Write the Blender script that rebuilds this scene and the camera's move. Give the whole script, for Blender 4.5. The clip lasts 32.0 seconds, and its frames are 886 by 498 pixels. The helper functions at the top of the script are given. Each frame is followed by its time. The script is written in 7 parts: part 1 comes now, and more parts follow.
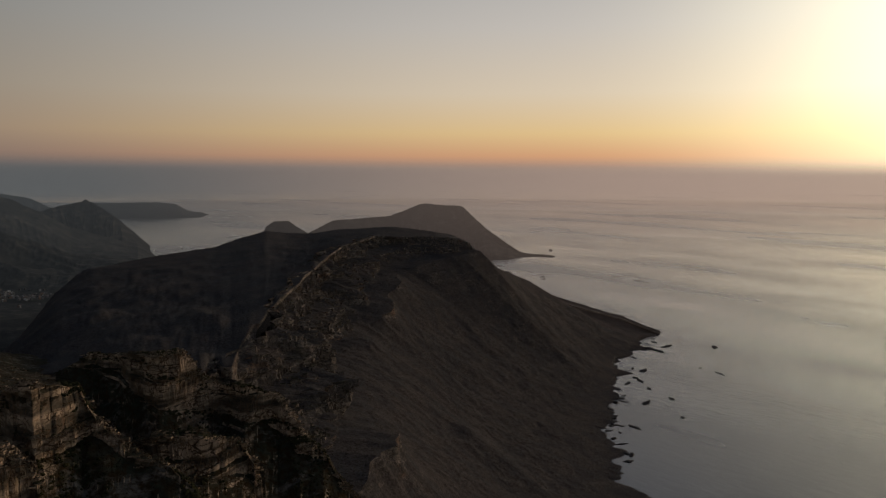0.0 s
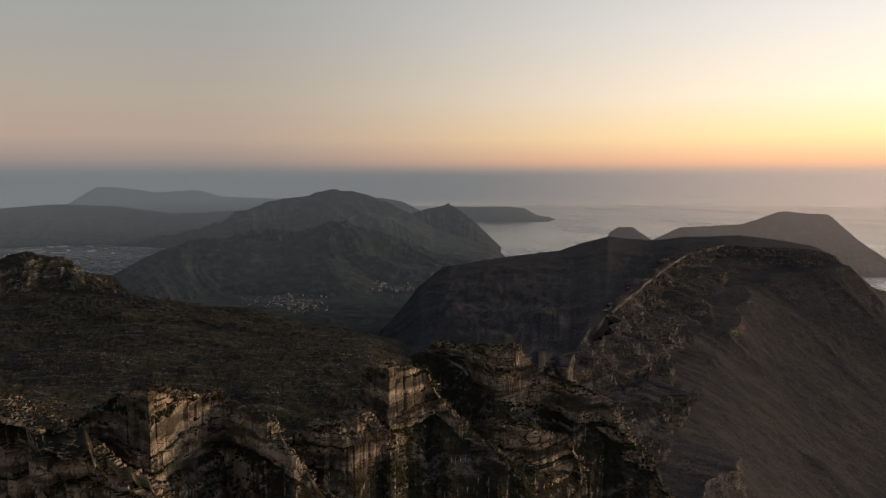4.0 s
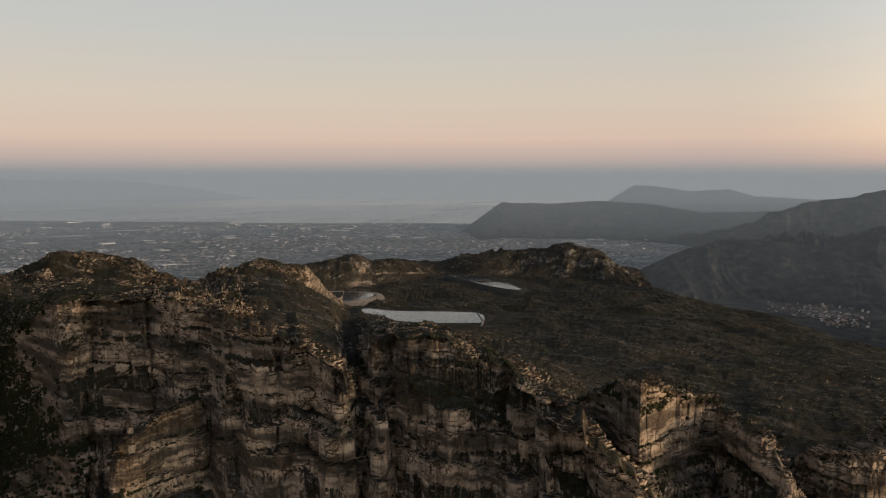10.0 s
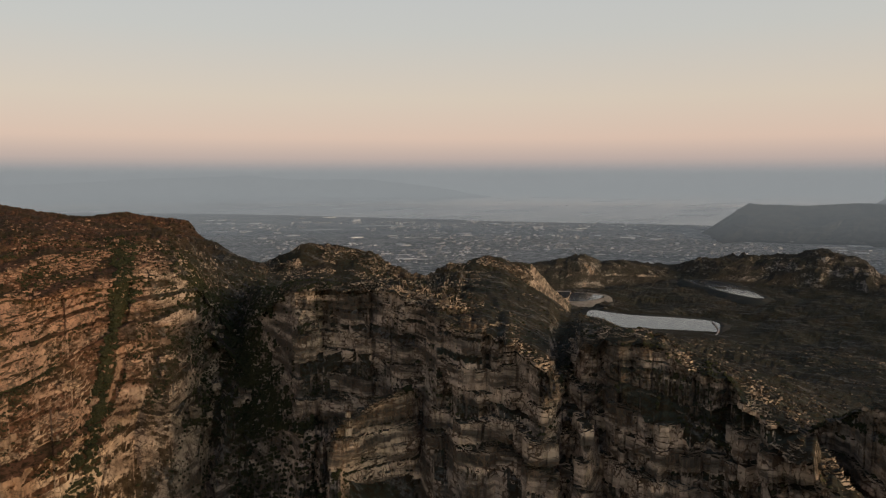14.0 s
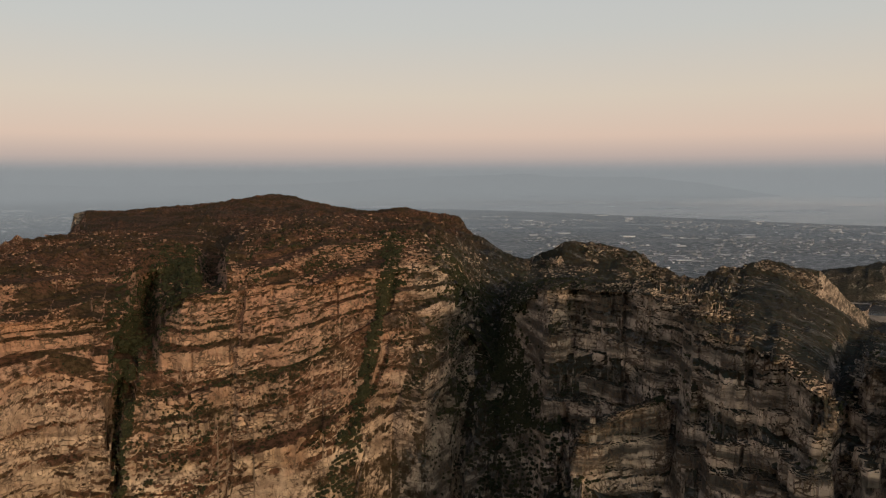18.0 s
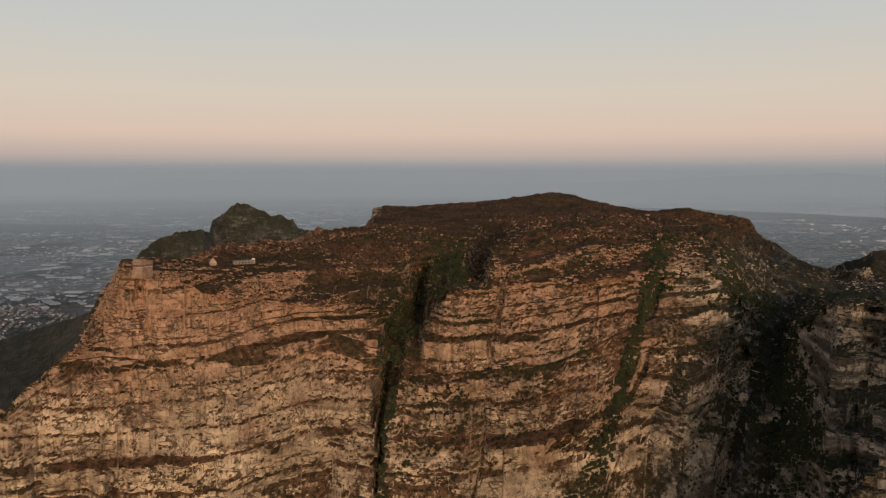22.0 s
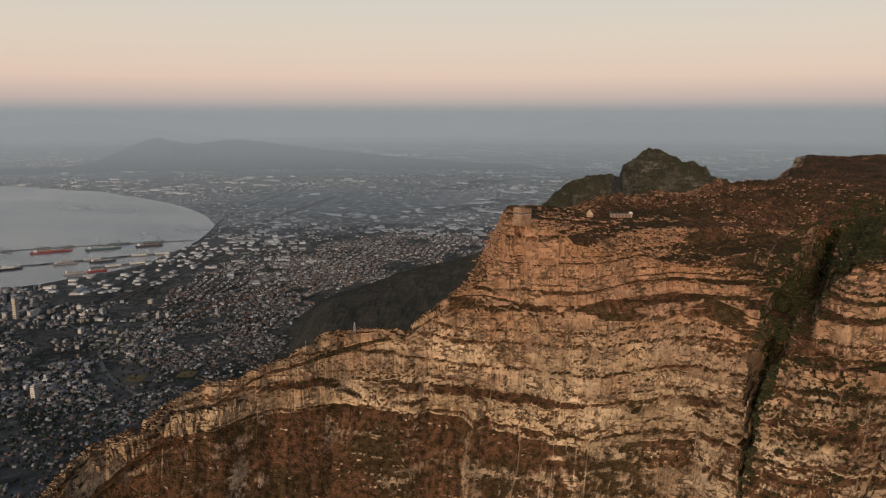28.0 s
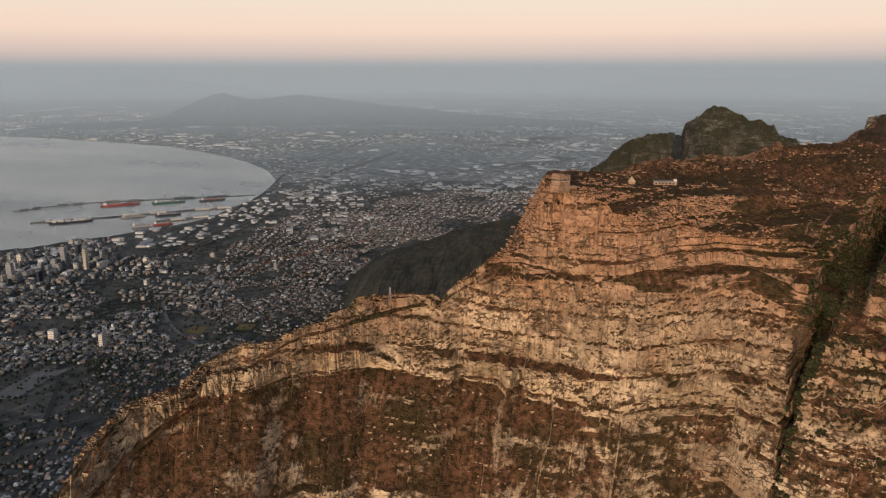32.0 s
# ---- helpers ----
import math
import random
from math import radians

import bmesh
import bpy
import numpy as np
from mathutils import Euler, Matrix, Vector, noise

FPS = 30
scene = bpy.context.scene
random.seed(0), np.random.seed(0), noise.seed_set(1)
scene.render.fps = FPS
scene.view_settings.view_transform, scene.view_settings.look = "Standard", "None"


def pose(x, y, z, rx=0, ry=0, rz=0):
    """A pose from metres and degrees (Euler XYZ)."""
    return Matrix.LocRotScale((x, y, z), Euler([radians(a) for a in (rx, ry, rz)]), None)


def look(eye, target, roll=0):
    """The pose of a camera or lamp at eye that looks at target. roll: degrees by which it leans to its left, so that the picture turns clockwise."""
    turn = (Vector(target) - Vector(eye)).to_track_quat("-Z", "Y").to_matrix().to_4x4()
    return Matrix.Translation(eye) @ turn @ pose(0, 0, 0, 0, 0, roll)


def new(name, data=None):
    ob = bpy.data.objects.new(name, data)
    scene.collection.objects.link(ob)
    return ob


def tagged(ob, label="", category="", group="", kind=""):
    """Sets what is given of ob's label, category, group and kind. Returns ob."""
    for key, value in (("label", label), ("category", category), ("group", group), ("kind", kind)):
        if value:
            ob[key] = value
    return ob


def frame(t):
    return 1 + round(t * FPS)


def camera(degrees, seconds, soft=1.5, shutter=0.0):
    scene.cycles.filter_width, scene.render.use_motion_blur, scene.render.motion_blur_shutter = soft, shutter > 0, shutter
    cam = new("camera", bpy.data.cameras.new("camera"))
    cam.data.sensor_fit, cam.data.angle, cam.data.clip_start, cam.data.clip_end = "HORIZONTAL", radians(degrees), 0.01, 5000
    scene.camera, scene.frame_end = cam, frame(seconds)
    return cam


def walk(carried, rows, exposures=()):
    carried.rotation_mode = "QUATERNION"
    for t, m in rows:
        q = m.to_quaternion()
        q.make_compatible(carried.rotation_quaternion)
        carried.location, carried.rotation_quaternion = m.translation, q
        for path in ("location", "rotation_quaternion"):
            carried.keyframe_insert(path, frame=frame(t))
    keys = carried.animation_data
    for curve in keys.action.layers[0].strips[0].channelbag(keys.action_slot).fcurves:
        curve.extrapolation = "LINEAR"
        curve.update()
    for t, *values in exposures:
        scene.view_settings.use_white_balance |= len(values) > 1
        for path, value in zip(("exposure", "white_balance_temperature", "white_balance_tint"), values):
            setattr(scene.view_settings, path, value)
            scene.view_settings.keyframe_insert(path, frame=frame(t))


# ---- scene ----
# One unit is ten metres: x east, y north, z up from the sea, so that the far ranges lie inside the view.
S = 0.1
cam = camera(60.0, 32.0, soft=1.3)
# seconds, metres east, north and up, turn, tilt, roll
ROWS = [
    (0.0, -750.1, -110.2, 1169.5, -220.18, -5.71, 0.11),
    (0.5, -750.7, -109.1, 1169.4, -218.70, -5.64, 0.11),
    (1.0, -751.3, -108.0, 1169.3, -216.93, -5.58, 0.10),
    (1.5, -751.9, -106.9, 1169.2, -214.03, -5.53, 0.10),
    (2.0, -752.6, -105.8, 1169.0, -210.54, -5.47, 0.08),
    (2.5, -753.4, -104.7, 1168.8, -206.69, -5.41, 0.03),
    (3.0, -754.3, -103.6, 1168.7, -202.75, -5.36, -0.04),
    (3.5, -755.3, -102.7, 1168.5, -198.77, -5.31, -0.11),
    (5.5, -759.5, -103.0, 1168.5, -183.03, -5.22, -0.21),
    (6.0, -761.5, -103.4, 1168.3, -178.94, -5.22, -0.21),
    (6.5, -763.5, -103.8, 1168.2, -174.86, -5.22, -0.18),
    (7.0, -765.4, -104.3, 1168.0, -170.82, -5.24, -0.16),
    (7.5, -767.2, -104.8, 1167.7, -167.04, -5.29, -0.12),
    (8.0, -768.5, -105.5, 1167.5, -165.08, -5.32, -0.08),
    (8.5, -769.6, -106.5, 1167.3, -162.96, -5.29, -0.01),
    (9.0, -770.7, -107.7, 1167.1, -160.84, -5.27, 0.00),
    (9.5, -771.6, -109.3, 1166.9, -158.77, -5.28, -0.01),
    (10.0, -772.6, -111.0, 1166.7, -156.66, -5.27, -0.03),
    (10.5, -773.5, -113.1, 1166.5, -154.54, -5.29, -0.06),
    (11.0, -774.4, -115.4, 1166.4, -152.42, -5.30, -0.03),
    (11.5, -775.4, -118.0, 1166.2, -150.28, -5.30, 0.00),
    (12.0, -776.3, -120.7, 1166.1, -148.17, -5.31, 0.02),
    (12.5, -777.3, -123.5, 1165.9, -145.97, -5.31, 0.03),
    (13.0, -778.1, -126.5, 1165.8, -143.78, -5.31, 0.06),
    (13.5, -778.8, -129.6, 1165.6, -141.59, -5.33, 0.07),
    (14.0, -779.5, -132.7, 1165.5, -139.31, -5.32, 0.04),
    (14.5, -780.0, -135.8, 1165.3, -136.85, -5.34, 0.00),
    (16.5, -778.5, -147.9, 1165.0, -126.81, -5.41, 0.05),
    (17.0, -778.0, -151.2, 1164.8, -124.29, -5.44, -0.02),
    (17.5, -777.4, -154.5, 1164.6, -121.74, -5.45, -0.07),
    (18.0, -776.8, -157.9, 1164.3, -119.21, -5.48, -0.09),
    (18.5, -776.1, -161.4, 1164.0, -116.64, -5.52, -0.09),
    (19.0, -775.4, -165.1, 1163.7, -114.04, -5.53, -0.08),
    (19.5, -774.7, -168.8, 1163.4, -111.43, -5.54, -0.05),
    (20.0, -773.9, -172.6, 1163.1, -108.81, -5.54, -0.02),
    (20.5, -773.0, -176.4, 1162.9, -106.14, -5.54, -0.01),
    (21.0, -772.1, -180.2, 1162.8, -103.45, -5.55, 0.02),
    (21.5, -771.2, -184.0, 1162.9, -100.75, -5.55, 0.04),
    (22.0, -770.2, -187.6, 1163.2, -98.10, -5.55, 0.05),
    (22.5, -769.0, -190.9, 1163.6, -95.42, -5.53, 0.08),
    (23.0, -767.6, -194.1, 1164.1, -92.76, -5.49, 0.07),
    (23.5, -766.0, -197.1, 1164.7, -90.09, -5.46, 0.02),
    (24.0, -764.1, -200.0, 1165.3, -87.41, -5.44, -0.04),
    (24.5, -762.0, -202.8, 1166.0, -84.74, -5.43, -0.09),
    (25.0, -759.7, -205.6, 1166.7, -82.05, -5.50, -0.13),
    (25.5, -757.2, -208.4, 1167.4, -79.37, -5.82, -0.14),
    (26.0, -754.6, -211.3, 1168.1, -76.70, -6.43, -0.14),
    (26.5, -751.9, -214.2, 1168.9, -74.04, -7.48, -0.13),
    (28.5, -739.0, -225.5, 1172.2, -66.32, -10.29, 0.03),
    (29.0, -736.3, -227.8, 1173.1, -65.57, -10.75, 0.04),
    (29.5, -733.6, -229.9, 1174.1, -65.58, -11.19, 0.05),
    (30.0, -731.0, -232.0, 1175.0, -65.62, -11.59, 0.06),
    (30.5, -728.3, -234.1, 1176.0, -65.63, -11.98, 0.05),
    (31.0, -725.7, -236.0, 1177.0, -65.12, -12.32, 0.02),
    (31.5, -723.1, -238.0, 1178.0, -64.38, -12.65, -0.02),
    (32.0, -720.5, -239.9, 1179.0, -63.14, -13.00, -0.07),
]
EXPOSURES = [(0, -1.45), (1.0, -1.38), (2.0, -1.1), (3.5, -0.68), (6, -0.2), (9, 0.0), (20, 0.0), (23, -0.02), (26, -0.07), (28.5, 0.17), (32, 0.40)]
walk(cam, [(t, pose(x * S, y * S, z * S, 90 + tilt, -roll, turn)) for t, x, y, z, turn, tilt, roll in ROWS], EXPOSURES)
OX, OY, EYE = -765.0, -150.0, 1167.0

# ---- light ----
SUN_BEARING, SUN_HEIGHT = 268.0, 7.5


def node_kit(tree):
    tree.nodes.clear()

    def add(kind, **given):
        n = tree.nodes.new(kind)
        for key, value in given.items():
            if key.startswith("i_"):
                n.inputs[key[2:].replace("_", " ")].default_value = value
            else:
                setattr(n, key, value)
        return n

    def link(a, out, b, into):
        tree.links.new(a.outputs[out], b.inputs[into])
    return add, link


def ramp(n, stops):
    e = n.color_ramp.elements
    while len(e) > 1:
        e.remove(e[-1])
    for k, (p, c) in enumerate(stops):
        q = e[0] if k == 0 else e.new(p)
        q.position, q.color = p, (*c, 1.0)


def lin(r, g, b):
    return tuple((v / 255 / 12.92) if v < 11 else ((v / 255 + 0.055) / 1.055) ** 2.4 for v in (r, g, b))


def direction(bearing, height):
    b, h = radians(bearing), radians(height)
    return Vector((math.sin(b) * math.cos(h), math.cos(b) * math.cos(h), math.sin(h)))


def build_sky():
    world = bpy.data.worlds.new("dusk_sky")
    scene.world = world
    world.use_nodes = True
    add, link = node_kit(world.node_tree)
    out = add("ShaderNodeOutputWorld")
    sky = add("ShaderNodeTexSky", sky_type="NISHITA", sun_disc=False, sun_elevation=radians(SUN_HEIGHT), sun_rotation=radians(SUN_BEARING),
              altitude=1100.0, air_density=1.0, dust_density=3.0, ozone_density=2.0)
    co = add("ShaderNodeTexCoord")
    norm = add("ShaderNodeVectorMath", operation="NORMALIZE")
    link(co, "Generated", norm, 0)
    sep = add("ShaderNodeSeparateXYZ")
    link(norm, 0, sep, 0)
    # twilight arch: height bands away from the sun and towards it
    rng = add("ShaderNodeMapRange", i_From_Min=-0.1, i_From_Max=0.9)
    link(sep, "Z", rng, "Value")
    east = add("ShaderNodeValToRGB")
    z = lambda v: (v + 0.1) / 1.0
    ramp(east, [(z(-0.1), lin(134, 138, 142)), (z(-0.02), lin(146, 149, 152)), (z(0.006), lin(156, 156, 158)), (z(0.024), lin(190, 172, 166)),
                (z(0.05), lin(221, 193, 176)), (z(0.10), lin(218, 202, 184)), (z(0.18), lin(203, 201, 194)), (z(0.28), lin(194, 197, 198)), (z(0.5), lin(114, 126, 148)), (1.0, lin(48, 62, 92))])
    link(rng, 0, east, 0)
    west = add("ShaderNodeValToRGB")
    ramp(west, [(z(-0.1), lin(150, 140, 132)), (z(-0.02), lin(160, 146, 138)), (z(0.004), lin(176, 150, 136)), (z(0.02), lin(232, 172, 128)),
                (z(0.05), lin(246, 210, 150)), (z(0.10), lin(238, 219, 192)), (z(0.18), lin(216, 208, 199)), (z(0.28), lin(186, 185, 184)), (z(0.5), lin(120, 128, 146)), (1.0, lin(48, 62, 92))])
    link(rng, 0, west, 0)
    flat = add("ShaderNodeVectorMath", operation="MULTIPLY")
    flat.inputs[1].default_value = (1, 1, 0)
    link(norm, 0, flat, 0)
    flatn = add("ShaderNodeVectorMath", operation="NORMALIZE")
    link(flat, 0, flatn, 0)
    dot = add("ShaderNodeVectorMath", operation="DOT_PRODUCT")
    dot.inputs[1].default_value = direction(SUN_BEARING, 0)
    link(flatn, 0, dot, 0)
    side = add("ShaderNodeMapRange", i_From_Min=-0.05, i_From_Max=0.98, interpolation_type="SMOOTHSTEP")
    link(dot, "Value", side, "Value")
    mix = add("ShaderNodeMix", data_type="RGBA")
    link(side, 0, mix, 0)
    calm = add("ShaderNodeVectorMath", operation="SCALE")
    calm.inputs["Scale"].default_value = 0.92
    link(east, 0, calm, 0)
    link(calm, 0, mix, 6)
    bright = add("ShaderNodeVectorMath", operation="SCALE")
    bright.inputs["Scale"].default_value = 2.25
    link(west, 0, bright, 0)
    link(bright, 0, mix, 7)
    # glow round the sun
    dot2 = add("ShaderNodeVectorMath", operation="DOT_PRODUCT")
    dot2.inputs[1].default_value = direction(SUN_BEARING, SUN_HEIGHT)
    link(norm, 0, dot2, 0)
    glow = add("ShaderNodeMapRange", i_From_Min=0.70, i_From_Max=1.0)
    link(dot2, "Value", glow, "Value")
    gp = add("ShaderNodeMath", operation="POWER")
    gp.inputs[1].default_value = 4.0
    link(glow, 0, gp, 0)
    gm = add("ShaderNodeMath", operation="MULTIPLY")
    gm.inputs[1].default_value = 3.8
    link(gp, 0, gm, 0)
    gcol = add("ShaderNodeVectorMath", operation="SCALE")
    gcol.inputs[0].default_value = (1.0, 0.90, 0.58)
    link(gm, 0, gcol, "Scale")
    total = add("ShaderNodeVectorMath", operation="ADD")
    link(mix, 2, total, 0)
    link(gcol, 0, total, 1)
    bg = add("ShaderNodeBackground", i_Strength=1.0)
    link(total, 0, bg, 0)
    bg2 = add("ShaderNodeBackground", i_Strength=0.012)
    link(sky, 0, bg2, 0)
    both = add("ShaderNodeAddShader")
    link(bg, 0, both, 0)
    link(bg2, 0, both, 1)
    link(both, 0, out, 0)


build_sky()
sun = new("sun", bpy.data.lights.new("sun", "SUN"))
sun.data.energy, sun.data.angle, sun.data.color = 1.9, radians(5.0), (1.0, 0.66, 0.42)
sun.matrix_world = look(direction(SUN_BEARING, SUN_HEIGHT) * 300, (0, 0, 0))


# ---- noise ----
def lattice(i, j, k, seed):
    h = (i * 374761393 + j * 668265263 + k * 2147483647 + seed * 974711) & 0xFFFFFFFF
    h = ((h ^ (h >> 13)) * 1274126177) & 0xFFFFFFFF
    h = ((h ^ (h >> 16)) * 2246822519) & 0xFFFFFFFF
    return ((h ^ (h >> 15)) & 0xFFFFFF) / float(0xFFFFFF)


def value(x, y, seed=0, z=None):
    """Smooth noise from -1 to 1 over arrays."""
    x, y = np.asarray(x, float), np.asarray(y, float)
    i, j = np.floor(x).astype(np.int64), np.floor(y).astype(np.int64)
    u, v = x - i, y - j
    u, v = u * u * (3 - 2 * u), v * v * (3 - 2 * v)
    a = lattice(i, j, 0, seed) * (1 - u) + lattice(i + 1, j, 0, seed) * u
    b = lattice(i, j + 1, 0, seed) * (1 - u) + lattice(i + 1, j + 1, 0, seed) * u
    return (a * (1 - v) + b * v) * 2 - 1


def fbm(x, y, octaves=4, seed=0, gain=0.5):
    s, a, f = 0, 1.0, 1.0
    for k in range(octaves):
        s = s + a * value(np.asarray(x) * f + 17.3 * k, np.asarray(y) * f - 9.1 * k, seed + k)
        a, f = a * gain, f * 2.03
    return s


def ridged(x, y, octaves=4, seed=0):
    s, a, f = 0, 1.0, 1.0
    for k in range(octaves):
        s = s + a * (1 - 2 * np.abs(value(np.asarray(x) * f + 5.7 * k, np.asarray(y) * f + 3.1 * k, seed + k)))
        a, f = a * 0.5, f * 2.1
    return s


def curve(keys, at):
    k = np.array(keys, float)
    return np.interp(at, k[:, 0], k[:, 1]), np.interp(at, k[:, 0], k[:, 2])


def polar(bearing, r):
    b = np.radians(bearing)
    return OX + np.sin(b) * r, OY + np.cos(b) * r


def grid_mesh(name, x, y, z, material, smooth=False, parent=None):
    """A sheet over arrays of rows and columns, in metres."""
    n, m = x.shape
    me = bpy.data.meshes.new(name)
    me.vertices.add(n * m)
    me.vertices.foreach_set("co", (np.stack([x, y, z], -1) * S).astype(np.float32).ravel())
    q = np.arange(n * m).reshape(n, m)
    faces = np.stack([q[:-1, :-1], q[:-1, 1:], q[1:, 1:], q[1:, :-1]], -1).reshape(-1, 4)
    me.loops.add(faces.size)
    me.loops.foreach_set("vertex_index", faces.ravel().astype(np.int32))
    me.polygons.add(len(faces))
    me.polygons.foreach_set("loop_start", np.arange(0, faces.size, 4, dtype=np.int32))
    me.polygons.foreach_set("use_smooth", np.full(len(faces), smooth))
    me.update(calc_edges=True)
    me.validate()
    me.materials.append(material)
    ob = new(name, me)
    if parent:
        ob.parent = parent
    return ob


# ---- materials ----
def surface(name):
    m = bpy.data.materials.new(name)
    m.use_nodes = True
    add, link = node_kit(m.node_tree)
    out = add("ShaderNodeOutputMaterial")
    b = add("ShaderNodeBsdfPrincipled", i_Roughness=0.9)
    b.inputs["Specular IOR Level"].default_value = 0.04
    link(b, 0, out, 0)
    geo = add("ShaderNodeNewGeometry")
    return m, add, link, b, geo


def noise_node(add, link, geo, metres, detail=4.0, stretch=(1, 1, 1), rough=0.6):
    mp = add("ShaderNodeMapping")
    mp.inputs["Scale"].default_value = tuple(s / (metres * S) for s in stretch)
    link(geo, "Position", mp, "Vector")
    n = add("ShaderNodeTexNoise", i_Scale=1.0, i_Detail=detail, i_Roughness=rough)
    link(mp, 0, n, "Vector")
    return n


def mixed(add, link, factor, a, b):
    """A colour between a and b, each a node or a colour."""
    mx = add("ShaderNodeMix", data_type="RGBA")
    if isinstance(factor, float):
        mx.inputs[0].default_value = factor
    else:
        link(factor, 0, mx, 0)
    for k, c in ((6, a), (7, b)):
        if isinstance(c, tuple):
            mx.inputs[k].default_value = (*c, 1)
        else:
            link(c, 2 if c.bl_idname == "ShaderNodeMix" else 0, mx, k)
    return mx


def between(add, link, src, out, lo, hi):
    r = add("ShaderNodeMapRange", i_From_Min=lo, i_From_Max=hi, interpolation_type="SMOOTHSTEP")
    link(src, out, r, "Value")
    return r


def relief(add, link, b, src, strength, metres):
    bump = add("ShaderNodeBump", i_Strength=strength, i_Distance=metres * S)
    link(src, 0, bump, "Height")
    link(bump, 0, b, "Normal")


def southern(add, link, geo):
    """0 on the western table, 1 on the greyer southern ground behind the ravine, with a ragged border."""
    d = add("ShaderNodeVectorMath", operation="DOT_PRODUCT")
    d.inputs[1].default_value = (-0.545, -0.839, 0)
    link(geo, "Position", d, 0)
    edge = noise_node(add, link, geo, 120, 4)
    w = add("ShaderNodeMath", operation="MULTIPLY_ADD")
    w.inputs[1].default_value = 24.0
    link(edge, 0, w, 0)
    link(d, "Value", w, 2)
    return between(add, link, w, 0, 52.0, 66.0)


def joints(add, link, geo, metres, stretch):
    """Broken joints of a rock face: 0 in the open cracks and 1 between, and a tone for each block."""
    warp = noise_node(add, link, geo, metres * 1.4, 3)
    shift = add("ShaderNodeVectorMath", operation="MULTIPLY_ADD")
    shift.inputs[1].default_value = (metres * S * 0.6, metres * S * 0.6, metres * S * 0.3)
    link(warp, "Color", shift, 0)
    link(geo, "Position", shift, 2)
    mp = add("ShaderNodeMapping")
    mp.inputs["Scale"].default_value = tuple(k / (metres * S) for k in stretch)
    link(shift, 0, mp, "Vector")
    edge = add("ShaderNodeTexVoronoi", feature="DISTANCE_TO_EDGE", i_Scale=1.0)
    link(mp, 0, edge, "Vector")
    gap = noise_node(add, link, geo, metres * 2.3, 4)
    wide = add("ShaderNodeMapRange", i_From_Min=0.40, i_From_Max=0.62, i_To_Min=-0.08, i_To_Max=0.06)
    link(gap, 0, wide, "Value")
    less = add("ShaderNodeMath", operation="SUBTRACT")
    link(edge, "Distance", less, 0)
    link(wide, 0, less, 1)
    tone = add("ShaderNodeTexVoronoi", feature="F1", i_Scale=1.0)
    link(mp, 0, tone, "Vector")
    split = add("ShaderNodeSeparateColor")
    link(tone, "Color", split, 0)
    return between(add, link, less, 0, 0.0, 0.07), split


def tinted(add, link, color, tone, lo, hi):
    """A colour made darker or paler by a tone from 0 to 1."""
    k = add("ShaderNodeMapRange", i_To_Min=lo, i_To_Max=hi)
    link(tone, 0, k, "Value")
    v = add("ShaderNodeVectorMath", operation="SCALE")
    link(color, 2 if color.bl_idname == "ShaderNodeMix" else 0, v, 0)
    link(k, 0, v, "Scale")
    return v


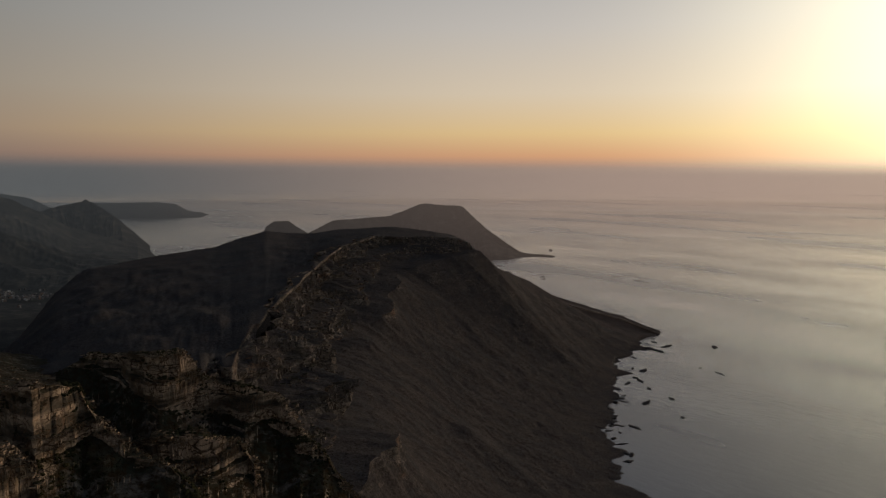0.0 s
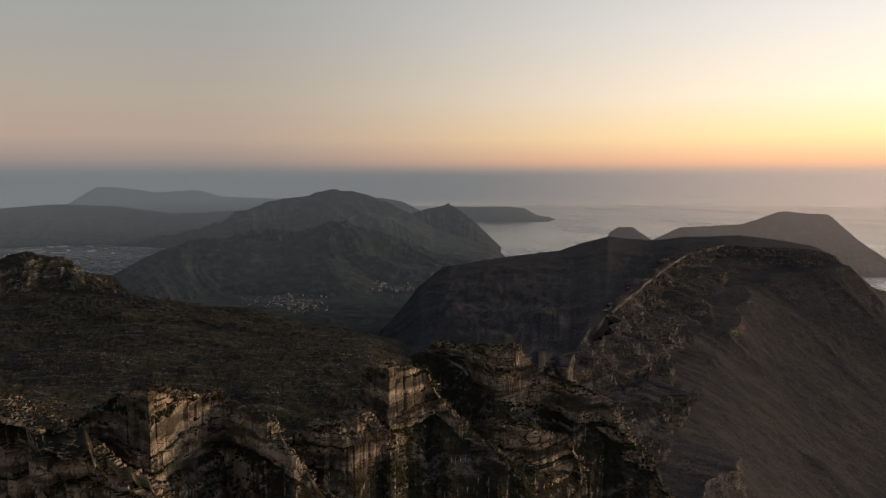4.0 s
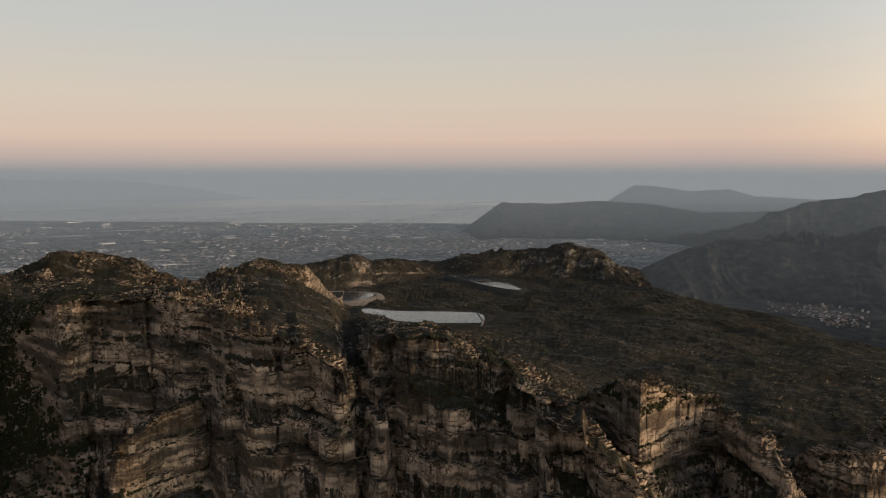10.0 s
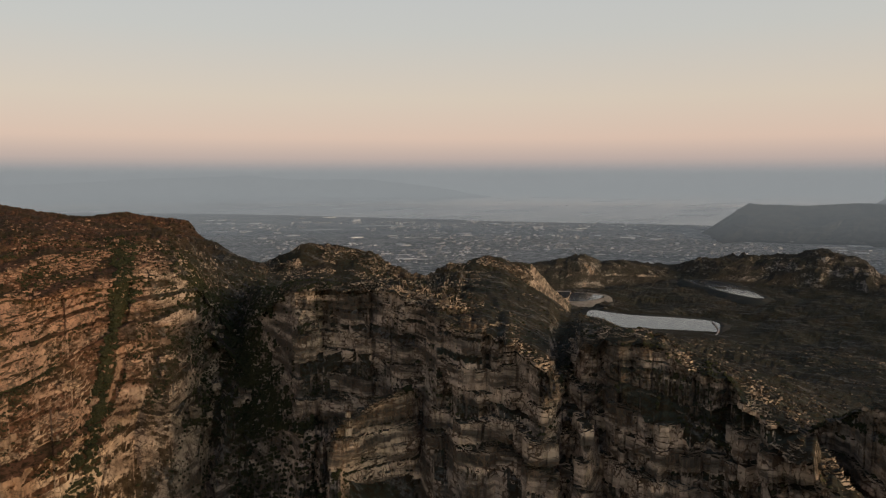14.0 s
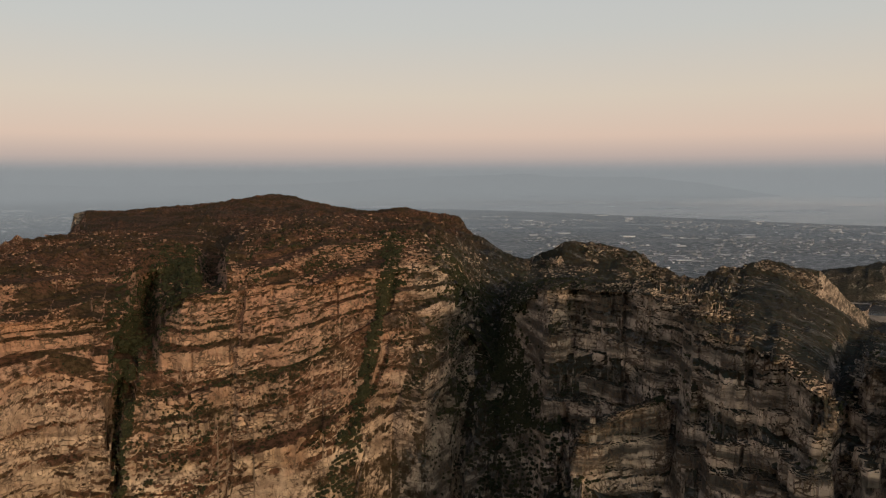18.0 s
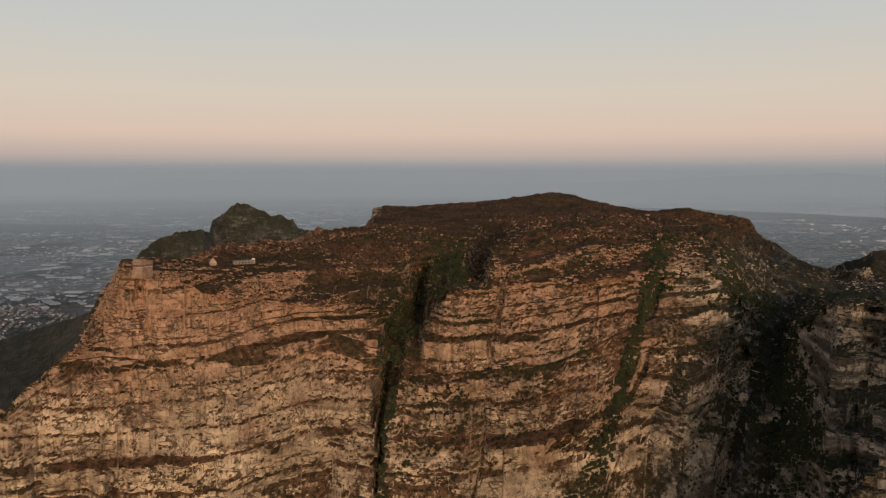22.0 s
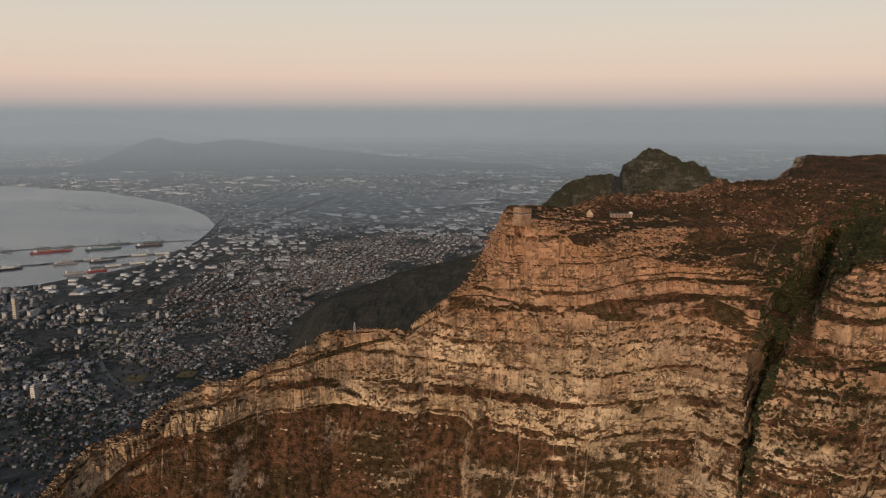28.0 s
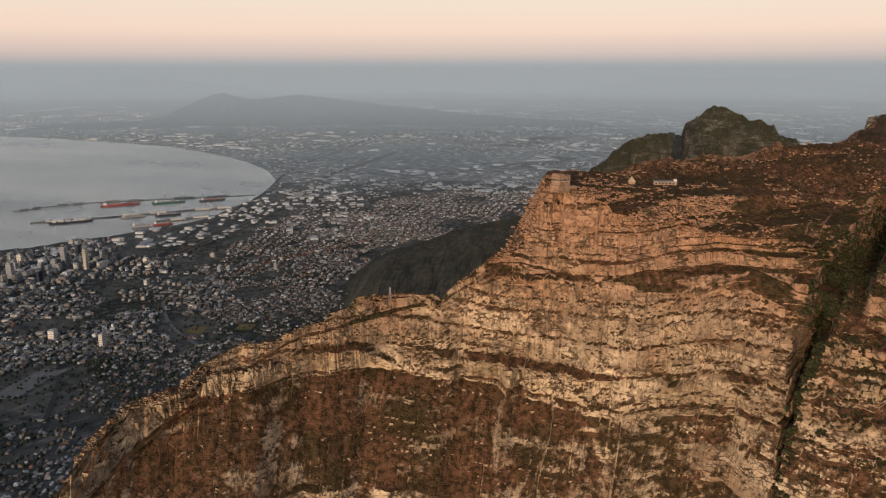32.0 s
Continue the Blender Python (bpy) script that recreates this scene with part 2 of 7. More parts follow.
def cliff_material(name, pale, dark, warm, plant, plant2, lo=0.30, hi=0.62, bare=0.5, stain=None, south=None):
    """Bedded sandstone on the steep faces, low scrub on ledges and tops, with bare outcrops and hanging scrub."""
    m, add, link, b, geo = surface(name)
    sep = add("ShaderNodeSeparateXYZ")
    link(geo, "Normal", sep, 0)
    beds = noise_node(add, link, geo, 22, 6, (0.3, 0.3, 2.0))
    blotch = noise_node(add, link, geo, 70, 6)
    grain = noise_node(add, link, geo, 3.0, 5, (1, 1, 0.6))
    streak = noise_node(add, link, geo, 11, 5, (1, 1, 0.10))
    crack_mask, cell = joints(add, link, geo, 8.0, (0.55, 0.55, 1.9))
    fine_mask, fine_cell = joints(add, link, geo, 5.0, (1.5, 1.5, 0.65))
    rock = mixed(add, link, between(add, link, beds, 0, 0.36, 0.60), dark, pale)
    rock = mixed(add, link, between(add, link, blotch, 0, 0.50, 0.68), rock, warm)
    slab = noise_node(add, link, geo, 55, 3, (0.5, 0.5, 1.0))
    rock = mixed(add, link, between(add, link, slab, 0, 0.54, 0.62), rock, tuple(c * 1.3 for c in pale))
    side = southern(add, link, geo) if south else None
    if stain:
        high = add("ShaderNodeSeparateXYZ")
        link(geo, "Position", high, 0)
        level = add("ShaderNodeMath", operation="MULTIPLY_ADD")
        level.inputs[1].default_value, level.inputs[2].default_value = 18.0, -9.0
        link(blotch, 0, level, 0)
        sum_ = add("ShaderNodeMath", operation="ADD")
        link(high, "Z", sum_, 0)
        link(level, 0, sum_, 1)
        iron = between(add, link, sum_, 0, 880 * S, 1030 * S)
        rock = mixed(add, link, iron, rock, stain)
    # greyer southern rock, its dark beds painted down further as shade on the face
    if south:
        rock = mixed(add, link, side, rock, mixed(add, link, between(add, link, beds, 0, 0.405, 0.60), south[1], south[0]))
    rock = tinted(add, link, rock, cell, 0.86, 1.22)
    rock = tinted(add, link, rock, fine_cell, 0.90, 1.14)
    soot = mixed(add, link, between(add, link, streak, 0, 0.54, 0.78), rock, tuple(c * 0.6 for c in dark))
    crack = mixed(add, link, between(add, link, grain, 0, 0.26, 0.42), tuple(c * 0.6 for c in dark), soot)
    crack = mixed(add, link, fine_mask, tuple(c * 0.7 for c in dark), crack)
    crack = mixed(add, link, crack_mask, tuple(c * 0.5 for c in dark), crack)
    scrub = noise_node(add, link, geo, 6, 6, (1, 1, 1), 0.7)
    patch = noise_node(add, link, geo, 90, 4)
    hang = noise_node(add, link, geo, 44, 6, (0.5, 0.5, 2.0), 0.65)
    green = mixed(add, link, between(add, link, patch, 0, 0.4, 0.6), plant, plant2)
    if south:
        green = mixed(add, link, side, green, mixed(add, link, between(add, link, patch, 0, 0.45, 0.62), south[2], south[3]))
    if south:
        lie = add("ShaderNodeMapping")
        lie.inputs["Rotation"].default_value = (0, 0, radians(35))
        lie.inputs["Scale"].default_value = (0.012 / S, 0.05 / S, 0.03 / S)
        link(geo, "Position", lie, "Vector")
        bare_rib = add("ShaderNodeTexNoise", i_Scale=1.0, i_Detail=6.0, i_Roughness=0.68)
        link(lie, 0, bare_rib, "Vector")
        share = add("ShaderNodeMath", operation="MULTIPLY")
        link(between(add, link, bare_rib, 0, 0.52, 0.64), 0, share, 0)
        link(side, 0, share, 1)
        green = mixed(add, link, share, green, (0.135, 0.122, 0.103))
    tuft = mixed(add, link, between(add, link, scrub, 0, 0.38, 0.60), tuple(c * 0.5 for c in plant2), green)
    up = add("ShaderNodeMath", operation="ADD")
    link(sep, "Z", up, 0)
    wob = add("ShaderNodeMath", operation="MULTIPLY_ADD")
    wob.inputs[1].default_value, wob.inputs[2].default_value = -2.4 * bare, 1.2 * bare
    link(scrub, 0, wob, 0)
    link(wob, 0, up, 1)
    wob2 = add("ShaderNodeMath", operation="MULTIPLY_ADD")
    wob2.inputs[1].default_value, wob2.inputs[2].default_value = 1.2, -0.6
    link(hang, 0, wob2, 0)
    up2 = add("ShaderNodeMath", operation="ADD")
    link(up, 0, up2, 0)
    link(wob2, 0, up2, 1)
    # more scrub on the steep southern faces; it also deepens their shade
    if south:
        south_scrub = add("ShaderNodeMath", operation="MULTIPLY_ADD")
        south_scrub.inputs[1].default_value = 0.06
        link(side, 0, south_scrub, 0)
        link(up2, 0, south_scrub, 2)
        up2 = south_scrub
    col = mixed(add, link, between(add, link, up2, 0, lo, hi), crack, tuft)
    link(col, 2, b, "Base Color")
    high_ = add("ShaderNodeMath", operation="MULTIPLY_ADD")
    high_.inputs[1].default_value = 0.7
    link(crack_mask, 0, high_, 0)
    link(grain, 0, high_, 2)
    high2 = add("ShaderNodeMath", operation="MULTIPLY_ADD")
    high2.inputs[1].default_value = 0.45
    link(fine_mask, 0, high2, 0)
    link(high_, 0, high2, 2)
    high3 = add("ShaderNodeMath", operation="MULTIPLY_ADD")
    high3.inputs[1].default_value = 0.6
    link(cell, 0, high3, 0)
    link(high2, 0, high3, 2)
    relief(add, link, b, high3, 0.8, 1.6)
    return m


def land_material(name, a, b_, c, metres=300, fine=25):
    m, add, link, b, geo = surface(name)
    n1 = noise_node(add, link, geo, metres, 5)
    n2 = noise_node(add, link, geo, fine, 5)
    col = mixed(add, link, between(add, link, n1, 0, 0.38, 0.62), a, b_)
    col = mixed(add, link, between(add, link, n2, 0, 0.45, 0.75), col, c)
    link(col, 2, b, "Base Color")
    relief(add, link, b, n2, 0.4, fine * 0.2)
    return m


def plain(name, color, roughness=0.7, metallic=0.0, vary=0.25, metres=4.0):
    m, add, link, b, geo = surface(name)
    n = noise_node(add, link, geo, metres, 4)
    col = mixed(add, link, between(add, link, n, 0, 0.35, 0.7), tuple(c * (1 - vary) for c in color), color)
    link(col, 2, b, "Base Color")
    b.inputs["Roughness"].default_value, b.inputs["Metallic"].default_value = roughness, metallic
    return m


def sea_material():
    m, add, link, b, geo = surface("sea_water")
    b.inputs["Base Color"].default_value = (0.10, 0.10, 0.105, 1)
    b.inputs["Specular IOR Level"].default_value = 0.9
    b.inputs["IOR"].default_value = 1.45
    wide = noise_node(add, link, geo, 1600, 4, (1, 0.35, 1))
    r = add("ShaderNodeMapRange", i_From_Min=0.35, i_From_Max=0.65, i_To_Min=0.14, i_To_Max=0.30)
    link(wide, 0, r, "Value")
    link(r, 0, b, "Roughness")
    waves = noise_node(add, link, geo, 60, 4, (1.6, 0.5, 1))
    ripple = noise_node(add, link, geo, 17, 4, (1.5, 0.6, 1))
    both = add("ShaderNodeMath", operation="MULTIPLY_ADD")
    both.inputs[1].default_value = 0.2
    link(ripple, 0, both, 0)
    link(waves, 0, both, 2)
    relief(add, link, b, both, 0.26, 5.0)
    return m


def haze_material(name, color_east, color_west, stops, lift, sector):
    """A veil of haze painted as a glowing see-through shell: thin at the ground, thickest at the height of the far
    horizon, gone above it.
    """
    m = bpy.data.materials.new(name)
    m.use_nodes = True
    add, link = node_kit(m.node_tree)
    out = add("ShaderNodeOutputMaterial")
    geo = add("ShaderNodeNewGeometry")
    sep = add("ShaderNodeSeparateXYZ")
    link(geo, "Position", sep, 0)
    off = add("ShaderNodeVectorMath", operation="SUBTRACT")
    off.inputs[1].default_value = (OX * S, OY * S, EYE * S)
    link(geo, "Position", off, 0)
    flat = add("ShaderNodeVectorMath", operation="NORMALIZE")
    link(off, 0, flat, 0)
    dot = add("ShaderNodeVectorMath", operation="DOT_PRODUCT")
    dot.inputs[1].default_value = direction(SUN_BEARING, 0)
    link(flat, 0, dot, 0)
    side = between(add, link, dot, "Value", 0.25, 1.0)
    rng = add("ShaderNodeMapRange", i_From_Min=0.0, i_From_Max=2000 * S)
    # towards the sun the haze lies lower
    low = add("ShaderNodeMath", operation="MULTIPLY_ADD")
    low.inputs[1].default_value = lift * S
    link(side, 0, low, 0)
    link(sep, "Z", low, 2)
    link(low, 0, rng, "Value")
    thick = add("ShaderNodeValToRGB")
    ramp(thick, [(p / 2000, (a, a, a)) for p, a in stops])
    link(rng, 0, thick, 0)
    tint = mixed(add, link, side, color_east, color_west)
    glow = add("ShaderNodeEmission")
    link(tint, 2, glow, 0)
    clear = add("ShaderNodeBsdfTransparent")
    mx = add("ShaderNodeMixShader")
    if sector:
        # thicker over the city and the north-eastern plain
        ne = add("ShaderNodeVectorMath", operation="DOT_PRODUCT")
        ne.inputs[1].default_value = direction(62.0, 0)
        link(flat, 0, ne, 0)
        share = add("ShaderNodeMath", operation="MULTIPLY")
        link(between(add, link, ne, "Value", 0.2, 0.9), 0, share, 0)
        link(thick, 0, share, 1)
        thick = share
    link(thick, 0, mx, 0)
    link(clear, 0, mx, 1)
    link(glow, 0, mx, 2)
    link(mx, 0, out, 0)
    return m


# south: grey rock and olive heath, with painted shade in the dark tone
CLIFF = cliff_material("bedded_sandstone", (0.345, 0.254, 0.164), (0.205, 0.142, 0.09), (0.27, 0.17, 0.10), (0.138, 0.068, 0.036), (0.068, 0.045, 0.021), 0.44, 0.66, 0.30, (0.28, 0.16, 0.10),
                       south=((0.405, 0.312, 0.222), (0.072, 0.060, 0.044), (0.034, 0.038, 0.025), (0.048, 0.044, 0.030)))
GREY_CLIFF = cliff_material("grey_crags", (0.28, 0.24, 0.19), (0.10, 0.088, 0.072), (0.29, 0.20, 0.13), (0.050, 0.047, 0.032), (0.060, 0.050, 0.034), 0.45, 0.8, 0.4)
# scrub tones lightened and greyed, with the coast slope's haze painted in
HEATH_CLIFF = cliff_material("hazed_heath_and_grey_rock", (0.20, 0.17, 0.14), (0.075, 0.067, 0.056), (0.17, 0.11, 0.075), (0.062, 0.061, 0.061), (0.092, 0.079, 0.071), 0.22, 0.55, 0.35)
def block_material(name, pale, dark, stain, plant, south=None):
    """Bare jointed rock: a tone for each block, dark lichen streaks, scrub on flat tops."""
    m, add, link, b, geo = surface(name)
    tone = add("ShaderNodeValToRGB")
    ramp(tone, [(0.0, tuple(p * 0.35 + d * 0.65 for p, d in zip(pale, dark))), (0.35, tuple(p * 0.7 + d * 0.3 for p, d in zip(pale, dark))), (1.0, pale)])
    link(geo, "Random Per Island", tone, 0)
    blotch = noise_node(add, link, geo, 60, 5)
    streak = noise_node(add, link, geo, 7, 5, (1, 1, 0.15))
    grain = noise_node(add, link, geo, 1.6, 5)
    high = add("ShaderNodeSeparateXYZ")
    link(geo, "Position", high, 0)
    level = add("ShaderNodeMath", operation="MULTIPLY_ADD")
    level.inputs[1].default_value, level.inputs[2].default_value = 22.0, -11.0
    link(blotch, 0, level, 0)
    total = add("ShaderNodeMath", operation="ADD")
    link(high, "Z", total, 0)
    link(level, 0, total, 1)
    rock = mixed(add, link, between(add, link, total, 0, 900 * S, 1060 * S), tone, stain)
    if south:
        tone2 = add("ShaderNodeValToRGB")
        ramp(tone2, [(0.0, south[1]), (0.4, tuple((p + d) / 2 for p, d in zip(*south))), (1.0, south[0])])
        link(geo, "Random Per Island", tone2, 0)
        rock = mixed(add, link, southern(add, link, geo), rock, tone2)
    rock = mixed(add, link, between(add, link, streak, 0, 0.52, 0.70), rock, tuple(c * 0.45 for c in dark))
    rock = mixed(add, link, between(add, link, grain, 0, 0.36, 0.50), tuple(c * 0.5 for c in dark), rock)
    up = add("ShaderNodeSeparateXYZ")
    link(geo, "Normal", up, 0)
    col = mixed(add, link, between(add, link, up, "Z", 0.55, 0.8), rock, plant)
    link(col, 2, b, "Base Color")
    relief(add, link, b, grain, 0.8, 0.8)
    return m


BLOCK_ROCK = block_material("jointed_sandstone", (0.37, 0.285, 0.195), (0.16, 0.121, 0.085), (0.27, 0.17, 0.115), (0.060, 0.032, 0.015), ((0.40, 0.335, 0.25), (0.085, 0.074, 0.058)))
GREY_BLOCK = block_material("jointed_grey_rock", (0.23, 0.19, 0.155), (0.09, 0.08, 0.066), (0.2, 0.16, 0.13), (0.03, 0.027, 0.016))
GREEN_PEAK = cliff_material("green_scrub_peak", (0.12, 0.112, 0.092), (0.07, 0.065, 0.053), (0.13, 0.10, 0.075), (0.036, 0.037, 0.026), (0.046, 0.043, 0.028), 0.1, 0.5, 0.3)
HEATH_SLOPE = land_material("olive_heath_slope", (0.030, 0.032, 0.025), (0.046, 0.046, 0.036), (0.080, 0.058, 0.042), 260, 40)
SAND = land_material("pale_lake_sand", (0.30, 0.25, 0.19), (0.24, 0.20, 0.15), (0.12, 0.10, 0.07), 60, 12)
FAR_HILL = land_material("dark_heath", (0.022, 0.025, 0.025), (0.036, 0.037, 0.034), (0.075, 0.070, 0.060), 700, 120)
# the farthest ranges: paler, bluer tones than the nearer hills
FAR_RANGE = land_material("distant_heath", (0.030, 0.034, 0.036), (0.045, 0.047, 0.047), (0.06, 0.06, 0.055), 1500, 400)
FLATS = land_material("suburban_plain", (0.075, 0.080, 0.073), (0.14, 0.138, 0.126), (0.40, 0.39, 0.36), 1100, 110)
WATER = sea_material()
TOWN_GROUND = land_material("dark_town_ground", (0.028, 0.031, 0.025), (0.078, 0.076, 0.068), (0.155, 0.145, 0.13), 420, 45)
BUSH = land_material("olive_bush_leaves", (0.018, 0.022, 0.010), (0.034, 0.034, 0.015), (0.05, 0.04, 0.02), 30, 2)


# ---- the sea and the plain ----
def disc_rows(b0, b1, db, radii):
    bearing = np.arange(b0, b1 + db * 0.5, db)
    return np.meshgrid(bearing, np.array(radii))


B, R = disc_rows(0, 360, 1.0, np.geomspace(300, 48800, 60))
x, y = polar(B, R)
sea = tagged(grid_mesh("sea", x, y, np.zeros_like(x), WATER, True), "calm grey-blue evening sea with soft swell reaching the horizon", "sea", kind="structure")

# coast of the plain: bearing, metres from the table, height
NEAR_SHORE = [(20, 5700, 0), (33.3, 5890, 0), (38.8, 6010, 0), (44, 6250, 0), (46.8, 6530, 0), (49.9, 7490, 0), (51.0, 8050, 0), (51.5, 8600, 0), (52.6, 8600, 0)]
FAR_SHORE = [(20, 26000, 0), (26, 22000, 0), (33.6, 16780, 0), (38.6, 15000, 0), (44, 13130, 0), (49, 10730, 0), (50.8, 9500, 0), (51.5, 8600, 0), (52.6, 8600, 0)]
PLAIN_EDGE = [(52.6, 48000, 0), (100, 48000, 0), (104, 30000, 0), (122.4, 26040, 0), (132.7, 23000, 0), (144.7, 20490, 0), (159, 19960, 0), (170, 17500, 0), (178, 15000, 0), (190, 12500, 0), (196, 11600, 0), (200, 9800, 0), (206, 6500, 0)]


def plain_height(bx, by):
    r = np.hypot(bx - OX, by - OY)
    return 9 + 6 * fbm(bx / 900, by / 900, 3, 5) + 170 * np.clip((3600 - r) / 1900, 0, 1) ** 1.6


def plain_sheet(name, b0, b1, db, inner, outer, rows, power=1.0, material=FLATS):
    b = np.arange(b0, b1 + db / 2, db)
    r0, r1 = inner(b), outer(b)
    v = np.linspace(0, 1, rows)[:, None] ** power
    r = r0 * (r1 / r0) ** v
    bb = np.broadcast_to(b, r.shape)
    wob = 1 + 0.006 * fbm(bb * 1.3, v * 0 + 3, 4, 8)
    r = r * np.where((v > 0.98) | (v < 0.02), wob, 1)
    x, y = polar(bb, r)
    z = plain_height(x, y)
    z[0], z[-1] = -4, -4
    return grid_mesh(name, x, y, z, material, True)


city_ground = tagged(plain_sheet("city_ground", 15, 86, 0.3, lambda b: 0 * b + 900, lambda b: curve(NEAR_SHORE, b)[0], 90, material=TOWN_GROUND), "dim built-up city basin between the mountain and the bay", "ground", kind="structure")
far_ground = tagged(plain_sheet("far_coast_ground", 15, 52.6, 0.3, lambda b: curve(FAR_SHORE, b)[0], lambda b: 0 * b + 48000, 60), "hazy grey coastal plain beyond the bay", "ground", kind="structure")
flats = tagged(plain_sheet("plain_ground", 52.3, 206, 0.4, lambda b: np.where(b < 84, 8100.0, 900.0), lambda b: curve(PLAIN_EDGE, b)[0], 120), "wide hazy suburban plain running to a far bay", "ground", kind="structure")


# ---- the hills ----
def hill(name, crest, front, back, material, label, db=0.1, rows=40, rough=0.16, foot=0.0, bend=1.25, cell=420.0, seed=3, cliffs=0.0, crag=0.0, group="", taper=0.06):
    """A range with the given crest: bearing, distance, height. front, back: how far its feet reach to both sides."""
    b0, b1 = crest[0][0], crest[-1][0]
    b = np.arange(b0, b1 + db / 2, db)
    r, z = curve(crest, b)
    v = np.concatenate([np.linspace(-1, 0, rows), np.linspace(0, 1, rows // 3 + 2)[1:]])[:, None]
    end = np.clip(np.minimum(b - b0, b1 - b) / max(0.6, (b1 - b0) * taper), 0, 1)
    end = 0.12 + 0.88 * end * end * (3 - 2 * end)
    rr = r + np.where(v < 0, v * front, v * back) * end
    fall = np.abs(v) ** (1 / bend) if bend < 1 else 1 - (1 - np.abs(v)) ** bend
    if cliffs:
        lip = np.clip(np.abs(v) / 0.10, 0, 1)
        fall = np.where(v < 0, cliffs * lip + (1 - cliffs) * fall, fall)
    zz = foot + (z - foot) * (1 - fall)
    bb = np.broadcast_to(b, rr.shape)
    x, y = polar(bb, rr)
    s = np.radians(bb) * r
    mask = np.clip(np.abs(v) * 4, 0, 1) * np.clip((1 - np.abs(v)) * 5, 0, 1)
    gully = ridged(s / cell + 0.8 * fbm(x / cell / 2, y / cell / 2, 3, seed + 2), v * front / cell * 0.45 + 0 * s, 4, seed)
    lump = fbm(x / cell, y / cell, 5, seed + 9)
    zz = zz + (z - foot) * rough * (0.55 * gully + 0.55 * lump) * mask
    zz = zz + (z - foot) * 0.014 * fbm(x / (cell * 0.16), y / (cell * 0.16), 3, seed + 4) + crag * fbm(x / 45, y / 45, 4, seed + 6) * (np.abs(v) < 0.6)
    zz = np.maximum(zz, -6) if foot < 5 else zz
    return tagged(grid_mesh(name, x, y, zz, material, False), label, "mountain", group, "structure")


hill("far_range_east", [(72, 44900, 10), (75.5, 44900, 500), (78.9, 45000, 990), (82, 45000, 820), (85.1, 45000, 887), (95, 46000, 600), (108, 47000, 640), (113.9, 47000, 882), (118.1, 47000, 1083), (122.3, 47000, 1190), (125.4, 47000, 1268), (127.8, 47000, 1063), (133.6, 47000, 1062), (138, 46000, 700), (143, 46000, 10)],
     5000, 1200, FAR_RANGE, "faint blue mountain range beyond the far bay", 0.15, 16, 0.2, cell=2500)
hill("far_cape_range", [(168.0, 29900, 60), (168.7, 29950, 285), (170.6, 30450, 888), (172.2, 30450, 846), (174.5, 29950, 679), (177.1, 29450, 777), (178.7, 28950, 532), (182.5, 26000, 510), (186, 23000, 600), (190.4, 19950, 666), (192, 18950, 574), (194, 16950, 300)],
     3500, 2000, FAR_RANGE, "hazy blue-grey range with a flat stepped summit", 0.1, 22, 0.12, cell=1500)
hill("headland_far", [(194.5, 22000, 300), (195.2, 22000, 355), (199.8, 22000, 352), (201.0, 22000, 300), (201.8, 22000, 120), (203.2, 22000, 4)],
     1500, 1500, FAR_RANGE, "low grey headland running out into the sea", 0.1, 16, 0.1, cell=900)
hill("steep_ended_range", [(158.0, 16900, 20), (158.8, 16950, 174), (161.0, 17450, 625), (164.3, 17450, 594), (167.9, 17450, 666), (172, 16950, 605), (175.4, 15950, 486), (181.7, 13950, 628)],
     2600, 2500, FAR_HILL, "long dark-blue range ending in a steep nose", 0.08, 26, 0.12, cell=900, cliffs=0.25)
hill("constantia_range", [(172.0, 9000, 60), (176.2, 9600, 420), (178.7, 10100, 620), (181.6, 10450, 847), (183.9, 10650, 911), (186.6, 10650, 1021), (188.5, 10650, 982), (190.1, 10650, 889), (192.6, 10650, 654), (194.2, 10700, 470), (196.5, 10700, 330), (198.4, 10650, 230), (200.1, 10450, 10)],
     2600, 2500, FAR_HILL, "big dark rounded mountain with pale rock slabs", 0.06, 50, 0.13, cell=700, cliffs=0.10)
hill("sharp_peak", [(191.0, 12500, 500), (193.2, 12600, 640), (194.2, 12800, 690), (194.9, 12900, 715), (195.2, 12950, 748), (195.5, 12950, 712), (196.2, 12700, 620), (197.4, 12450, 430), (199.2, 12300, 60)],
     1500, 1500, FAR_HILL, "dark pointed peak above a bay", 0.05, 40, 0.10, cell=500)
hill("valley_hill", [(169.6, 8300, 60), (170.8, 8300, 170), (172.8, 8350, 324), (174.8, 8500, 445), (177.2, 8600, 515), (179.5, 8600, 525), (181.8, 8600, 488), (184.0, 8500, 480), (185.9, 8250, 375), (188.0, 8000, 207), (190.5, 7800, 10)],
     1300, 1500, FAR_HILL, "dark forested hill with rocky knobs above a valley town", 0.06, 44, 0.11, cell=700, crag=4)
hill("valley_floor", [(170, 6900, 12), (174, 6900, 60), (182, 6700, 75), (190, 6500, 70), (198, 6300, 50), (203, 6000, 12)],
     2300, 2400, FAR_HILL, "dark wooded valley floor round a small town", 0.15, 30, 0.3, cell=500, bend=0.8)
hill("hout_bay_mountain", [(206.0, 10900, 10), (207.2, 10950, 406), (207.8, 10950, 483), (208.8, 10950, 480), (210.2, 10950, 308), (212.1, 11450, 457), (216.3, 11750, 501), (218.8, 11950, 690), (220.2, 11950, 665), (221.6, 11950, 645), (221.9, 11950, 600), (223.5, 11450, 328), (225.2, 10950, 140), (226.0, 10900, 50), (226.8, 10850, 6), (227.2, 10800, -6)],
     1500, 1500, FAR_HILL, "dark flat-topped mountain above a headland in the sea", 0.06, 36, 0.1, cell=700, cliffs=0.3, taper=0.22)
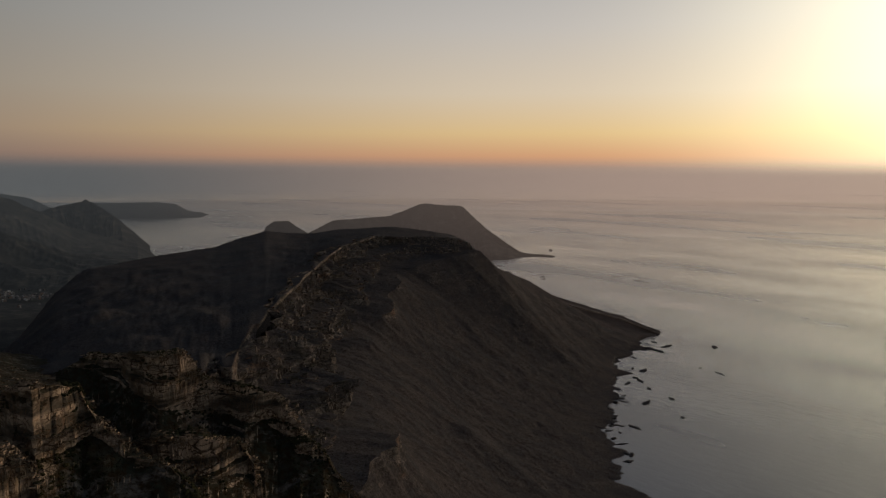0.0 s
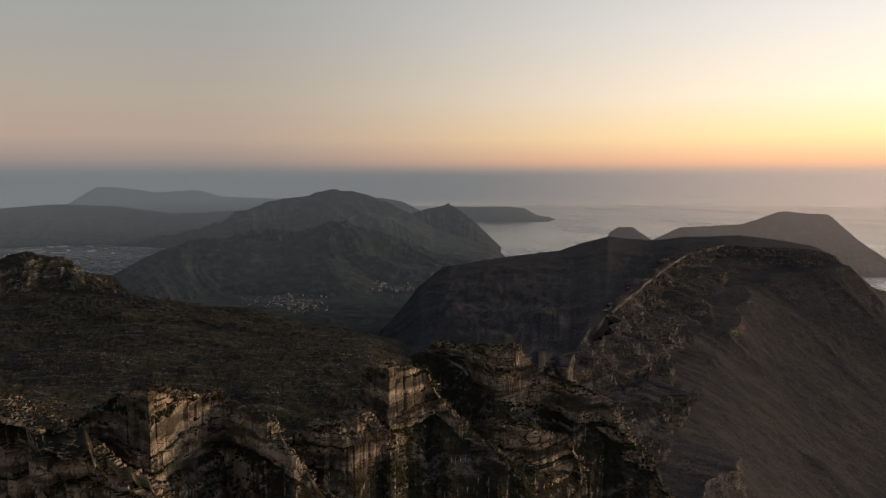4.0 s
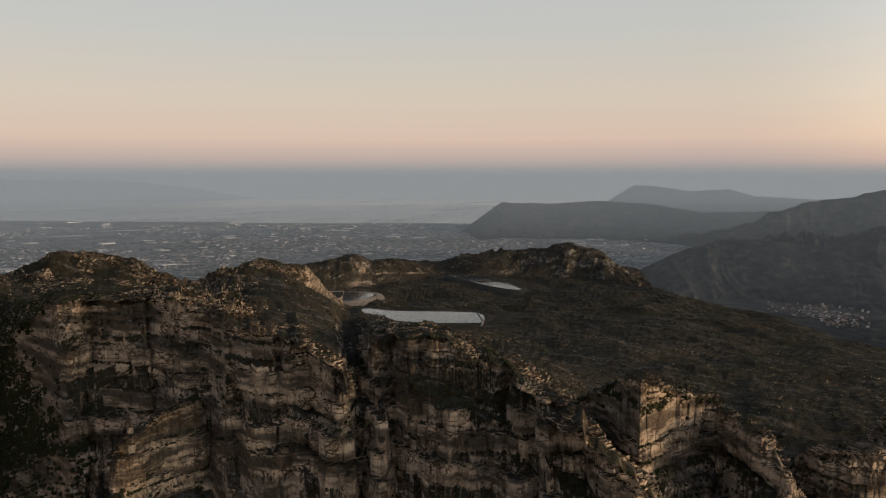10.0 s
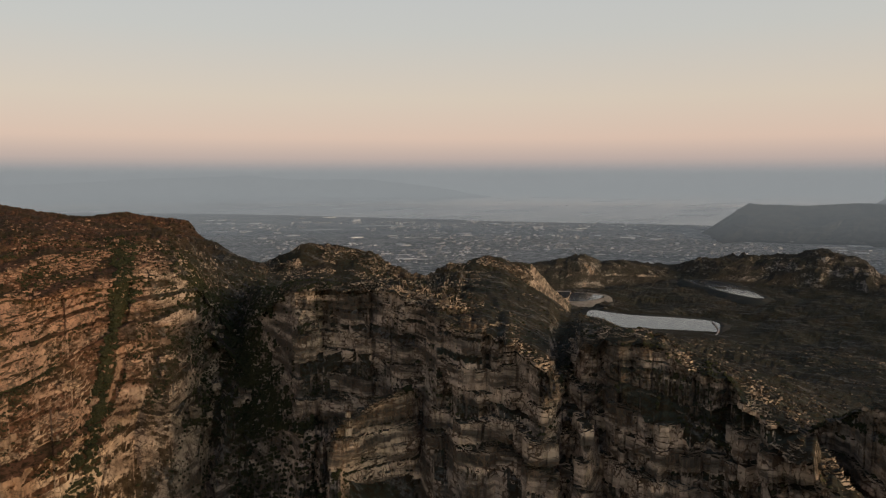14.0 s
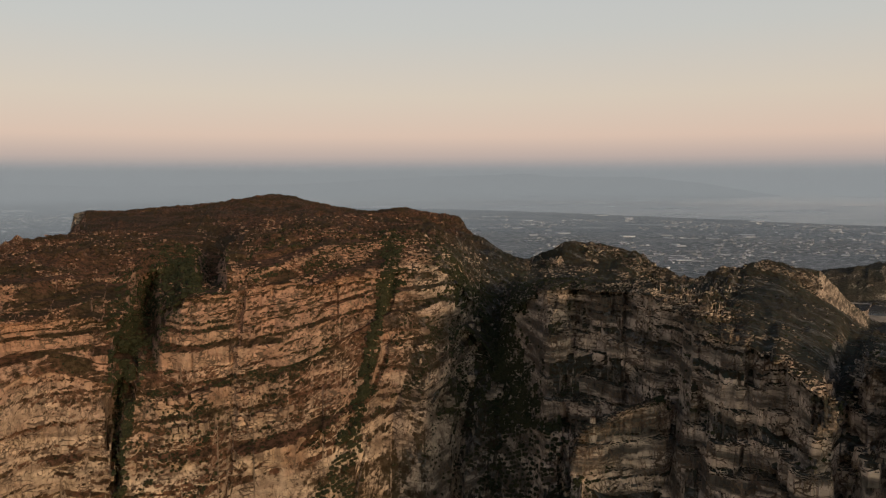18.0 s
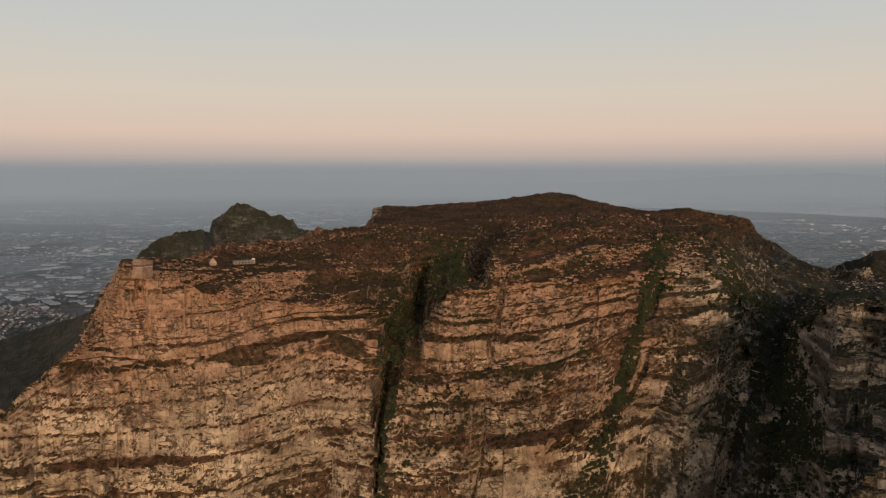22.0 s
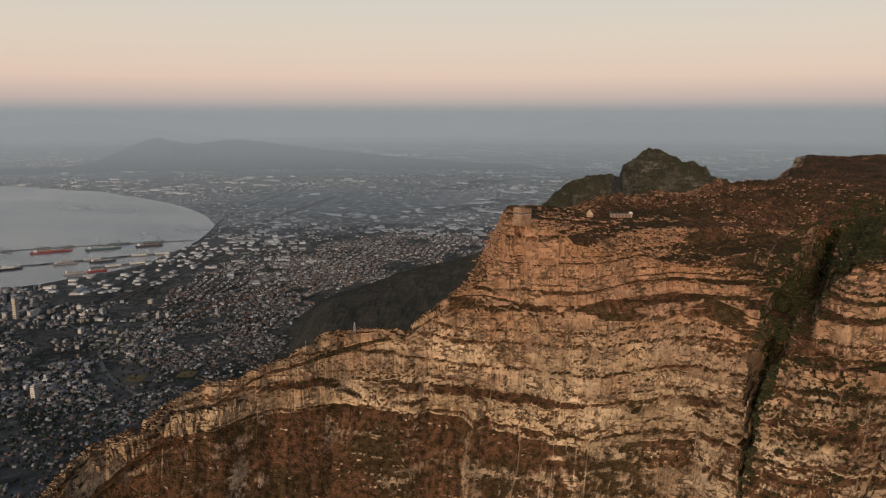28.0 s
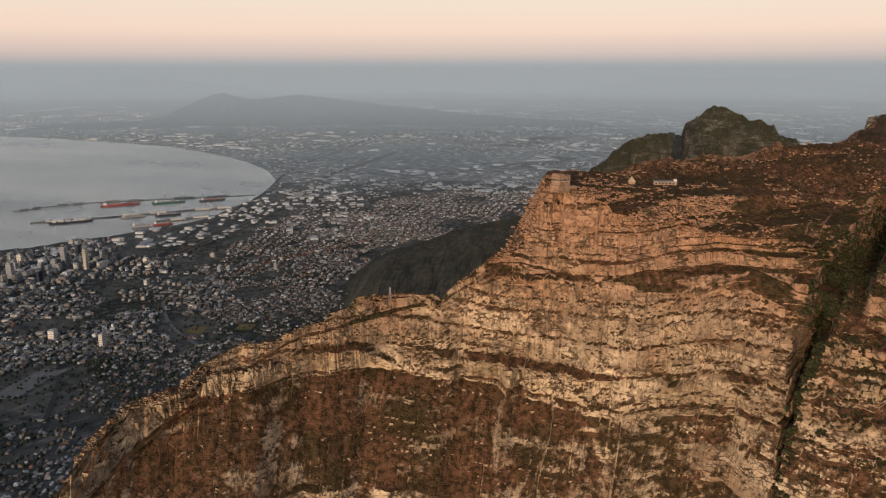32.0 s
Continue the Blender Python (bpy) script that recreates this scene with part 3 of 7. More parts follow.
hill("headland_spit", [(224.6, 10950, 90), (226.0, 10900, 40), (227.0, 10850, 16), (228.2, 10750, 9), (228.9, 10700, -5)],
     160, 200, FAR_HILL, "low dark spit running out from a headland", 0.05, 14, 0.2, cell=200)
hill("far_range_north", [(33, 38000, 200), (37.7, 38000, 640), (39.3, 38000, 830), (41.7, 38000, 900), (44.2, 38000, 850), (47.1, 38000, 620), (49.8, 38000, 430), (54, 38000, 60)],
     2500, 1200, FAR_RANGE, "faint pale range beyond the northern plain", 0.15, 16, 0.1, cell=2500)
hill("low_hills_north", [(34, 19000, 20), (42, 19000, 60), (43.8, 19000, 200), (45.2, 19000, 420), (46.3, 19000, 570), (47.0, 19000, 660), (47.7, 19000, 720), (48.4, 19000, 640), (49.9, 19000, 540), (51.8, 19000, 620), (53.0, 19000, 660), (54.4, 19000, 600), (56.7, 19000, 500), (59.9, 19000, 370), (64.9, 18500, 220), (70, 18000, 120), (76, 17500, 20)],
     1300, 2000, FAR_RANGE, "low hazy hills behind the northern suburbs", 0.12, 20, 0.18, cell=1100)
hill("devils_peak", [(73.0, 3500, 520), (75.6, 3712, 731), (78.4, 3816, 860), (80.0, 3760, 895), (81.2, 3720, 905), (81.6, 3850, 888), (81.9, 4021, 930), (82.7, 4123, 975), (84.1, 4175, 1012), (86, 4127, 959), (87.5, 4130, 935), (87.9, 4080, 888), (89, 4032, 874), (89.6, 3932, 820), (92, 3800, 640), (96, 3600, 500)],
     1500, 900, GREEN_PEAK, "dark green peak behind the table with a stepped shoulder", 0.06, 60, 0.10, foot=60, cell=300, cliffs=0.22, crag=7)
hill("city_slope", [(52, 2900, 2), (55, 3300, 8), (57, 3550, 28), (58.9, 4000, 105), (60.2, 4200, 150), (62.3, 4430, 182), (65.3, 4640, 228), (68.2, 4720, 268), (70.8, 4750, 320), (75, 4300, 480), (80, 3900, 620)],
     1900, 900, HEATH_SLOPE, "dark heath slope falling to the city", 0.15, 40, 0.08, cell=350)

hill("lake_hills", [(143.5, 2850, 760), (145.4, 2950, 812), (146.2, 3000, 823), (147.8, 3060, 834), (149.1, 3120, 849), (149.9, 3170, 848), (151.1, 3250, 810), (152.8, 3350, 805), (155.0, 3450, 777), (157.1, 3550, 754), (158.4, 3560, 735)],
     300, 500, GREY_CLIFF, "low dark hills of scrub and boulders behind the lakes", 0.05, 50, 0.09, foot=728, cell=260, bend=0.65, crag=7)
hill("rocky_hill", [(155.6, 3500, 745), (156.7, 3500, 773), (158.0, 3480, 814), (159.7, 3480, 824), (162.7, 3500, 830), (164.4, 3500, 844), (165.7, 3490, 861), (167.8, 3460, 849), (168.6, 3430, 827), (169.3, 3380, 785), (170.8, 3250, 745), (172.0, 3150, 735)],
     260, 500, GREY_CLIFF, "rocky hill with pale crags behind the mountain lakes", 0.07, 54, 0.2, foot=735, cell=130, bend=0.8, cliffs=0.12, crag=9)

BED_TOPS = np.cumsum(np.random.default_rng(4).choice([4.0, 6.0, 9.0, 13.0, 19.0, 26.0], 140) * np.random.default_rng(5).uniform(0.8, 1.25, 140))


def bedding(q, s, g, w, ledge=1.0):
    """Setback of a bedded face: q height above the lowest bed, s metres along, g setback for each metre of height, w strength, ledge how deep the beds are cut back."""
    k = np.clip(np.searchsorted(BED_TOPS, q), 1, len(BED_TOPS) - 1)
    lo, hi = BED_TOPS[k - 1], BED_TOPS[k]
    f = np.clip((q - lo) / (hi - lo), 0, 1)
    even = np.clip((f - 0.8) / 0.2, 0, 1)
    k = k.astype(np.int64)
    zero = np.zeros_like(k)
    shelf = np.where(lattice(k, zero, 0, 66) > 0.72, 1.0, 0.12)
    shift = (lo + (hi - lo) * even - q) * g * np.clip(shelf * w + np.where(g > 2.0, 0.75, 0), 0, 1)
    tall = hi - lo
    wide = 3.5 + tall * (0.35 + 0.5 * lattice(k, zero, 0, 61))
    block = np.floor(s / wide + 2.0 * value(s / 40, k, 34)).astype(np.int64)
    big = np.floor(s / 34 + 5 * lattice(k // 3, zero, 0, 63)).astype(np.int64)
    edge = np.abs(s / wide + 2.0 * value(s / 40, k, 34) - block - 0.5) * 2
    shift = shift + np.minimum(tall, 14) * 0.20 * (lattice(block, k, 0, 35) - 0.5) + 6.0 * (lattice(big, k // 3, 0, 64) - 0.5)
    shift = shift + np.clip(tall / 14, 0.35, 1) * (1.9 * np.clip((edge - 0.75) / 0.25, 0, 1) + 2.0 * ledge * np.clip((f - 0.88) / 0.12, 0, 1)) + 0.7 * value(s / 2.2, q / 2.2, 36)
    return shift


BLOCK = np.array([(-1, -1, -1), (1, -1, -1), (1, 1, -1), (-1, 1, -1), (-1, -1, 1), (1, -1, 1), (1, 1, 1), (-1, 1, 1)]) / 2.0
BLOCK_FACES = np.array([(0, 1, 5, 4), (1, 2, 6, 5), (2, 3, 7, 6), (3, 0, 4, 7), (4, 5, 6, 7), (3, 2, 1, 0)])


def block_cloud(g, x, y, z, wide, deep, tall, turn, wear=0.13):
    """Corners of jointed blocks, worn out of square."""
    n = len(x)
    p = BLOCK[None] * np.stack([wide, deep, tall], -1)[:, None] * (1 + g.uniform(-wear, wear, (n, 8, 3)))
    p[:, 4:, :2] *= g.uniform(0.78, 1.0, (n, 1, 1))
    lean = g.normal(0, 0.06, (n, 2))
    p[..., 0] += p[..., 2] * lean[:, :1]
    c, s_ = np.cos(turn)[:, None], np.sin(turn)[:, None]
    return np.stack([x[:, None] + p[..., 0] * c - p[..., 1] * s_, y[:, None] + p[..., 0] * s_ + p[..., 1] * c, z[:, None] + p[..., 2]], -1)


def joined_blocks(name, co, material, label, parent=None):
    me = bpy.data.meshes.new(name)
    n = len(co)
    me.from_pydata((co.reshape(-1, 3) * S).tolist(), [], (np.arange(n)[:, None, None] * 8 + BLOCK_FACES[None]).reshape(-1, 4).tolist())
    me.materials.append(material)
    ob = tagged(new(name, me), label, kind="stuff")
    ob.parent = parent
    return ob


def face_blocks(owner, bb, r, z, q, c, rim, count=110000, seed=71, singles=290):
    """Jointed blocks standing a little out of the bedded face; some of the nearest are pieces of their own."""
    g = np.random.default_rng(seed)
    i, j = g.integers(0, r.shape[0], count), g.integers(6, r.shape[1] - 6, count)
    b, rr, zz, qq, cc = bb[i, j], r[i, j], z[i, j], q[i, j], c[i, j]
    s = np.radians(b) * 750
    k = np.clip(np.searchsorted(BED_TOPS, qq), 1, len(BED_TOPS) - 1)
    lo, hi = BED_TOPS[k - 1], BED_TOPS[k]
    face, brow, slope_ = cc > 0.9, (cc > 0.6) & (cc < 0.8), (cc > 0.8) & (cc < 0.9)
    patchy = fbm(s / 55, qq / 11, 4, seed + 1) + 0.3 * value(s / 8, qq / 5, seed + 2)
    thin = fbm(s / 70, qq / 4.5, 3, seed + 3)
    ok = (face & (patchy > np.interp(b, [105, 109, 121, 125], [0.6, 0.6, 0.6, -0.25]))) | (brow & (patchy + 0.5 * thin > np.where(b < 120, 0.35, 0.40))) | (slope_ & (thin > 0.16) & (g.uniform(0, 1, count) < np.where((b > 107) & (b < 124), 0.2, 0.6)))
    ok &= (zz > 560) & (np.abs(r[i, j + 5] - r[i, j - 5]) < 24)
    tall = np.where(face, np.clip((hi - lo) * 0.8, 2.0, 9) * g.uniform(0.4, 0.98, count), np.where(brow, g.uniform(1.2, 4.2, count), g.uniform(1.0, 3.0, count)))
    wide = tall * np.where(face, g.uniform(0.35, 1.0, count), g.uniform(0.7, 1.6, count))
    out = g.uniform(0.0, 1.0, count) ** 2 * np.where(face, np.where(b < 124, 1.1, 1.6), 1.0)
    # south of the ravine the bare beds stand as rows of upright blocks, with scrub ledges between the rows
    rows = face & (b > 124.5)
    bare = lattice(k.astype(np.int64), 0 * k, 0, 76) + 0.35 * value(s / 60, qq / 30, 77) > 0.50
    ok &= ~rows | bare
    tall = np.where(rows, np.clip((hi - lo) * g.uniform(0.75, 0.97, count), 3.0, 15), tall)
    wide = np.where(rows, np.minimum(tall * g.uniform(0.3, 0.75, count), 7), wide)
    deep = 4 + 0.5 * np.minimum(tall, 9)
    out = np.where(rows, g.uniform(0.3, 1.0, count) * 2.6, out)
    base = zz + np.where(face, (lo - qq) + g.uniform(0, 1, count) * np.maximum((hi - lo) * 0.8 - tall, 0), -0.4 * tall)
    base = np.where(rows, zz + lo - qq, base)
    base = np.minimum(base, rim[j] - tall - 1.0) if rim is not None else base
    slope = (r[i, j + 5] - r[i, j - 5]) / (np.radians(bb[i, j + 5] - bb[i, j - 5]) * rr)
    turn = -np.radians(b) - np.arctan(np.clip(slope, -1.2, 1.2)) * 0.8 + g.normal(0, 1, count) * np.where(b < 124, 0.22, 0.42)
    x, y = polar(b, rr - out + deep / 2)
    args = [v[ok] for v in (x, y, base + tall / 2, wide, deep, tall, turn)]
    co = block_cloud(g, *args, 0.2)
    lone = np.zeros(len(co), bool)
    pick = np.nonzero((b[ok] > 76.5) & (b[ok] < 92) & (args[5] > 4.5))[0][:singles]
    lone[pick] = True
    joined_blocks("cliff_blocks", co[~lone], CLIFF, "pale jointed sandstone blocks of the cliff bands", owner)
    shared = []
    for v in range(6):
        me = bpy.data.meshes.new("sandstone_block")
        me.from_pydata((BLOCK * (1 + g.uniform(-0.2, 0.2, (8, 3)))).tolist(), [], BLOCK_FACES.tolist())
        me.materials.append(CLIFF)
        shared.append(me)
    for n, at in enumerate(pick):
        o = new("sandstone_block", shared[n % 6])
        X, Y, Z, w, d, t, a = (float(v[at]) for v in args)
        o.parent = owner
        o.matrix_world = pose(X * S, Y * S, Z * S, 0, 0, math.degrees(a)) @ Matrix.Diagonal((w * S, d * S, t * S, 1))


def outcrops(owner, bb, r, x, y, z, count=34000, seed=81):
    """Low pale slabs and boulders showing through the scrub of the tops, strung out along the beds."""
    g = np.random.default_rng(seed)
    i, j = g.integers(1, r.shape[0] - 1, count), g.integers(6, r.shape[1] - 6, count)
    px, py = x[i, j] + g.normal(0, 2, count), y[i, j] + g.normal(0, 2, count)
    ok = (fbm(px / 60, py / 28, 4, seed + 1) + 0.35 * value(px / 9, py / 6, seed + 2) > np.where((bb[i, j] > 126) & (r[i, j] < 900), -0.10, np.where(bb[i, j] < 105, 0.02, 0.10))) & (r[i, j] < 1900)
    i, j, px, py = i[ok], j[ok], px[ok], py[ok]
    n = len(i)
    size = np.interp(r[i, j], [800, 1900], [1.0, 2.2])
    tall = g.uniform(0.5, 1.7, n) * size
    wide = tall * g.uniform(0.9, 3.0, n)
    south = bb[i, j] > 126
    wide = np.where(south, wide * 1.9, wide)
    co = block_cloud(g, px, py, z[i, j] + np.where(south, -0.15, 0.1) * tall, wide, np.where(south, tall * 1.5, wide * g.uniform(0.5, 1.0, n)), tall,
                     np.where(south, -0.785 + g.normal(0, 0.2, n), g.uniform(0, 3.1, n)), 0.25)
    joined_blocks("rock_outcrops", co, CLIFF, "low pale sandstone outcrops in the summit scrub", owner)


GOLD = (1 + 5 ** 0.5) / 2
CLUMP = np.array([(-1, GOLD, 0), (1, GOLD, 0), (-1, -GOLD, 0), (1, -GOLD, 0), (0, -1, GOLD), (0, 1, GOLD), (0, -1, -GOLD), (0, 1, -GOLD), (GOLD, 0, -1), (GOLD, 0, 1), (-GOLD, 0, -1), (-GOLD, 0, 1)]) / 1.9
CLUMP_FACES = np.array([(0, 11, 5), (0, 5, 1), (0, 1, 7), (0, 7, 10), (0, 10, 11), (1, 5, 9), (5, 11, 4), (11, 10, 2), (10, 7, 6), (7, 1, 8),
                        (3, 9, 4), (3, 4, 2), (3, 2, 6), (3, 6, 8), (3, 8, 9), (4, 9, 5), (2, 4, 11), (6, 2, 10), (8, 6, 7), (9, 8, 1)])


def bushes(owner, bb, r, x, y, z, count=36000, seed=95):
    """Ragged evergreen clumps on the ledges, thickest in the ravines."""
    g = np.random.default_rng(seed)
    i, j = g.integers(2, r.shape[0] - 2, count), g.integers(4, r.shape[1] - 4, count)
    dr, dz = r[i + 1, j] - r[i - 1, j], z[i + 1, j] - z[i - 1, j]
    b = bb[i, j]
    h = z[i, j]
    ragged = 0.8 * fbm(x[i, j] / 14, y[i, j] / 14 + h / 9, 3, seed + 1) + 0.55 * g.random(count) ** 2
    great = np.abs(b - np.interp(h, [900, 971, 1015, 1060], [96.3, 96.9, 98.4, 101.6])) / np.interp(h, [900, 960, 1000, 1045], [0.45, 0.9, 1.6, 2.2])
    dell = np.abs(b - np.interp(h, [840, 900, 965, 1010, 1060], [126.4, 125.2, 124.3, 123.6, 123.0])) / np.interp(h, [840, 900, 960, 1000, 1045], [4.6, 3.8, 1.6, 2.4, 2.8])
    hollow = np.abs(b - np.interp(h, [850, 935, 990, 1035], [111.8, 114.1, 114.8, 116.1])) / np.interp(h, [850, 940, 1000, 1040], [1.3, 0.5, 0.35, 0.8])
    ravine = np.minimum(np.minimum(great, dell), hollow) + ragged < 0.95
    ok = ((dr > 0.9 * dz) & (fbm(x[i, j] / 30, y[i, j] / 30 + h / 20, 3, seed) > 0.05) & (b > 62) & (g.random(count) < 0.55)) | (ravine & (r[i, j] < 1250))
    i, j, ravine = i[ok], j[ok], ravine[ok]
    n = len(i)
    size = g.uniform(0.7, 1.9, n) * np.where(ravine, 1.7, 1.0)
    p = CLUMP[None] * g.uniform(0.55, 1.3, (n, 12, 1)) * size[:, None, None] * np.array((1, 1, 0.8))
    px, py = polar(bb[i, j], r[i, j] - 0.3)
    co = p + np.stack([px, py, z[i, j] + 0.3 * size], -1)[:, None]
    me = bpy.data.meshes.new("ledge_bushes")
    me.from_pydata((co.reshape(-1, 3) * S).tolist(), [], (np.arange(n)[:, None, None] * 12 + CLUMP_FACES[None]).reshape(-1, 3).tolist())
    me.materials.append(BUSH)
    ob = tagged(new("ledge_bushes", me), "dark olive bushes on the cliff ledges and in the ravines", kind="stuff")
    ob.parent = owner


# ---- the long coast range ----
CREST = [(188, 2700, 480), (190.9, 3158, 559), (193.1, 3558, 663), (195.3, 3958, 705), (199.7, 4258, 728), (203.6, 4558, 735), (207.2, 5158, 785), (208.6, 5200, 765), (210.3, 5258, 752), (212.6, 4958, 800), (216.4, 4759, 832), (219, 4700, 812), (221, 4560, 796), (222.0, 4470, 770), (222.6, 4480, 735), (224, 4561, 611), (226, 5300, 445), (228, 5500, 296), (230, 5500, 227), (233.7, 5700, 110), (236.6, 5750, 10)]
CLIFF_TOP = [(188, 2000, 690), (198.3, 1600, 766), (204.6, 1658, 760), (206.0, 1858, 775), (208.0, 2258, 785), (209.8, 2658, 795), (211.0, 3058, 798), (212.4, 3559, 812), (215.2, 4059, 830), (221.1, 4260, 800), (222.3, 4311, 765), (224, 4500, 608), (226, 5220, 446), (228, 5420, 297), (230, 5440, 228), (233.7, 5640, 110), (236.6, 5690, 2)]
CLIFF_FOOT = [(188, 1850, 560), (198.3, 1540, 640), (205.3, 1590, 640), (210, 1700, 600)]
SLOPE = [(188, 1300, 380), (198, 1250, 420), (206, 1300, 430), (210, 1320, 420)]
# metres out, bearing, height: the western wall of the range and the slope under it
WALL_TOP = [(720, 196.0, 500), (1000, 199.5, 610), (1330, 202.0, 690), (1500, 203.6, 745), (1658, 204.6, 760), (1858, 206.0, 775), (2258, 208.0, 785), (2658, 209.8, 795), (3058, 211.0, 798), (3559, 212.4, 812), (4059, 215.2, 830), (4260, 221.1, 800), (4311, 222.4, 768), (4561, 224, 611), (5300, 226, 445), (5500, 228, 296), (5600, 230.5, 215), (5700, 233.7, 110), (5750, 236.4, 4)]
WALL_FOOT = [(720, 207.0, 400), (1000, 210.0, 460), (1330, 212.5, 520), (1558, 214.6, 560), (1708, 215.6, 555), (1958, 215.2, 514), (2259, 214.6, 494), (2659, 214.7, 510), (3059, 215.0, 540), (3459, 215.7, 612), (3859, 217.9, 680), (4161, 222.0, 715), (4311, 223.2, 725), (4561, 224.7, 585), (5300, 226.7, 425), (5500, 228.7, 285), (5600, 231.2, 200), (5700, 234.2, 100), (5750, 236.5, 2)]
SHORE = [(1000, 243, 0), (2000, 238.5, 0), (2728, 235.4, 0), (3000, 234.3, 0), (3455, 233.2, 0), (4009, 233.4, 0), (4400, 234.2, 0), (4769, 233.9, 0), (5200, 235.4, 0), (5682, 236.1, 0), (5750, 236.6, 0)]


def coast_range():
    b = np.arange(188, 236.5, 0.13)
    slope, foot, top, crest = (curve(k, b) for k in (SLOPE, CLIFF_FOOT, CLIFF_TOP, CREST))
    top = (top[0] + 60 * fbm(b * 0.9, b * 0, 4, 34) * np.clip((b - 200) / 3, 0, 1) * np.clip((218 - b) / 3, 0, 1), top[1])
    near = (slope[0] - 700, slope[1] * 0.45)
    # past the northern end the top only needs a lip; its wall is built below
    side = np.clip((b - 199.5) / 7.0, 0, 1) ** 1.5
    near, slope, foot = ((r + (top[0] - dr - r) * side, z + (top[1] - dz - z) * side) for (r, z), dr, dz in ((near, 2.4, 9), (slope, 1.6, 6), (foot, 0.8, 3)))
    crest = (np.maximum(crest[0], top[0] + 30), crest[1])
    tail = np.clip((236.6 - b) / 14, 0.02, 1)
    lines = [near, slope, foot, top, crest, (crest[0] + 700 * tail, crest[1] * 0.7), (crest[0] + 2600 * tail, 0 * b - 5)]
    counts = (14, 40, 46, 70, 18, 26)
    rs, zs, cl = [], [], []
    for (r0, z0), (r1, z1), n, c in zip(lines, lines[1:], counts, (0.1, 0.25, 1.0, 0.0, 0.0, 0.0)):
        u = np.linspace(0, 1, n, endpoint=False)[:, None]
        rs.append(r0 + (r1 - r0) * u), zs.append(z0 + (z1 - z0) * u), cl.append(u * 0 + c * (1 - side))
    r, z, c = np.concatenate(rs), np.concatenate(zs), np.concatenate(cl)
    bb = np.broadcast_to(b, r.shape)
    s = np.radians(bb) * r
    x, y = polar(bb, r)
    r = r + c * (60 * ridged(x / 380, y / 380, 4, 21) + 40 * fbm(s / 90, z / 90, 5, 22))
    r = r + c * 2.2 * bedding(np.clip((z + 14 * value(s / 300, z * 0, 23)) / 2.2, 5, None), s / 2.2, 0 * z + 0.8, 0 * z + 0.9)
    x, y = polar(bb, r)
    back = np.concatenate([np.full(n, k) for n, k in zip(counts, (0, 0, 0, 1, 1, 1))])[:, None] * np.clip((r - top[0]) / 120, 0, 1)
    z = z + back * (14 * fbm(x / 260, y / 260, 6, 25, 0.6) + 9 * ridged(x / 300, y / 300, 5, 27) + 4 * fbm(x / 30, y / 30, 3, 29)) * np.clip(np.abs(z - crest[1]) / 25 + 0.15, 0, 1)
    ob = tagged(grid_mesh("coast_range", x, y, z, HEATH_CLIFF, True), "dark ribbed coastal range falling to the sea in cliffs and heath slopes", "mountain", kind="structure")
    # the western wall and the slope down to the shore
    rr = np.geomspace(720, 5750, 520)
    (bt, zt), (bf, zf), (bs, _) = (curve(k, rr) for k in (WALL_TOP, WALL_FOOT, SHORE))
    bf0 = bf
    bf = bf + np.degrees(55 * fbm(rr / 190, rr * 0 + 4, 4, 35) / rr) * np.clip((4400 - rr) / 800, 0, 1)
    bs = np.maximum(bs, bf + 0.05)
    bt, zt = bt - np.degrees((8 + 26 * fbm(rr / 170, rr * 0, 4, 33)) / rr) * np.clip((4600 - rr) / 600, 0, 1), zt + 3
    u, v = np.linspace(0, 1, 84, endpoint=False)[:, None], np.linspace(0, 1, 150)[:, None]
    step = np.interp(u, [0, 0.42, 0.55, 0.9, 1], [0, 0.16, 0.5, 0.66, 1])
    bb = np.concatenate([bt + (bf - bt) * step, bf0 + (bs - bf0) * v + (bf - bf0) * np.exp(-v * 14)])
    z = np.concatenate([zt + (zf - zt) * u, zf * (1 - v) ** 1.45])
    wall = np.concatenate([np.sin(np.pi * np.clip(u * 0.98 + 0.10, 0, 1)) ** 0.5, 0 * v]) + 0 * rr
    wall = wall * np.clip((4700 - rr) / 500, 0, 1) * np.clip((rr - 1150) / 350, 0, 1)
    slope = np.concatenate([0 * u, np.sin(np.pi * v) ** 0.7]) + 0 * rr
    r = np.broadcast_to(rr, bb.shape)
    push = 95 * ridged(r / 360, z / 900, 4, 21) + 42 * fbm(r / 85, z / 80, 5, 22) + 3.4 * bedding(np.clip((z + 14 * value(r / 300, z * 0, 23)) / 3.4, 5, None), r / 3.4, 0 * z + 0.9, 0 * z + 0.9) - 30
    bb = bb - np.degrees(wall * push / r)
    x, y = polar(bb, r)
    arc = np.radians(bb) * r
    z = z + slope * (12 * ridged(r / 520 + 0.5 * fbm(x / 900, y / 900, 2, 24), arc / 2200, 2, 26) + 11 * fbm(x / 180, y / 180, 5, 25, 0.55)) * np.clip(z / 120, 0, 1)
    low = np.clip(1 - z / 14, 0, 1)
    bb = bb + np.degrees(low * 42 * fbm(r / 110, r * 0 + 2, 5, 30) / r) + np.degrees(low * 12 * value(r / 22, r * 0, 31) / r)
    z = z + 2.4 * fbm(x / 26, y / 26, 4, 28) * np.clip(z / 60, 0, 1)
    z = np.where(np.concatenate([0 * u, (v > 0.995) * 1.0]) > 0, -8, z)
    x, y = polar(bb, r)
    face = grid_mesh("western_wall", x, y, z, HEATH_CLIFF)
    face.parent = ob
    g = np.random.default_rng(91)
    n = 12000
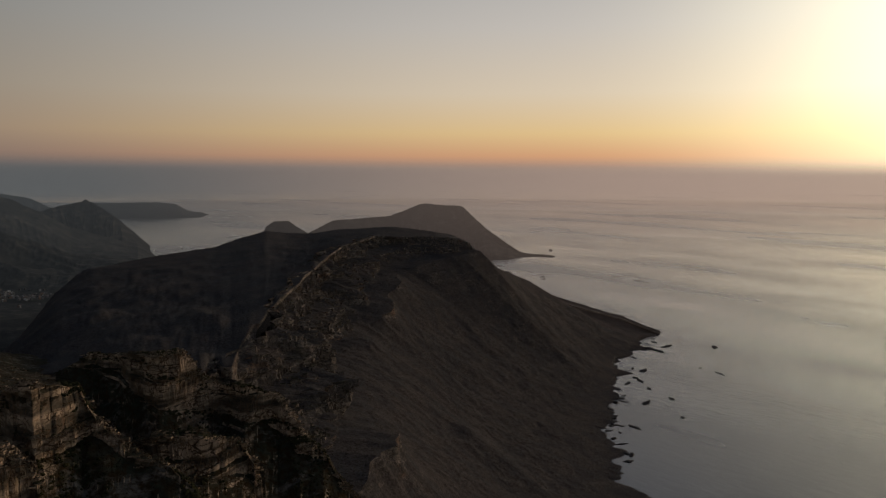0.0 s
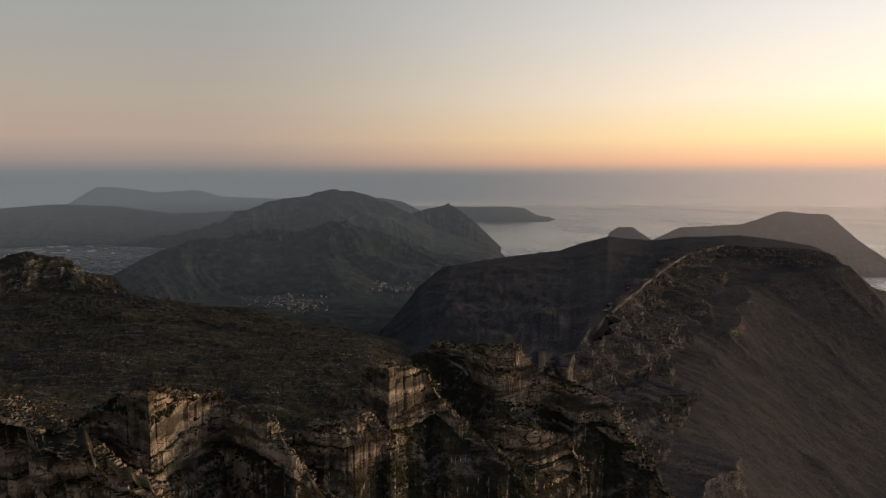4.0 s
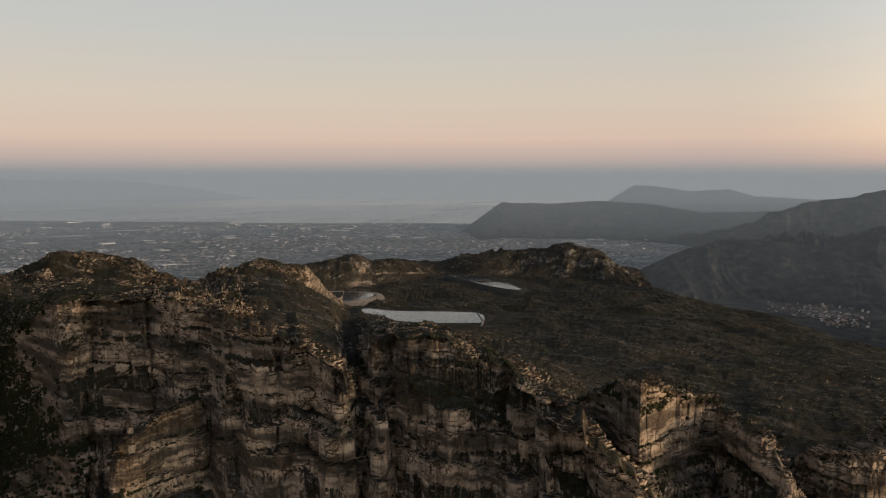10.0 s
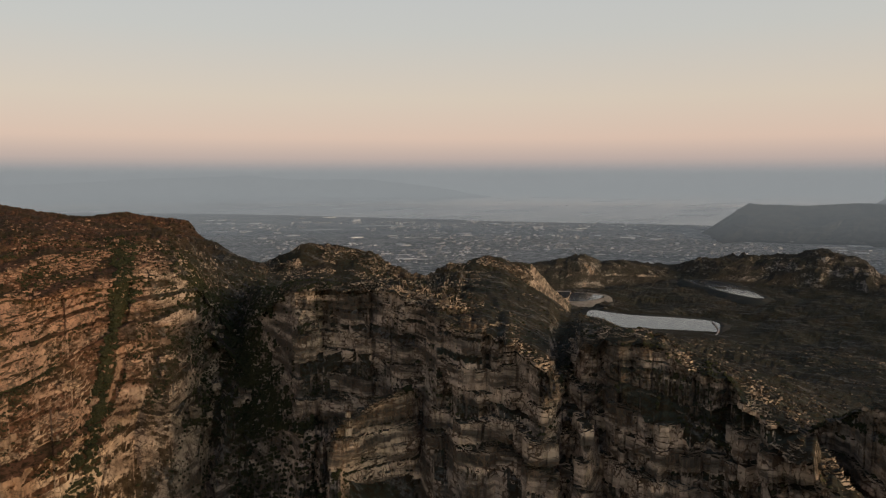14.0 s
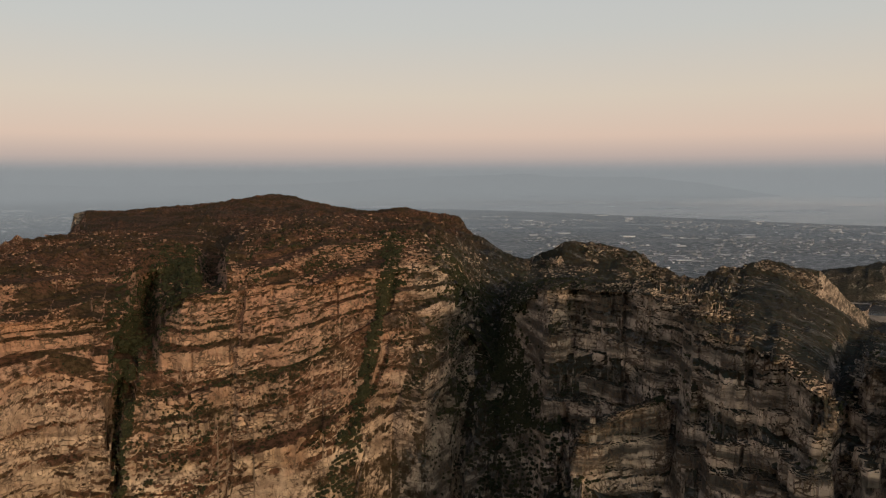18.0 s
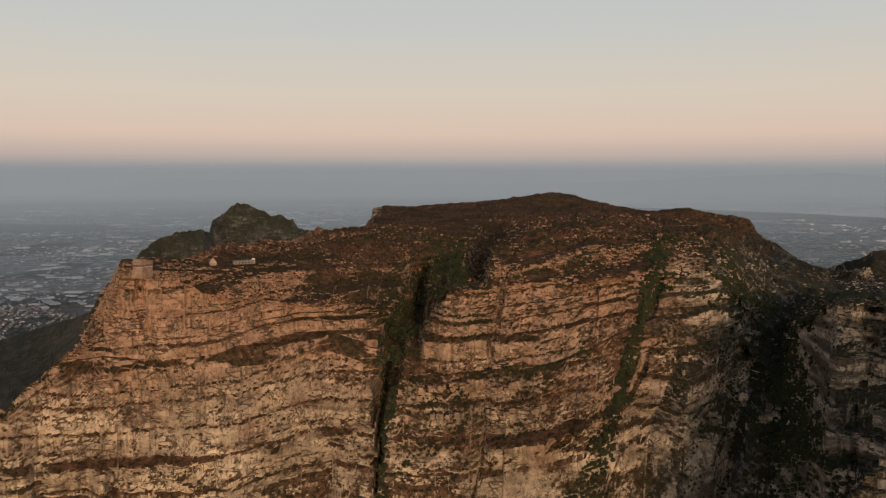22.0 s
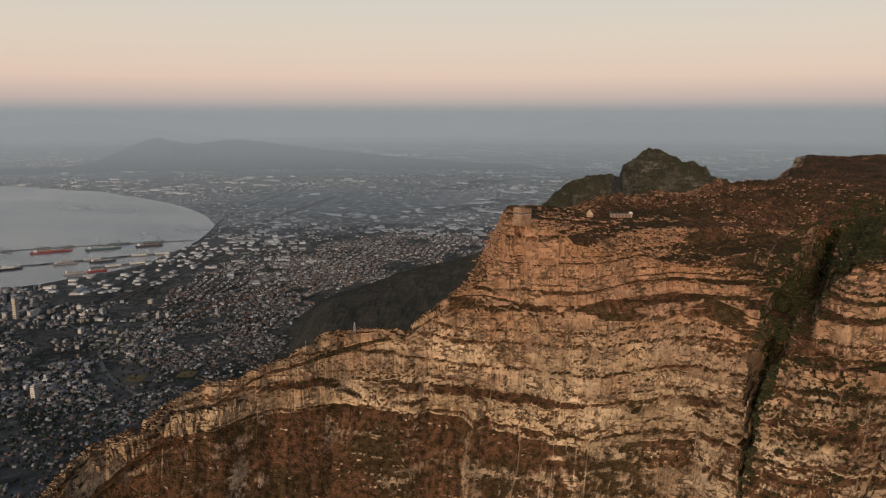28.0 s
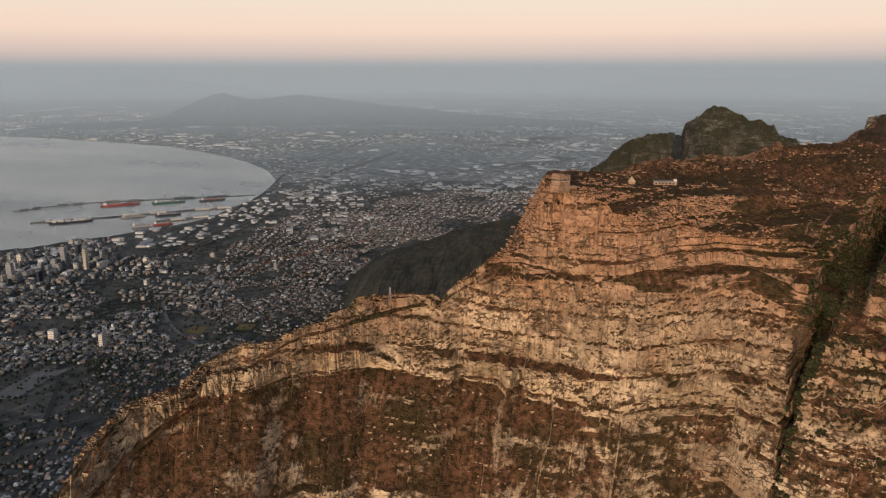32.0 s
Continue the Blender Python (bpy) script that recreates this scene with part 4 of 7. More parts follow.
    i, j = g.integers(4, 80, n), g.integers(6, r.shape[1] - 6, n)
    ok = (wall[i, j] > 0.5) & (fbm(r[i, j] / 140, z[i, j] / 40, 3, 92) > -0.1)
    i, j = i[ok], j[ok]
    n = len(i)
    tall = g.uniform(4, 17, n)
    deep = 8 + tall * 0.4
    px, py = polar(bb[i, j] - np.degrees((deep / 2 - g.uniform(0, 3, n)) / r[i, j]), r[i, j])
    co = block_cloud(g, px, py, z[i, j], deep, tall * g.uniform(0.4, 1.0, n), tall, -np.radians(bb[i, j]) + g.normal(0, 0.25, n), 0.2)
    joined_blocks("crag_blocks", co, GREY_BLOCK, "dark grey jointed crags of the coastal cliffs", ob)
    return ob


coast_range()

# ---- the table mountain ----
RIM = [(36, 520, 800), (43.2, 598, 861), (45.2, 622, 880), (47.1, 644, 889), (51.4, 683, 896), (52.6, 690, 906), (54.6, 705, 915), (59.9, 743, 923), (62.5, 762, 934), (64.1, 775, 943), (70.3, 799, 943), (72.3, 802, 966), (74.6, 806, 990), (76.4, 800, 1004), (77.2, 797, 1040), (77.9, 797, 1066), (81.1, 798, 1058), (85.1, 800, 1042), (92.5, 830, 1024), (96.2, 850, 1017), (97.2, 860, 1012), (97.8, 930, 1002)]
RIM2 = [(98.3, 985, 990), (98.8, 965, 992), (99.4, 870, 1014), (100.8, 842, 1032), (102.6, 852, 1036), (108.6, 872, 1042), (116.1, 905, 1048), (119.5, 965, 1045), (121.2, 1010, 1020), (122.6, 1040, 975)]
# the southern wall, falling in steps towards the coast
RIM3 = [(124.15, 1010, 943), (124.54, 985, 962), (124.92, 940, 988), (125.6, 890, 1015), (127.1, 850, 1032), (128.3, 830, 1039), (131.2, 800, 1046), (133.7, 780, 1048), (136.8, 738, 1047), (138.0, 705, 1042), (139.0, 650, 1044), (141.4, 630, 1040), (144.2, 590, 1035), (146.2, 562, 1030), (147.5, 548, 1023), (148.2, 548, 1005), (148.95, 600, 1007), (150.05, 585, 1031), (151.6, 565, 1039), (153.35, 552, 1043), (156.1, 545, 1042), (157.7, 540, 1034), (159.7, 532, 1028)]
RIM4 = [(162.0, 515, 1024), (164.3, 498, 1017), (165.7, 475, 1015), (167.1, 460, 1010), (168.5, 448, 1001), (169.9, 440, 993), (171.3, 430, 986), (172.75, 420, 976), (174.2, 415, 965), (175.2, 640, 925), (186, 660, 910), (195, 720, 895), (203, 800, 850), (209, 800, 790), (218, 700, 640)]
UPPER_FOOT = [(36, 518, 797), (59, 738, 915), (70, 795, 938), (72.7, 800, 960), (74.6, 798, 976), (77.1, 788, 972), (81.4, 782, 969), (85.4, 786, 981), (92.8, 815, 988), (96.7, 808, 983), (101, 792, 952), (109.1, 826, 975), (116.6, 870, 1000), (121.7, 960, 965), (124.6, 925, 919), (128.2, 800, 976), (134.4, 745, 991), (137.9, 680, 979), (138.8, 632, 986), (144, 575, 990), (147.4, 535, 985), (149.8, 580, 985), (153.3, 538, 1005), (157.8, 520, 995), (162, 495, 984), (165.3, 462, 980), (168.5, 434, 975), (171.8, 412, 962), (174.2, 402, 945), (175.2, 590, 885), (186, 610, 870), (195, 670, 850), (203, 750, 810), (209, 740, 740), (218, 640, 580)]
LOWER_FOOT = [(36, 500, 760), (43.1, 590, 835), (52.1, 668, 882), (57.8, 722, 879), (64.2, 752, 874), (71.3, 758, 865), (79.5, 742, 854), (84.9, 730, 853), (92.4, 740, 868), (97, 715, 862), (101.4, 712, 862), (105.5, 730, 872), (111.5, 752, 886), (116.9, 800, 915), (122.1, 850, 890), (124.6, 860, 869), (128, 755, 913), (134.1, 715, 934), (137.6, 650, 937), (138.6, 608, 944), (143.8, 550, 948), (147.6, 508, 935), (151.4, 538, 945), (156, 508, 950), (162, 468, 940), (165.3, 440, 938), (168.6, 412, 935), (174.2, 385, 915), (175.2, 530, 835), (186, 550, 820), (195, 600, 800), (203, 680, 750), (209, 660, 670), (218, 530, 500)]
BROW = [(77.9, 812, 1070), (81.1, 825, 1064), (85.1, 860, 1057), (92.5, 950, 1052), (96.2, 985, 1044), (99.3, 1030, 1053), (101.6, 1040, 1056), (102.6, 1090, 1022), (103.3, 1060, 1030), (104.0, 985, 1072),  (108.6, 1010, 1077), (116.1, 1065, 1075), (119.5, 1100, 1066), (122.6, 1130, 985)]
MID_TOP = [(36, 700, 740), (60, 900, 800), (70, 950, 840), (77.5, 830, 1072), (78.9, 845, 1073), (83.1, 960, 1066), (90, 1250, 1060), (96.2, 1350, 1056), (101.5, 1350, 1058), (103.6, 1350, 1032), (105.2, 1350, 1064), (110, 1500, 1066), (119, 1500, 1060), (123, 1400, 990), (126, 1350, 975), (131, 1300, 990), (137, 1280, 975), (140, 1380, 985), (144, 1430, 978), (147, 1350, 962), (148.7, 1250, 950), (150.3, 1200, 938), (151.6, 1100, 950), (153, 1000, 955), (156, 860, 975), (158, 950, 940), (160, 1200, 880), (170, 1250, 862), (181, 1200, 850), (189, 1250, 845), (195, 1200, 800), (203, 1250, 780), (218, 1000, 560)]
BASIN = [(36, 760, 700), (60, 980, 740), (70, 1040, 760), (77.5, 850, 1071), (83.1, 980, 1064), (90, 1300, 1058), (97.6, 1700, 1056), (110, 2100, 1068), (117, 1900, 1050), (122, 1700, 990), (126, 1650, 962), (131, 1560, 965), (137, 1540, 930), (140, 1560, 950), (144, 1620, 940), (147, 1750, 860), (149, 2010, 760), (152, 2035, 757), (160, 2035, 757), (164, 2000, 762), (172, 1900, 775), (181, 1800, 770), (189, 1800, 760), (195, 1700, 720), (203, 1500, 700), (218, 1200, 480)]
BASIN2 = [(36, 800, 660), (70, 1080, 700), (77.5, 870, 1070), (83.1, 1000, 1062), (90, 1350, 1056), (93.4, 1500, 1050), (94.4, 2300, 1040), (105, 2500, 1080), (114, 2300, 1045), (121, 2050, 1020), (126, 1780, 956), (128, 1700, 970), (133, 1680, 970), (137, 1620, 930), (140, 1640, 945), (144, 1720, 945), (146.0, 1790, 930), (148.9, 2380, 742), (150, 2400, 737), (162, 2440, 738), (164, 2440, 746), (172, 2300, 752), (181, 2200, 740), (189, 2100, 720), (203, 1700, 660), (218, 1300, 430)]
SKYLINE = [(36, 850, 640), (70, 1120, 660), (76.9, 900, 980), (77.5, 900, 1070), (80.6, 920, 1065), (83.1, 1020, 1067), (86.8, 1200, 1062), (90, 1380, 1058), (93.3, 1500, 1054), (93.7, 2700, 982), (94.4, 2700, 1054), (97.3, 2703, 1050), (100.6, 2755, 1060), (105.1, 2859, 1082), (106.7, 2910, 1092), (109.9, 2862, 1072), (113.8, 2600, 1040), (115.2, 2450, 1050), (116.7, 2410, 1062), (120.9, 2200, 1034), (122.7, 1995, 976), (124.0, 1950, 962)]
SKYLINE2 = [(126, 1880, 956), (127.4, 1790, 985), (128.7, 1771, 1008), (132.1, 1770, 1004), (133.6, 1735, 998), (134.6, 1719, 988), (135.4, 1705, 975), (136.6, 1690, 957), (137.5, 1690, 952), (139.6, 1750, 957), (141.5, 1780, 972), (142.7, 1800, 977), (144.6, 1830, 962), (146.0, 1860, 955), (148.6, 2500, 765), (149, 2800, 752), (155.1, 3250, 747), (162, 3260, 747), (168, 3200, 750), (171, 3000, 757), (173.9, 2765, 757), (181, 2560, 727), (185.2, 2450, 690), (188.2, 2350, 680), (194.5, 2250, 650), (200.6, 1850, 600), (218, 1400, 380)]


CLEFTS = ((98.0, 95.6, 0.42, 75), (123.4, 121.4, 1.3, 60), (116.6, 113.2, 0.3, 13), (105.4, 103.4, 0.25, 12), (79.2, 79.4, 0.3, 12),
          (130.2, 129.4, 0.4, 18), (142.6, 142.2, 0.3, 12), (149.2, 149.6, 0.5, 20), (158.6, 158.2, 0.3, 14), (163.2, 163.6, 0.3, 12))


# bearing, half width, reach, height of the top
SPURS = ((118.0, 1.6, 30, 985), (86.0, 3.0, 9, 945), (75.5, 2.5, 22, 890), (141.2, 1.0, 16, 985), (150.6, 1.5, 42, 988), (155.4, 1.2, 20, 995), (161.5, 1.3, 24, 985))


def table_mountain():
    b = np.arange(36, 214, 0.108)
    rim = curve(RIM + RIM2 + RIM3 + RIM4, b)
    upper, lower, mid, basin, basin2 = (curve(k, b) for k in (UPPER_FOOT, LOWER_FOOT, MID_TOP, BASIN, BASIN2))
    sky = curve(SKYLINE + SKYLINE2, b)
    lower = (np.minimum(lower[0], upper[0] - 14), np.minimum(lower[1], upper[1] - 12))
    brow = curve(BROW, b)
    inside = (b > 77.9) & (b < 122.6)
    brow = (np.where(inside, brow[0], np.where(b < 78, rim[0] + 9, rim[0] + 45)), np.where(inside, brow[1], np.where(b < 78, rim[1] - 5, rim[1] + np.interp(b, [124, 150, 163, 168], [4, 4, -4, -26]))))
    along = np.radians(b) * 750
    gap = np.clip(0.5 + 0.75 * fbm(along / 42, b * 0, 5, 52, 0.6), 0, 1) * np.clip((b - 71) / 5, 0.08, 1)
    upper = (upper[0], upper[1] + 11 * fbm(along / 95, b * 0 + 3, 3, 53) * np.clip((b - 72) / 4, 0, 1))
    ledge = (upper[0] - 2 - 19 * gap, upper[1] - 1.5 - 15 * gap)
    back = np.interp(b, [168, 176], [0, 1])
    base = (lower[0] - 190 - 130 * back - np.interp(b, [36, 45, 78, 86], [40, 110, 110, 0]), lower[1] - 250 + 70 * back)
    deep = (np.maximum(base[0] - 150, 60), base[1] - 250)
    drop = (sky[0] + 160, sky[1] - 260)
    lines = [deep, base, lower, ledge, upper, rim, brow, mid, basin, basin2, sky, drop, (drop[0] + 900, np.minimum(drop[1], 0 * b + 5))]
    counts = (6, 62, 64, 16, 66, 44, 46, 24, 14, 28, 5, 3)
    steep = (0.5, 0.85, 1, 0.45, 1, 0.7, 0.0, 0, 0, 0.0, 0.3, 0)
    wide = np.convolve(np.pad(lower[1], 60, mode="edge"), np.ones(121) / 121, "valid")
    dip = np.where(b < 125, 0.85, 0.35) * (wide - 865)
    rs, zs, cs, gs = [], [], [], []
    for k, ((r0, z0), (r1, z1), n, c) in enumerate(zip(lines, lines[1:], counts, steep)):
        u = np.linspace(0, 1, n, endpoint=False)[:, None]
        if k in (6, 9):
            u = u ** 1.6
        uz = u + 0 * b
        rs.append(r0 + (r1 - r0) * uz), zs.append(z0 + (z1 - z0) * uz)
        cs.append(0 * uz + (c * np.interp(b, [173.5, 175.5], [1.0, 0.4]) if k < 5 else c))
        gs.append(0 * uz + np.clip((r1 - r0) / np.maximum(z1 - z0, 5), 0, 4.0 if k == 5 else 2.0))
    r, z, c, g = np.concatenate(rs), np.concatenate(zs), np.concatenate(cs), np.concatenate(gs)
    bb = np.broadcast_to(b, r.shape)
    s = np.radians(bb) * 750
    # ribs and bays of the face
    rib = np.interp(bb, [36, 75, 80, 118, 126, 200], [9, 12, 9, 11, 7, 7])
    r = r + c * rib * (0.9 * ridged(s / 120, z / 420, 4, 31) + 0.8 * fbm(s / 46, z / 120, 3, 32))
    for b_top, b_low, half, deep_ in CLEFTS:
        zt = np.clip((1060 - z) / 220, -0.2, 1.6)
        at_b = b_top + (b_low - b_top) * zt + 0.5 * value(z / 40, z * 0 + b_top, 40)
        if b_top == 98.0:
            # the great ravine bends away to the right as it climbs
            at_b = np.interp(z, [860, 924, 971, 990, 1015, 1035, 1060], [96.0, 96.3, 96.9, 97.8, 98.4, 99.5, 101.2]) + 0.25 * value(z / 30, z * 0 + b_top, 40) + 0.30 * value(z / 13, bb * 2.2, 41) + 0.18 * value(z / 5, bb * 5, 42)
        if b_top == 98.0:
            half = np.interp(z, [860, 915, 960, 1000, 1045], [0.30, 0.40, 0.75, 1.35, 1.7]) / np.clip(1.3 - 0.7 * zt, 0.35, 1.7)
        d = np.clip(1 - np.abs(bb - at_b) / (half * np.clip(1.3 - 0.7 * zt, 0.35, 1.7) * (1 + 0.5 * value(z / 22, z * 0, 43) + 0.25 * value(z / 7, bb * 3, 45))), 0, 1)
        if deep_ < 16:
            d = d * np.clip(0.45 + 1.1 * value(z / 38, z * 0 + b_top * 3, 44), 0, 1)
        r = r + deep_ * np.sqrt(d) * np.clip(c, 0, 1) * np.clip((z - 500) / 100, 0, 1)
    # triangular fins between the joints
    tri = np.abs((s / 33 + 0.8 * value(s / 70, z / 160, 57)) % 1.0 - 0.5) * 2
    r = r + c * np.interp(bb, [36, 118, 126, 200], [3.5, 4, 4, 4]) * tri * (0.6 + 0.8 * value(s / 50, z / 60, 58))
    # ridges that run down and out of the southern face, lit on their western flanks
    ridge = 1 - np.abs((s / 58 + 1.1 * value(s / 110, z / 420, 59) + 0.25 * value(s / 20, z / 60, 60)) % 1.0 - 0.5) * 2
    fall = np.clip((rim[1] + 6 - z) / 95, 0, 1.9)
    r = r - c * np.interp(bb, [36, 76, 118, 125, 130, 160, 172, 205], [2, 3, 4, 6, 9, 9, 8, 8]) * ridge * fall
    jump = np.floor(s / np.where(bb > 124, 27, 46) + 1.5 * value(s / 90, z / 150, 38)).astype(np.int64)
    for b0, half, reach, crown in SPURS:
        off = bb - b0 + 0.5 * half * value(z / 45, s * 0 + b0, 50)
        d = np.clip(1 - np.abs(off / half) ** 1.3, 0, 1) * (0.75 + 0.5 * value(s / 14, z / 60, 54))
        r = r - c * reach * d ** 0.7 * np.clip((crown + 22 * value(s / 16, s * 0, 49) - 14 * np.abs(off / half) - z) / 24, 0, 1)
    q = z - dip - 380 + 7 * fbm(s / 170, z / 240, 4, 33) + np.interp(bb, [36, 120, 128, 200], [3, 4, 6, 6]) * (lattice(jump, 0 * jump, 0, 39) - 0.5)
    w = np.clip(0.36 + 2.6 * fbm(s / 42, q / 22, 4, 37), 0, 1)
    cut = np.interp(bb, [36, 120, 127, 214], [1.0, 1.0, 0.55, 0.55])
    # bays of the southern wall: each turns one flank to the west
    turned = np.clip((bb - 126) / 3, 0, 1) * c
    away = bb < 133.6
    for long_, deep_, seed in ((80, 30, 81), (27, 12, 82)):
        at_s = s / long_ + 0.6 * value(s / (long_ * 2), z / 110, seed) + 0.25 * value(z / 24, s * 0, seed + 5)
        f = at_s - np.floor(at_s)
        amp = 0.35 + 0.65 * lattice(np.floor(at_s).astype(np.int64), 0, 0, seed)
        r = r + turned * deep_ * amp * (np.where(away, np.where(f < 0.28, f / 0.28, (1 - f) / 0.72), np.where(f < 0.72, f / 0.72, (1 - f) / 0.28)) - 0.5)
    # upright joint columns of the southern face
    shaft = np.floor(s / 11 + 1.2 * value(s / 40, z / 130, 67)).astype(np.int64)
    storey = np.floor(z / 38 + 2 * lattice(shaft, 0 * shaft, 0, 68)).astype(np.int64)
    r = r + c * (1 - cut) * 15 * (lattice(shaft, storey, 0, 69) - 0.5)
    round_ = np.abs(s / 11 + 1.2 * value(s / 40, z / 130, 67) - shaft - 0.5) * 2
    r = r + c * (1 - cut) * 7 * round_ ** 3
    r = r + np.where((c > 0.8) & (c < 0.9), 0.6, 1.0) * c * bedding(q, s, np.where(c > 0.9, np.maximum(g, np.interp(bb, [36, 105, 109, 119, 126, 200], [0.5, 0.5, 0.85, 0.85, 0.3, 0.3]) * (0.75 + 0.9 * value(s / 130, q / 45, 65))), g), w * cut, cut)
    x, y = polar(bb, r)
    flat = np.clip(1 - c * 1.2, 0, 1) * np.where(bb > 124, np.clip((r - rim[0] - 4) / 60, 0, 1), np.clip((r - 700) / 150, 0, 1))
    pool = 1 - np.clip((r - 1960) / 60, 0, 1) * np.clip((2480 - r) / 60, 0, 1) * np.clip((bb - 147) / 2, 0, 1) * np.clip((163 - bb) / 2, 0, 1)
    crag = np.clip(value(x / 16, y / 16, 44) - 0.05, 0, 1) + 0.6 * np.clip(value(x / 7, y / 7, 45) - 0.1, 0, 1)
    # behind the ravine the tops are smoother, ribbed by long low beds of rock
    lay, cross = (x - y) * 0.7071, (x + y) * 0.7071
    ribs = np.clip(value(lay / 90, cross / 15, 47) - 0.05, 0, 1) + 0.5 * np.clip(value(lay / 30, cross / 6, 55), 0, 1)
    crag = np.where(bb > 126, 0.55 * ribs + 0.2 * crag, crag)
    rocky = np.interp(bb, [36, 95, 125, 160, 200], [0.7, 0.8, 1.0, 0.9, 0.8])
    z = z + flat * pool * (10 * fbm(x / 130, y / 130, 4, 41) + rocky * 6.5 * crag + np.where(bb > 126, 0.9, 2.2) * fbm(x / 9, y / 9, 3, 42)) * np.clip((r - np.where(bb > 124, rim[0], 760)) / 260, 0.3, 1)
    flank = np.clip((bb - 133) / 1.5, 0, 1) * np.clip((142 - bb) / 1.5, 0, 1) * np.clip((r - rim[0] - 6) / 30, 0, 1) * np.clip((1850 - r) / 100, 0, 1)
    z = z + flank * (7 * ridged(x / 34, y / 34, 4, 88) + 5 * fbm(x / 11, y / 11, 4, 89, 0.6) - 6)
    near_rim = np.clip(1 - np.abs(z - rim[1]) / 12, 0, 1) * (r < 1100)
    z = z + near_rim * (2.6 * value(s / 9, s * 0, 46) + 3 * value(s / 25, s * 0, 48))
    ob = tagged(grid_mesh("table_mountain", x, y, z, CLIFF), "broad flat-topped sandstone mountain with banded cliffs and russet scrub", "mountain", kind="structure")
    ends = np.cumsum((0,) + counts)
    first, last = ends[1], ends[6]
    face_blocks(ob, bb[first:last], r[first:last], z[first:last], q[first:last], c[first:last], np.maximum(rim[1], brow[1]))
    wild = slice(ends[1], ends[7])
    bushes(ob, bb[wild], r[wild], x[wild], y[wild], z[wild])
    ravine = (b > 95.4) & (b < 104.5)
    bushes(ob, bb[wild][:, ravine], r[wild][:, ravine], x[wild][:, ravine], y[wild][:, ravine], z[wild][:, ravine], 15000, 97)
    dell = (b > 120) & (b < 131)
    bushes(ob, bb[wild][:, dell], r[wild][:, dell], x[wild][:, dell], y[wild][:, dell], z[wild][:, dell], 14000, 98)
    shady = (b > 105) & (b < 122)
    bushes(ob, bb[wild][:, shady], r[wild][:, shady], x[wild][:, shady], y[wild][:, shady], z[wild][:, shady], 26000, 99)
    top = slice(ends[5], ends[8])
    outcrops(ob, bb[top], r[top], x[top], y[top], z[top])
    knoll, some = slice(ends[8], ends[10]), (b > 125) & (b < 148)
    crown, shoulder = slice(ends[5], ends[7]), (b > 134) & (b < 143)
    outcrops(ob, bb[crown][:, shoulder], r[crown][:, shoulder], x[crown][:, shoulder], y[crown][:, shoulder], z[crown][:, shoulder], 7000, 85)
    outcrops(ob, bb[knoll][:, some], r[knoll][:, some], x[knoll][:, some], y[knoll][:, some], z[knoll][:, some], 6000, 83)
    moor, open_ = slice(ends[6], ends[9]), (b > 148) & (b < 206)
    outcrops(ob, bb[moor][:, open_], r[moor][:, open_], x[moor][:, open_], y[moor][:, open_], z[moor][:, open_], 16000, 87)
    return ob


table_mountain()

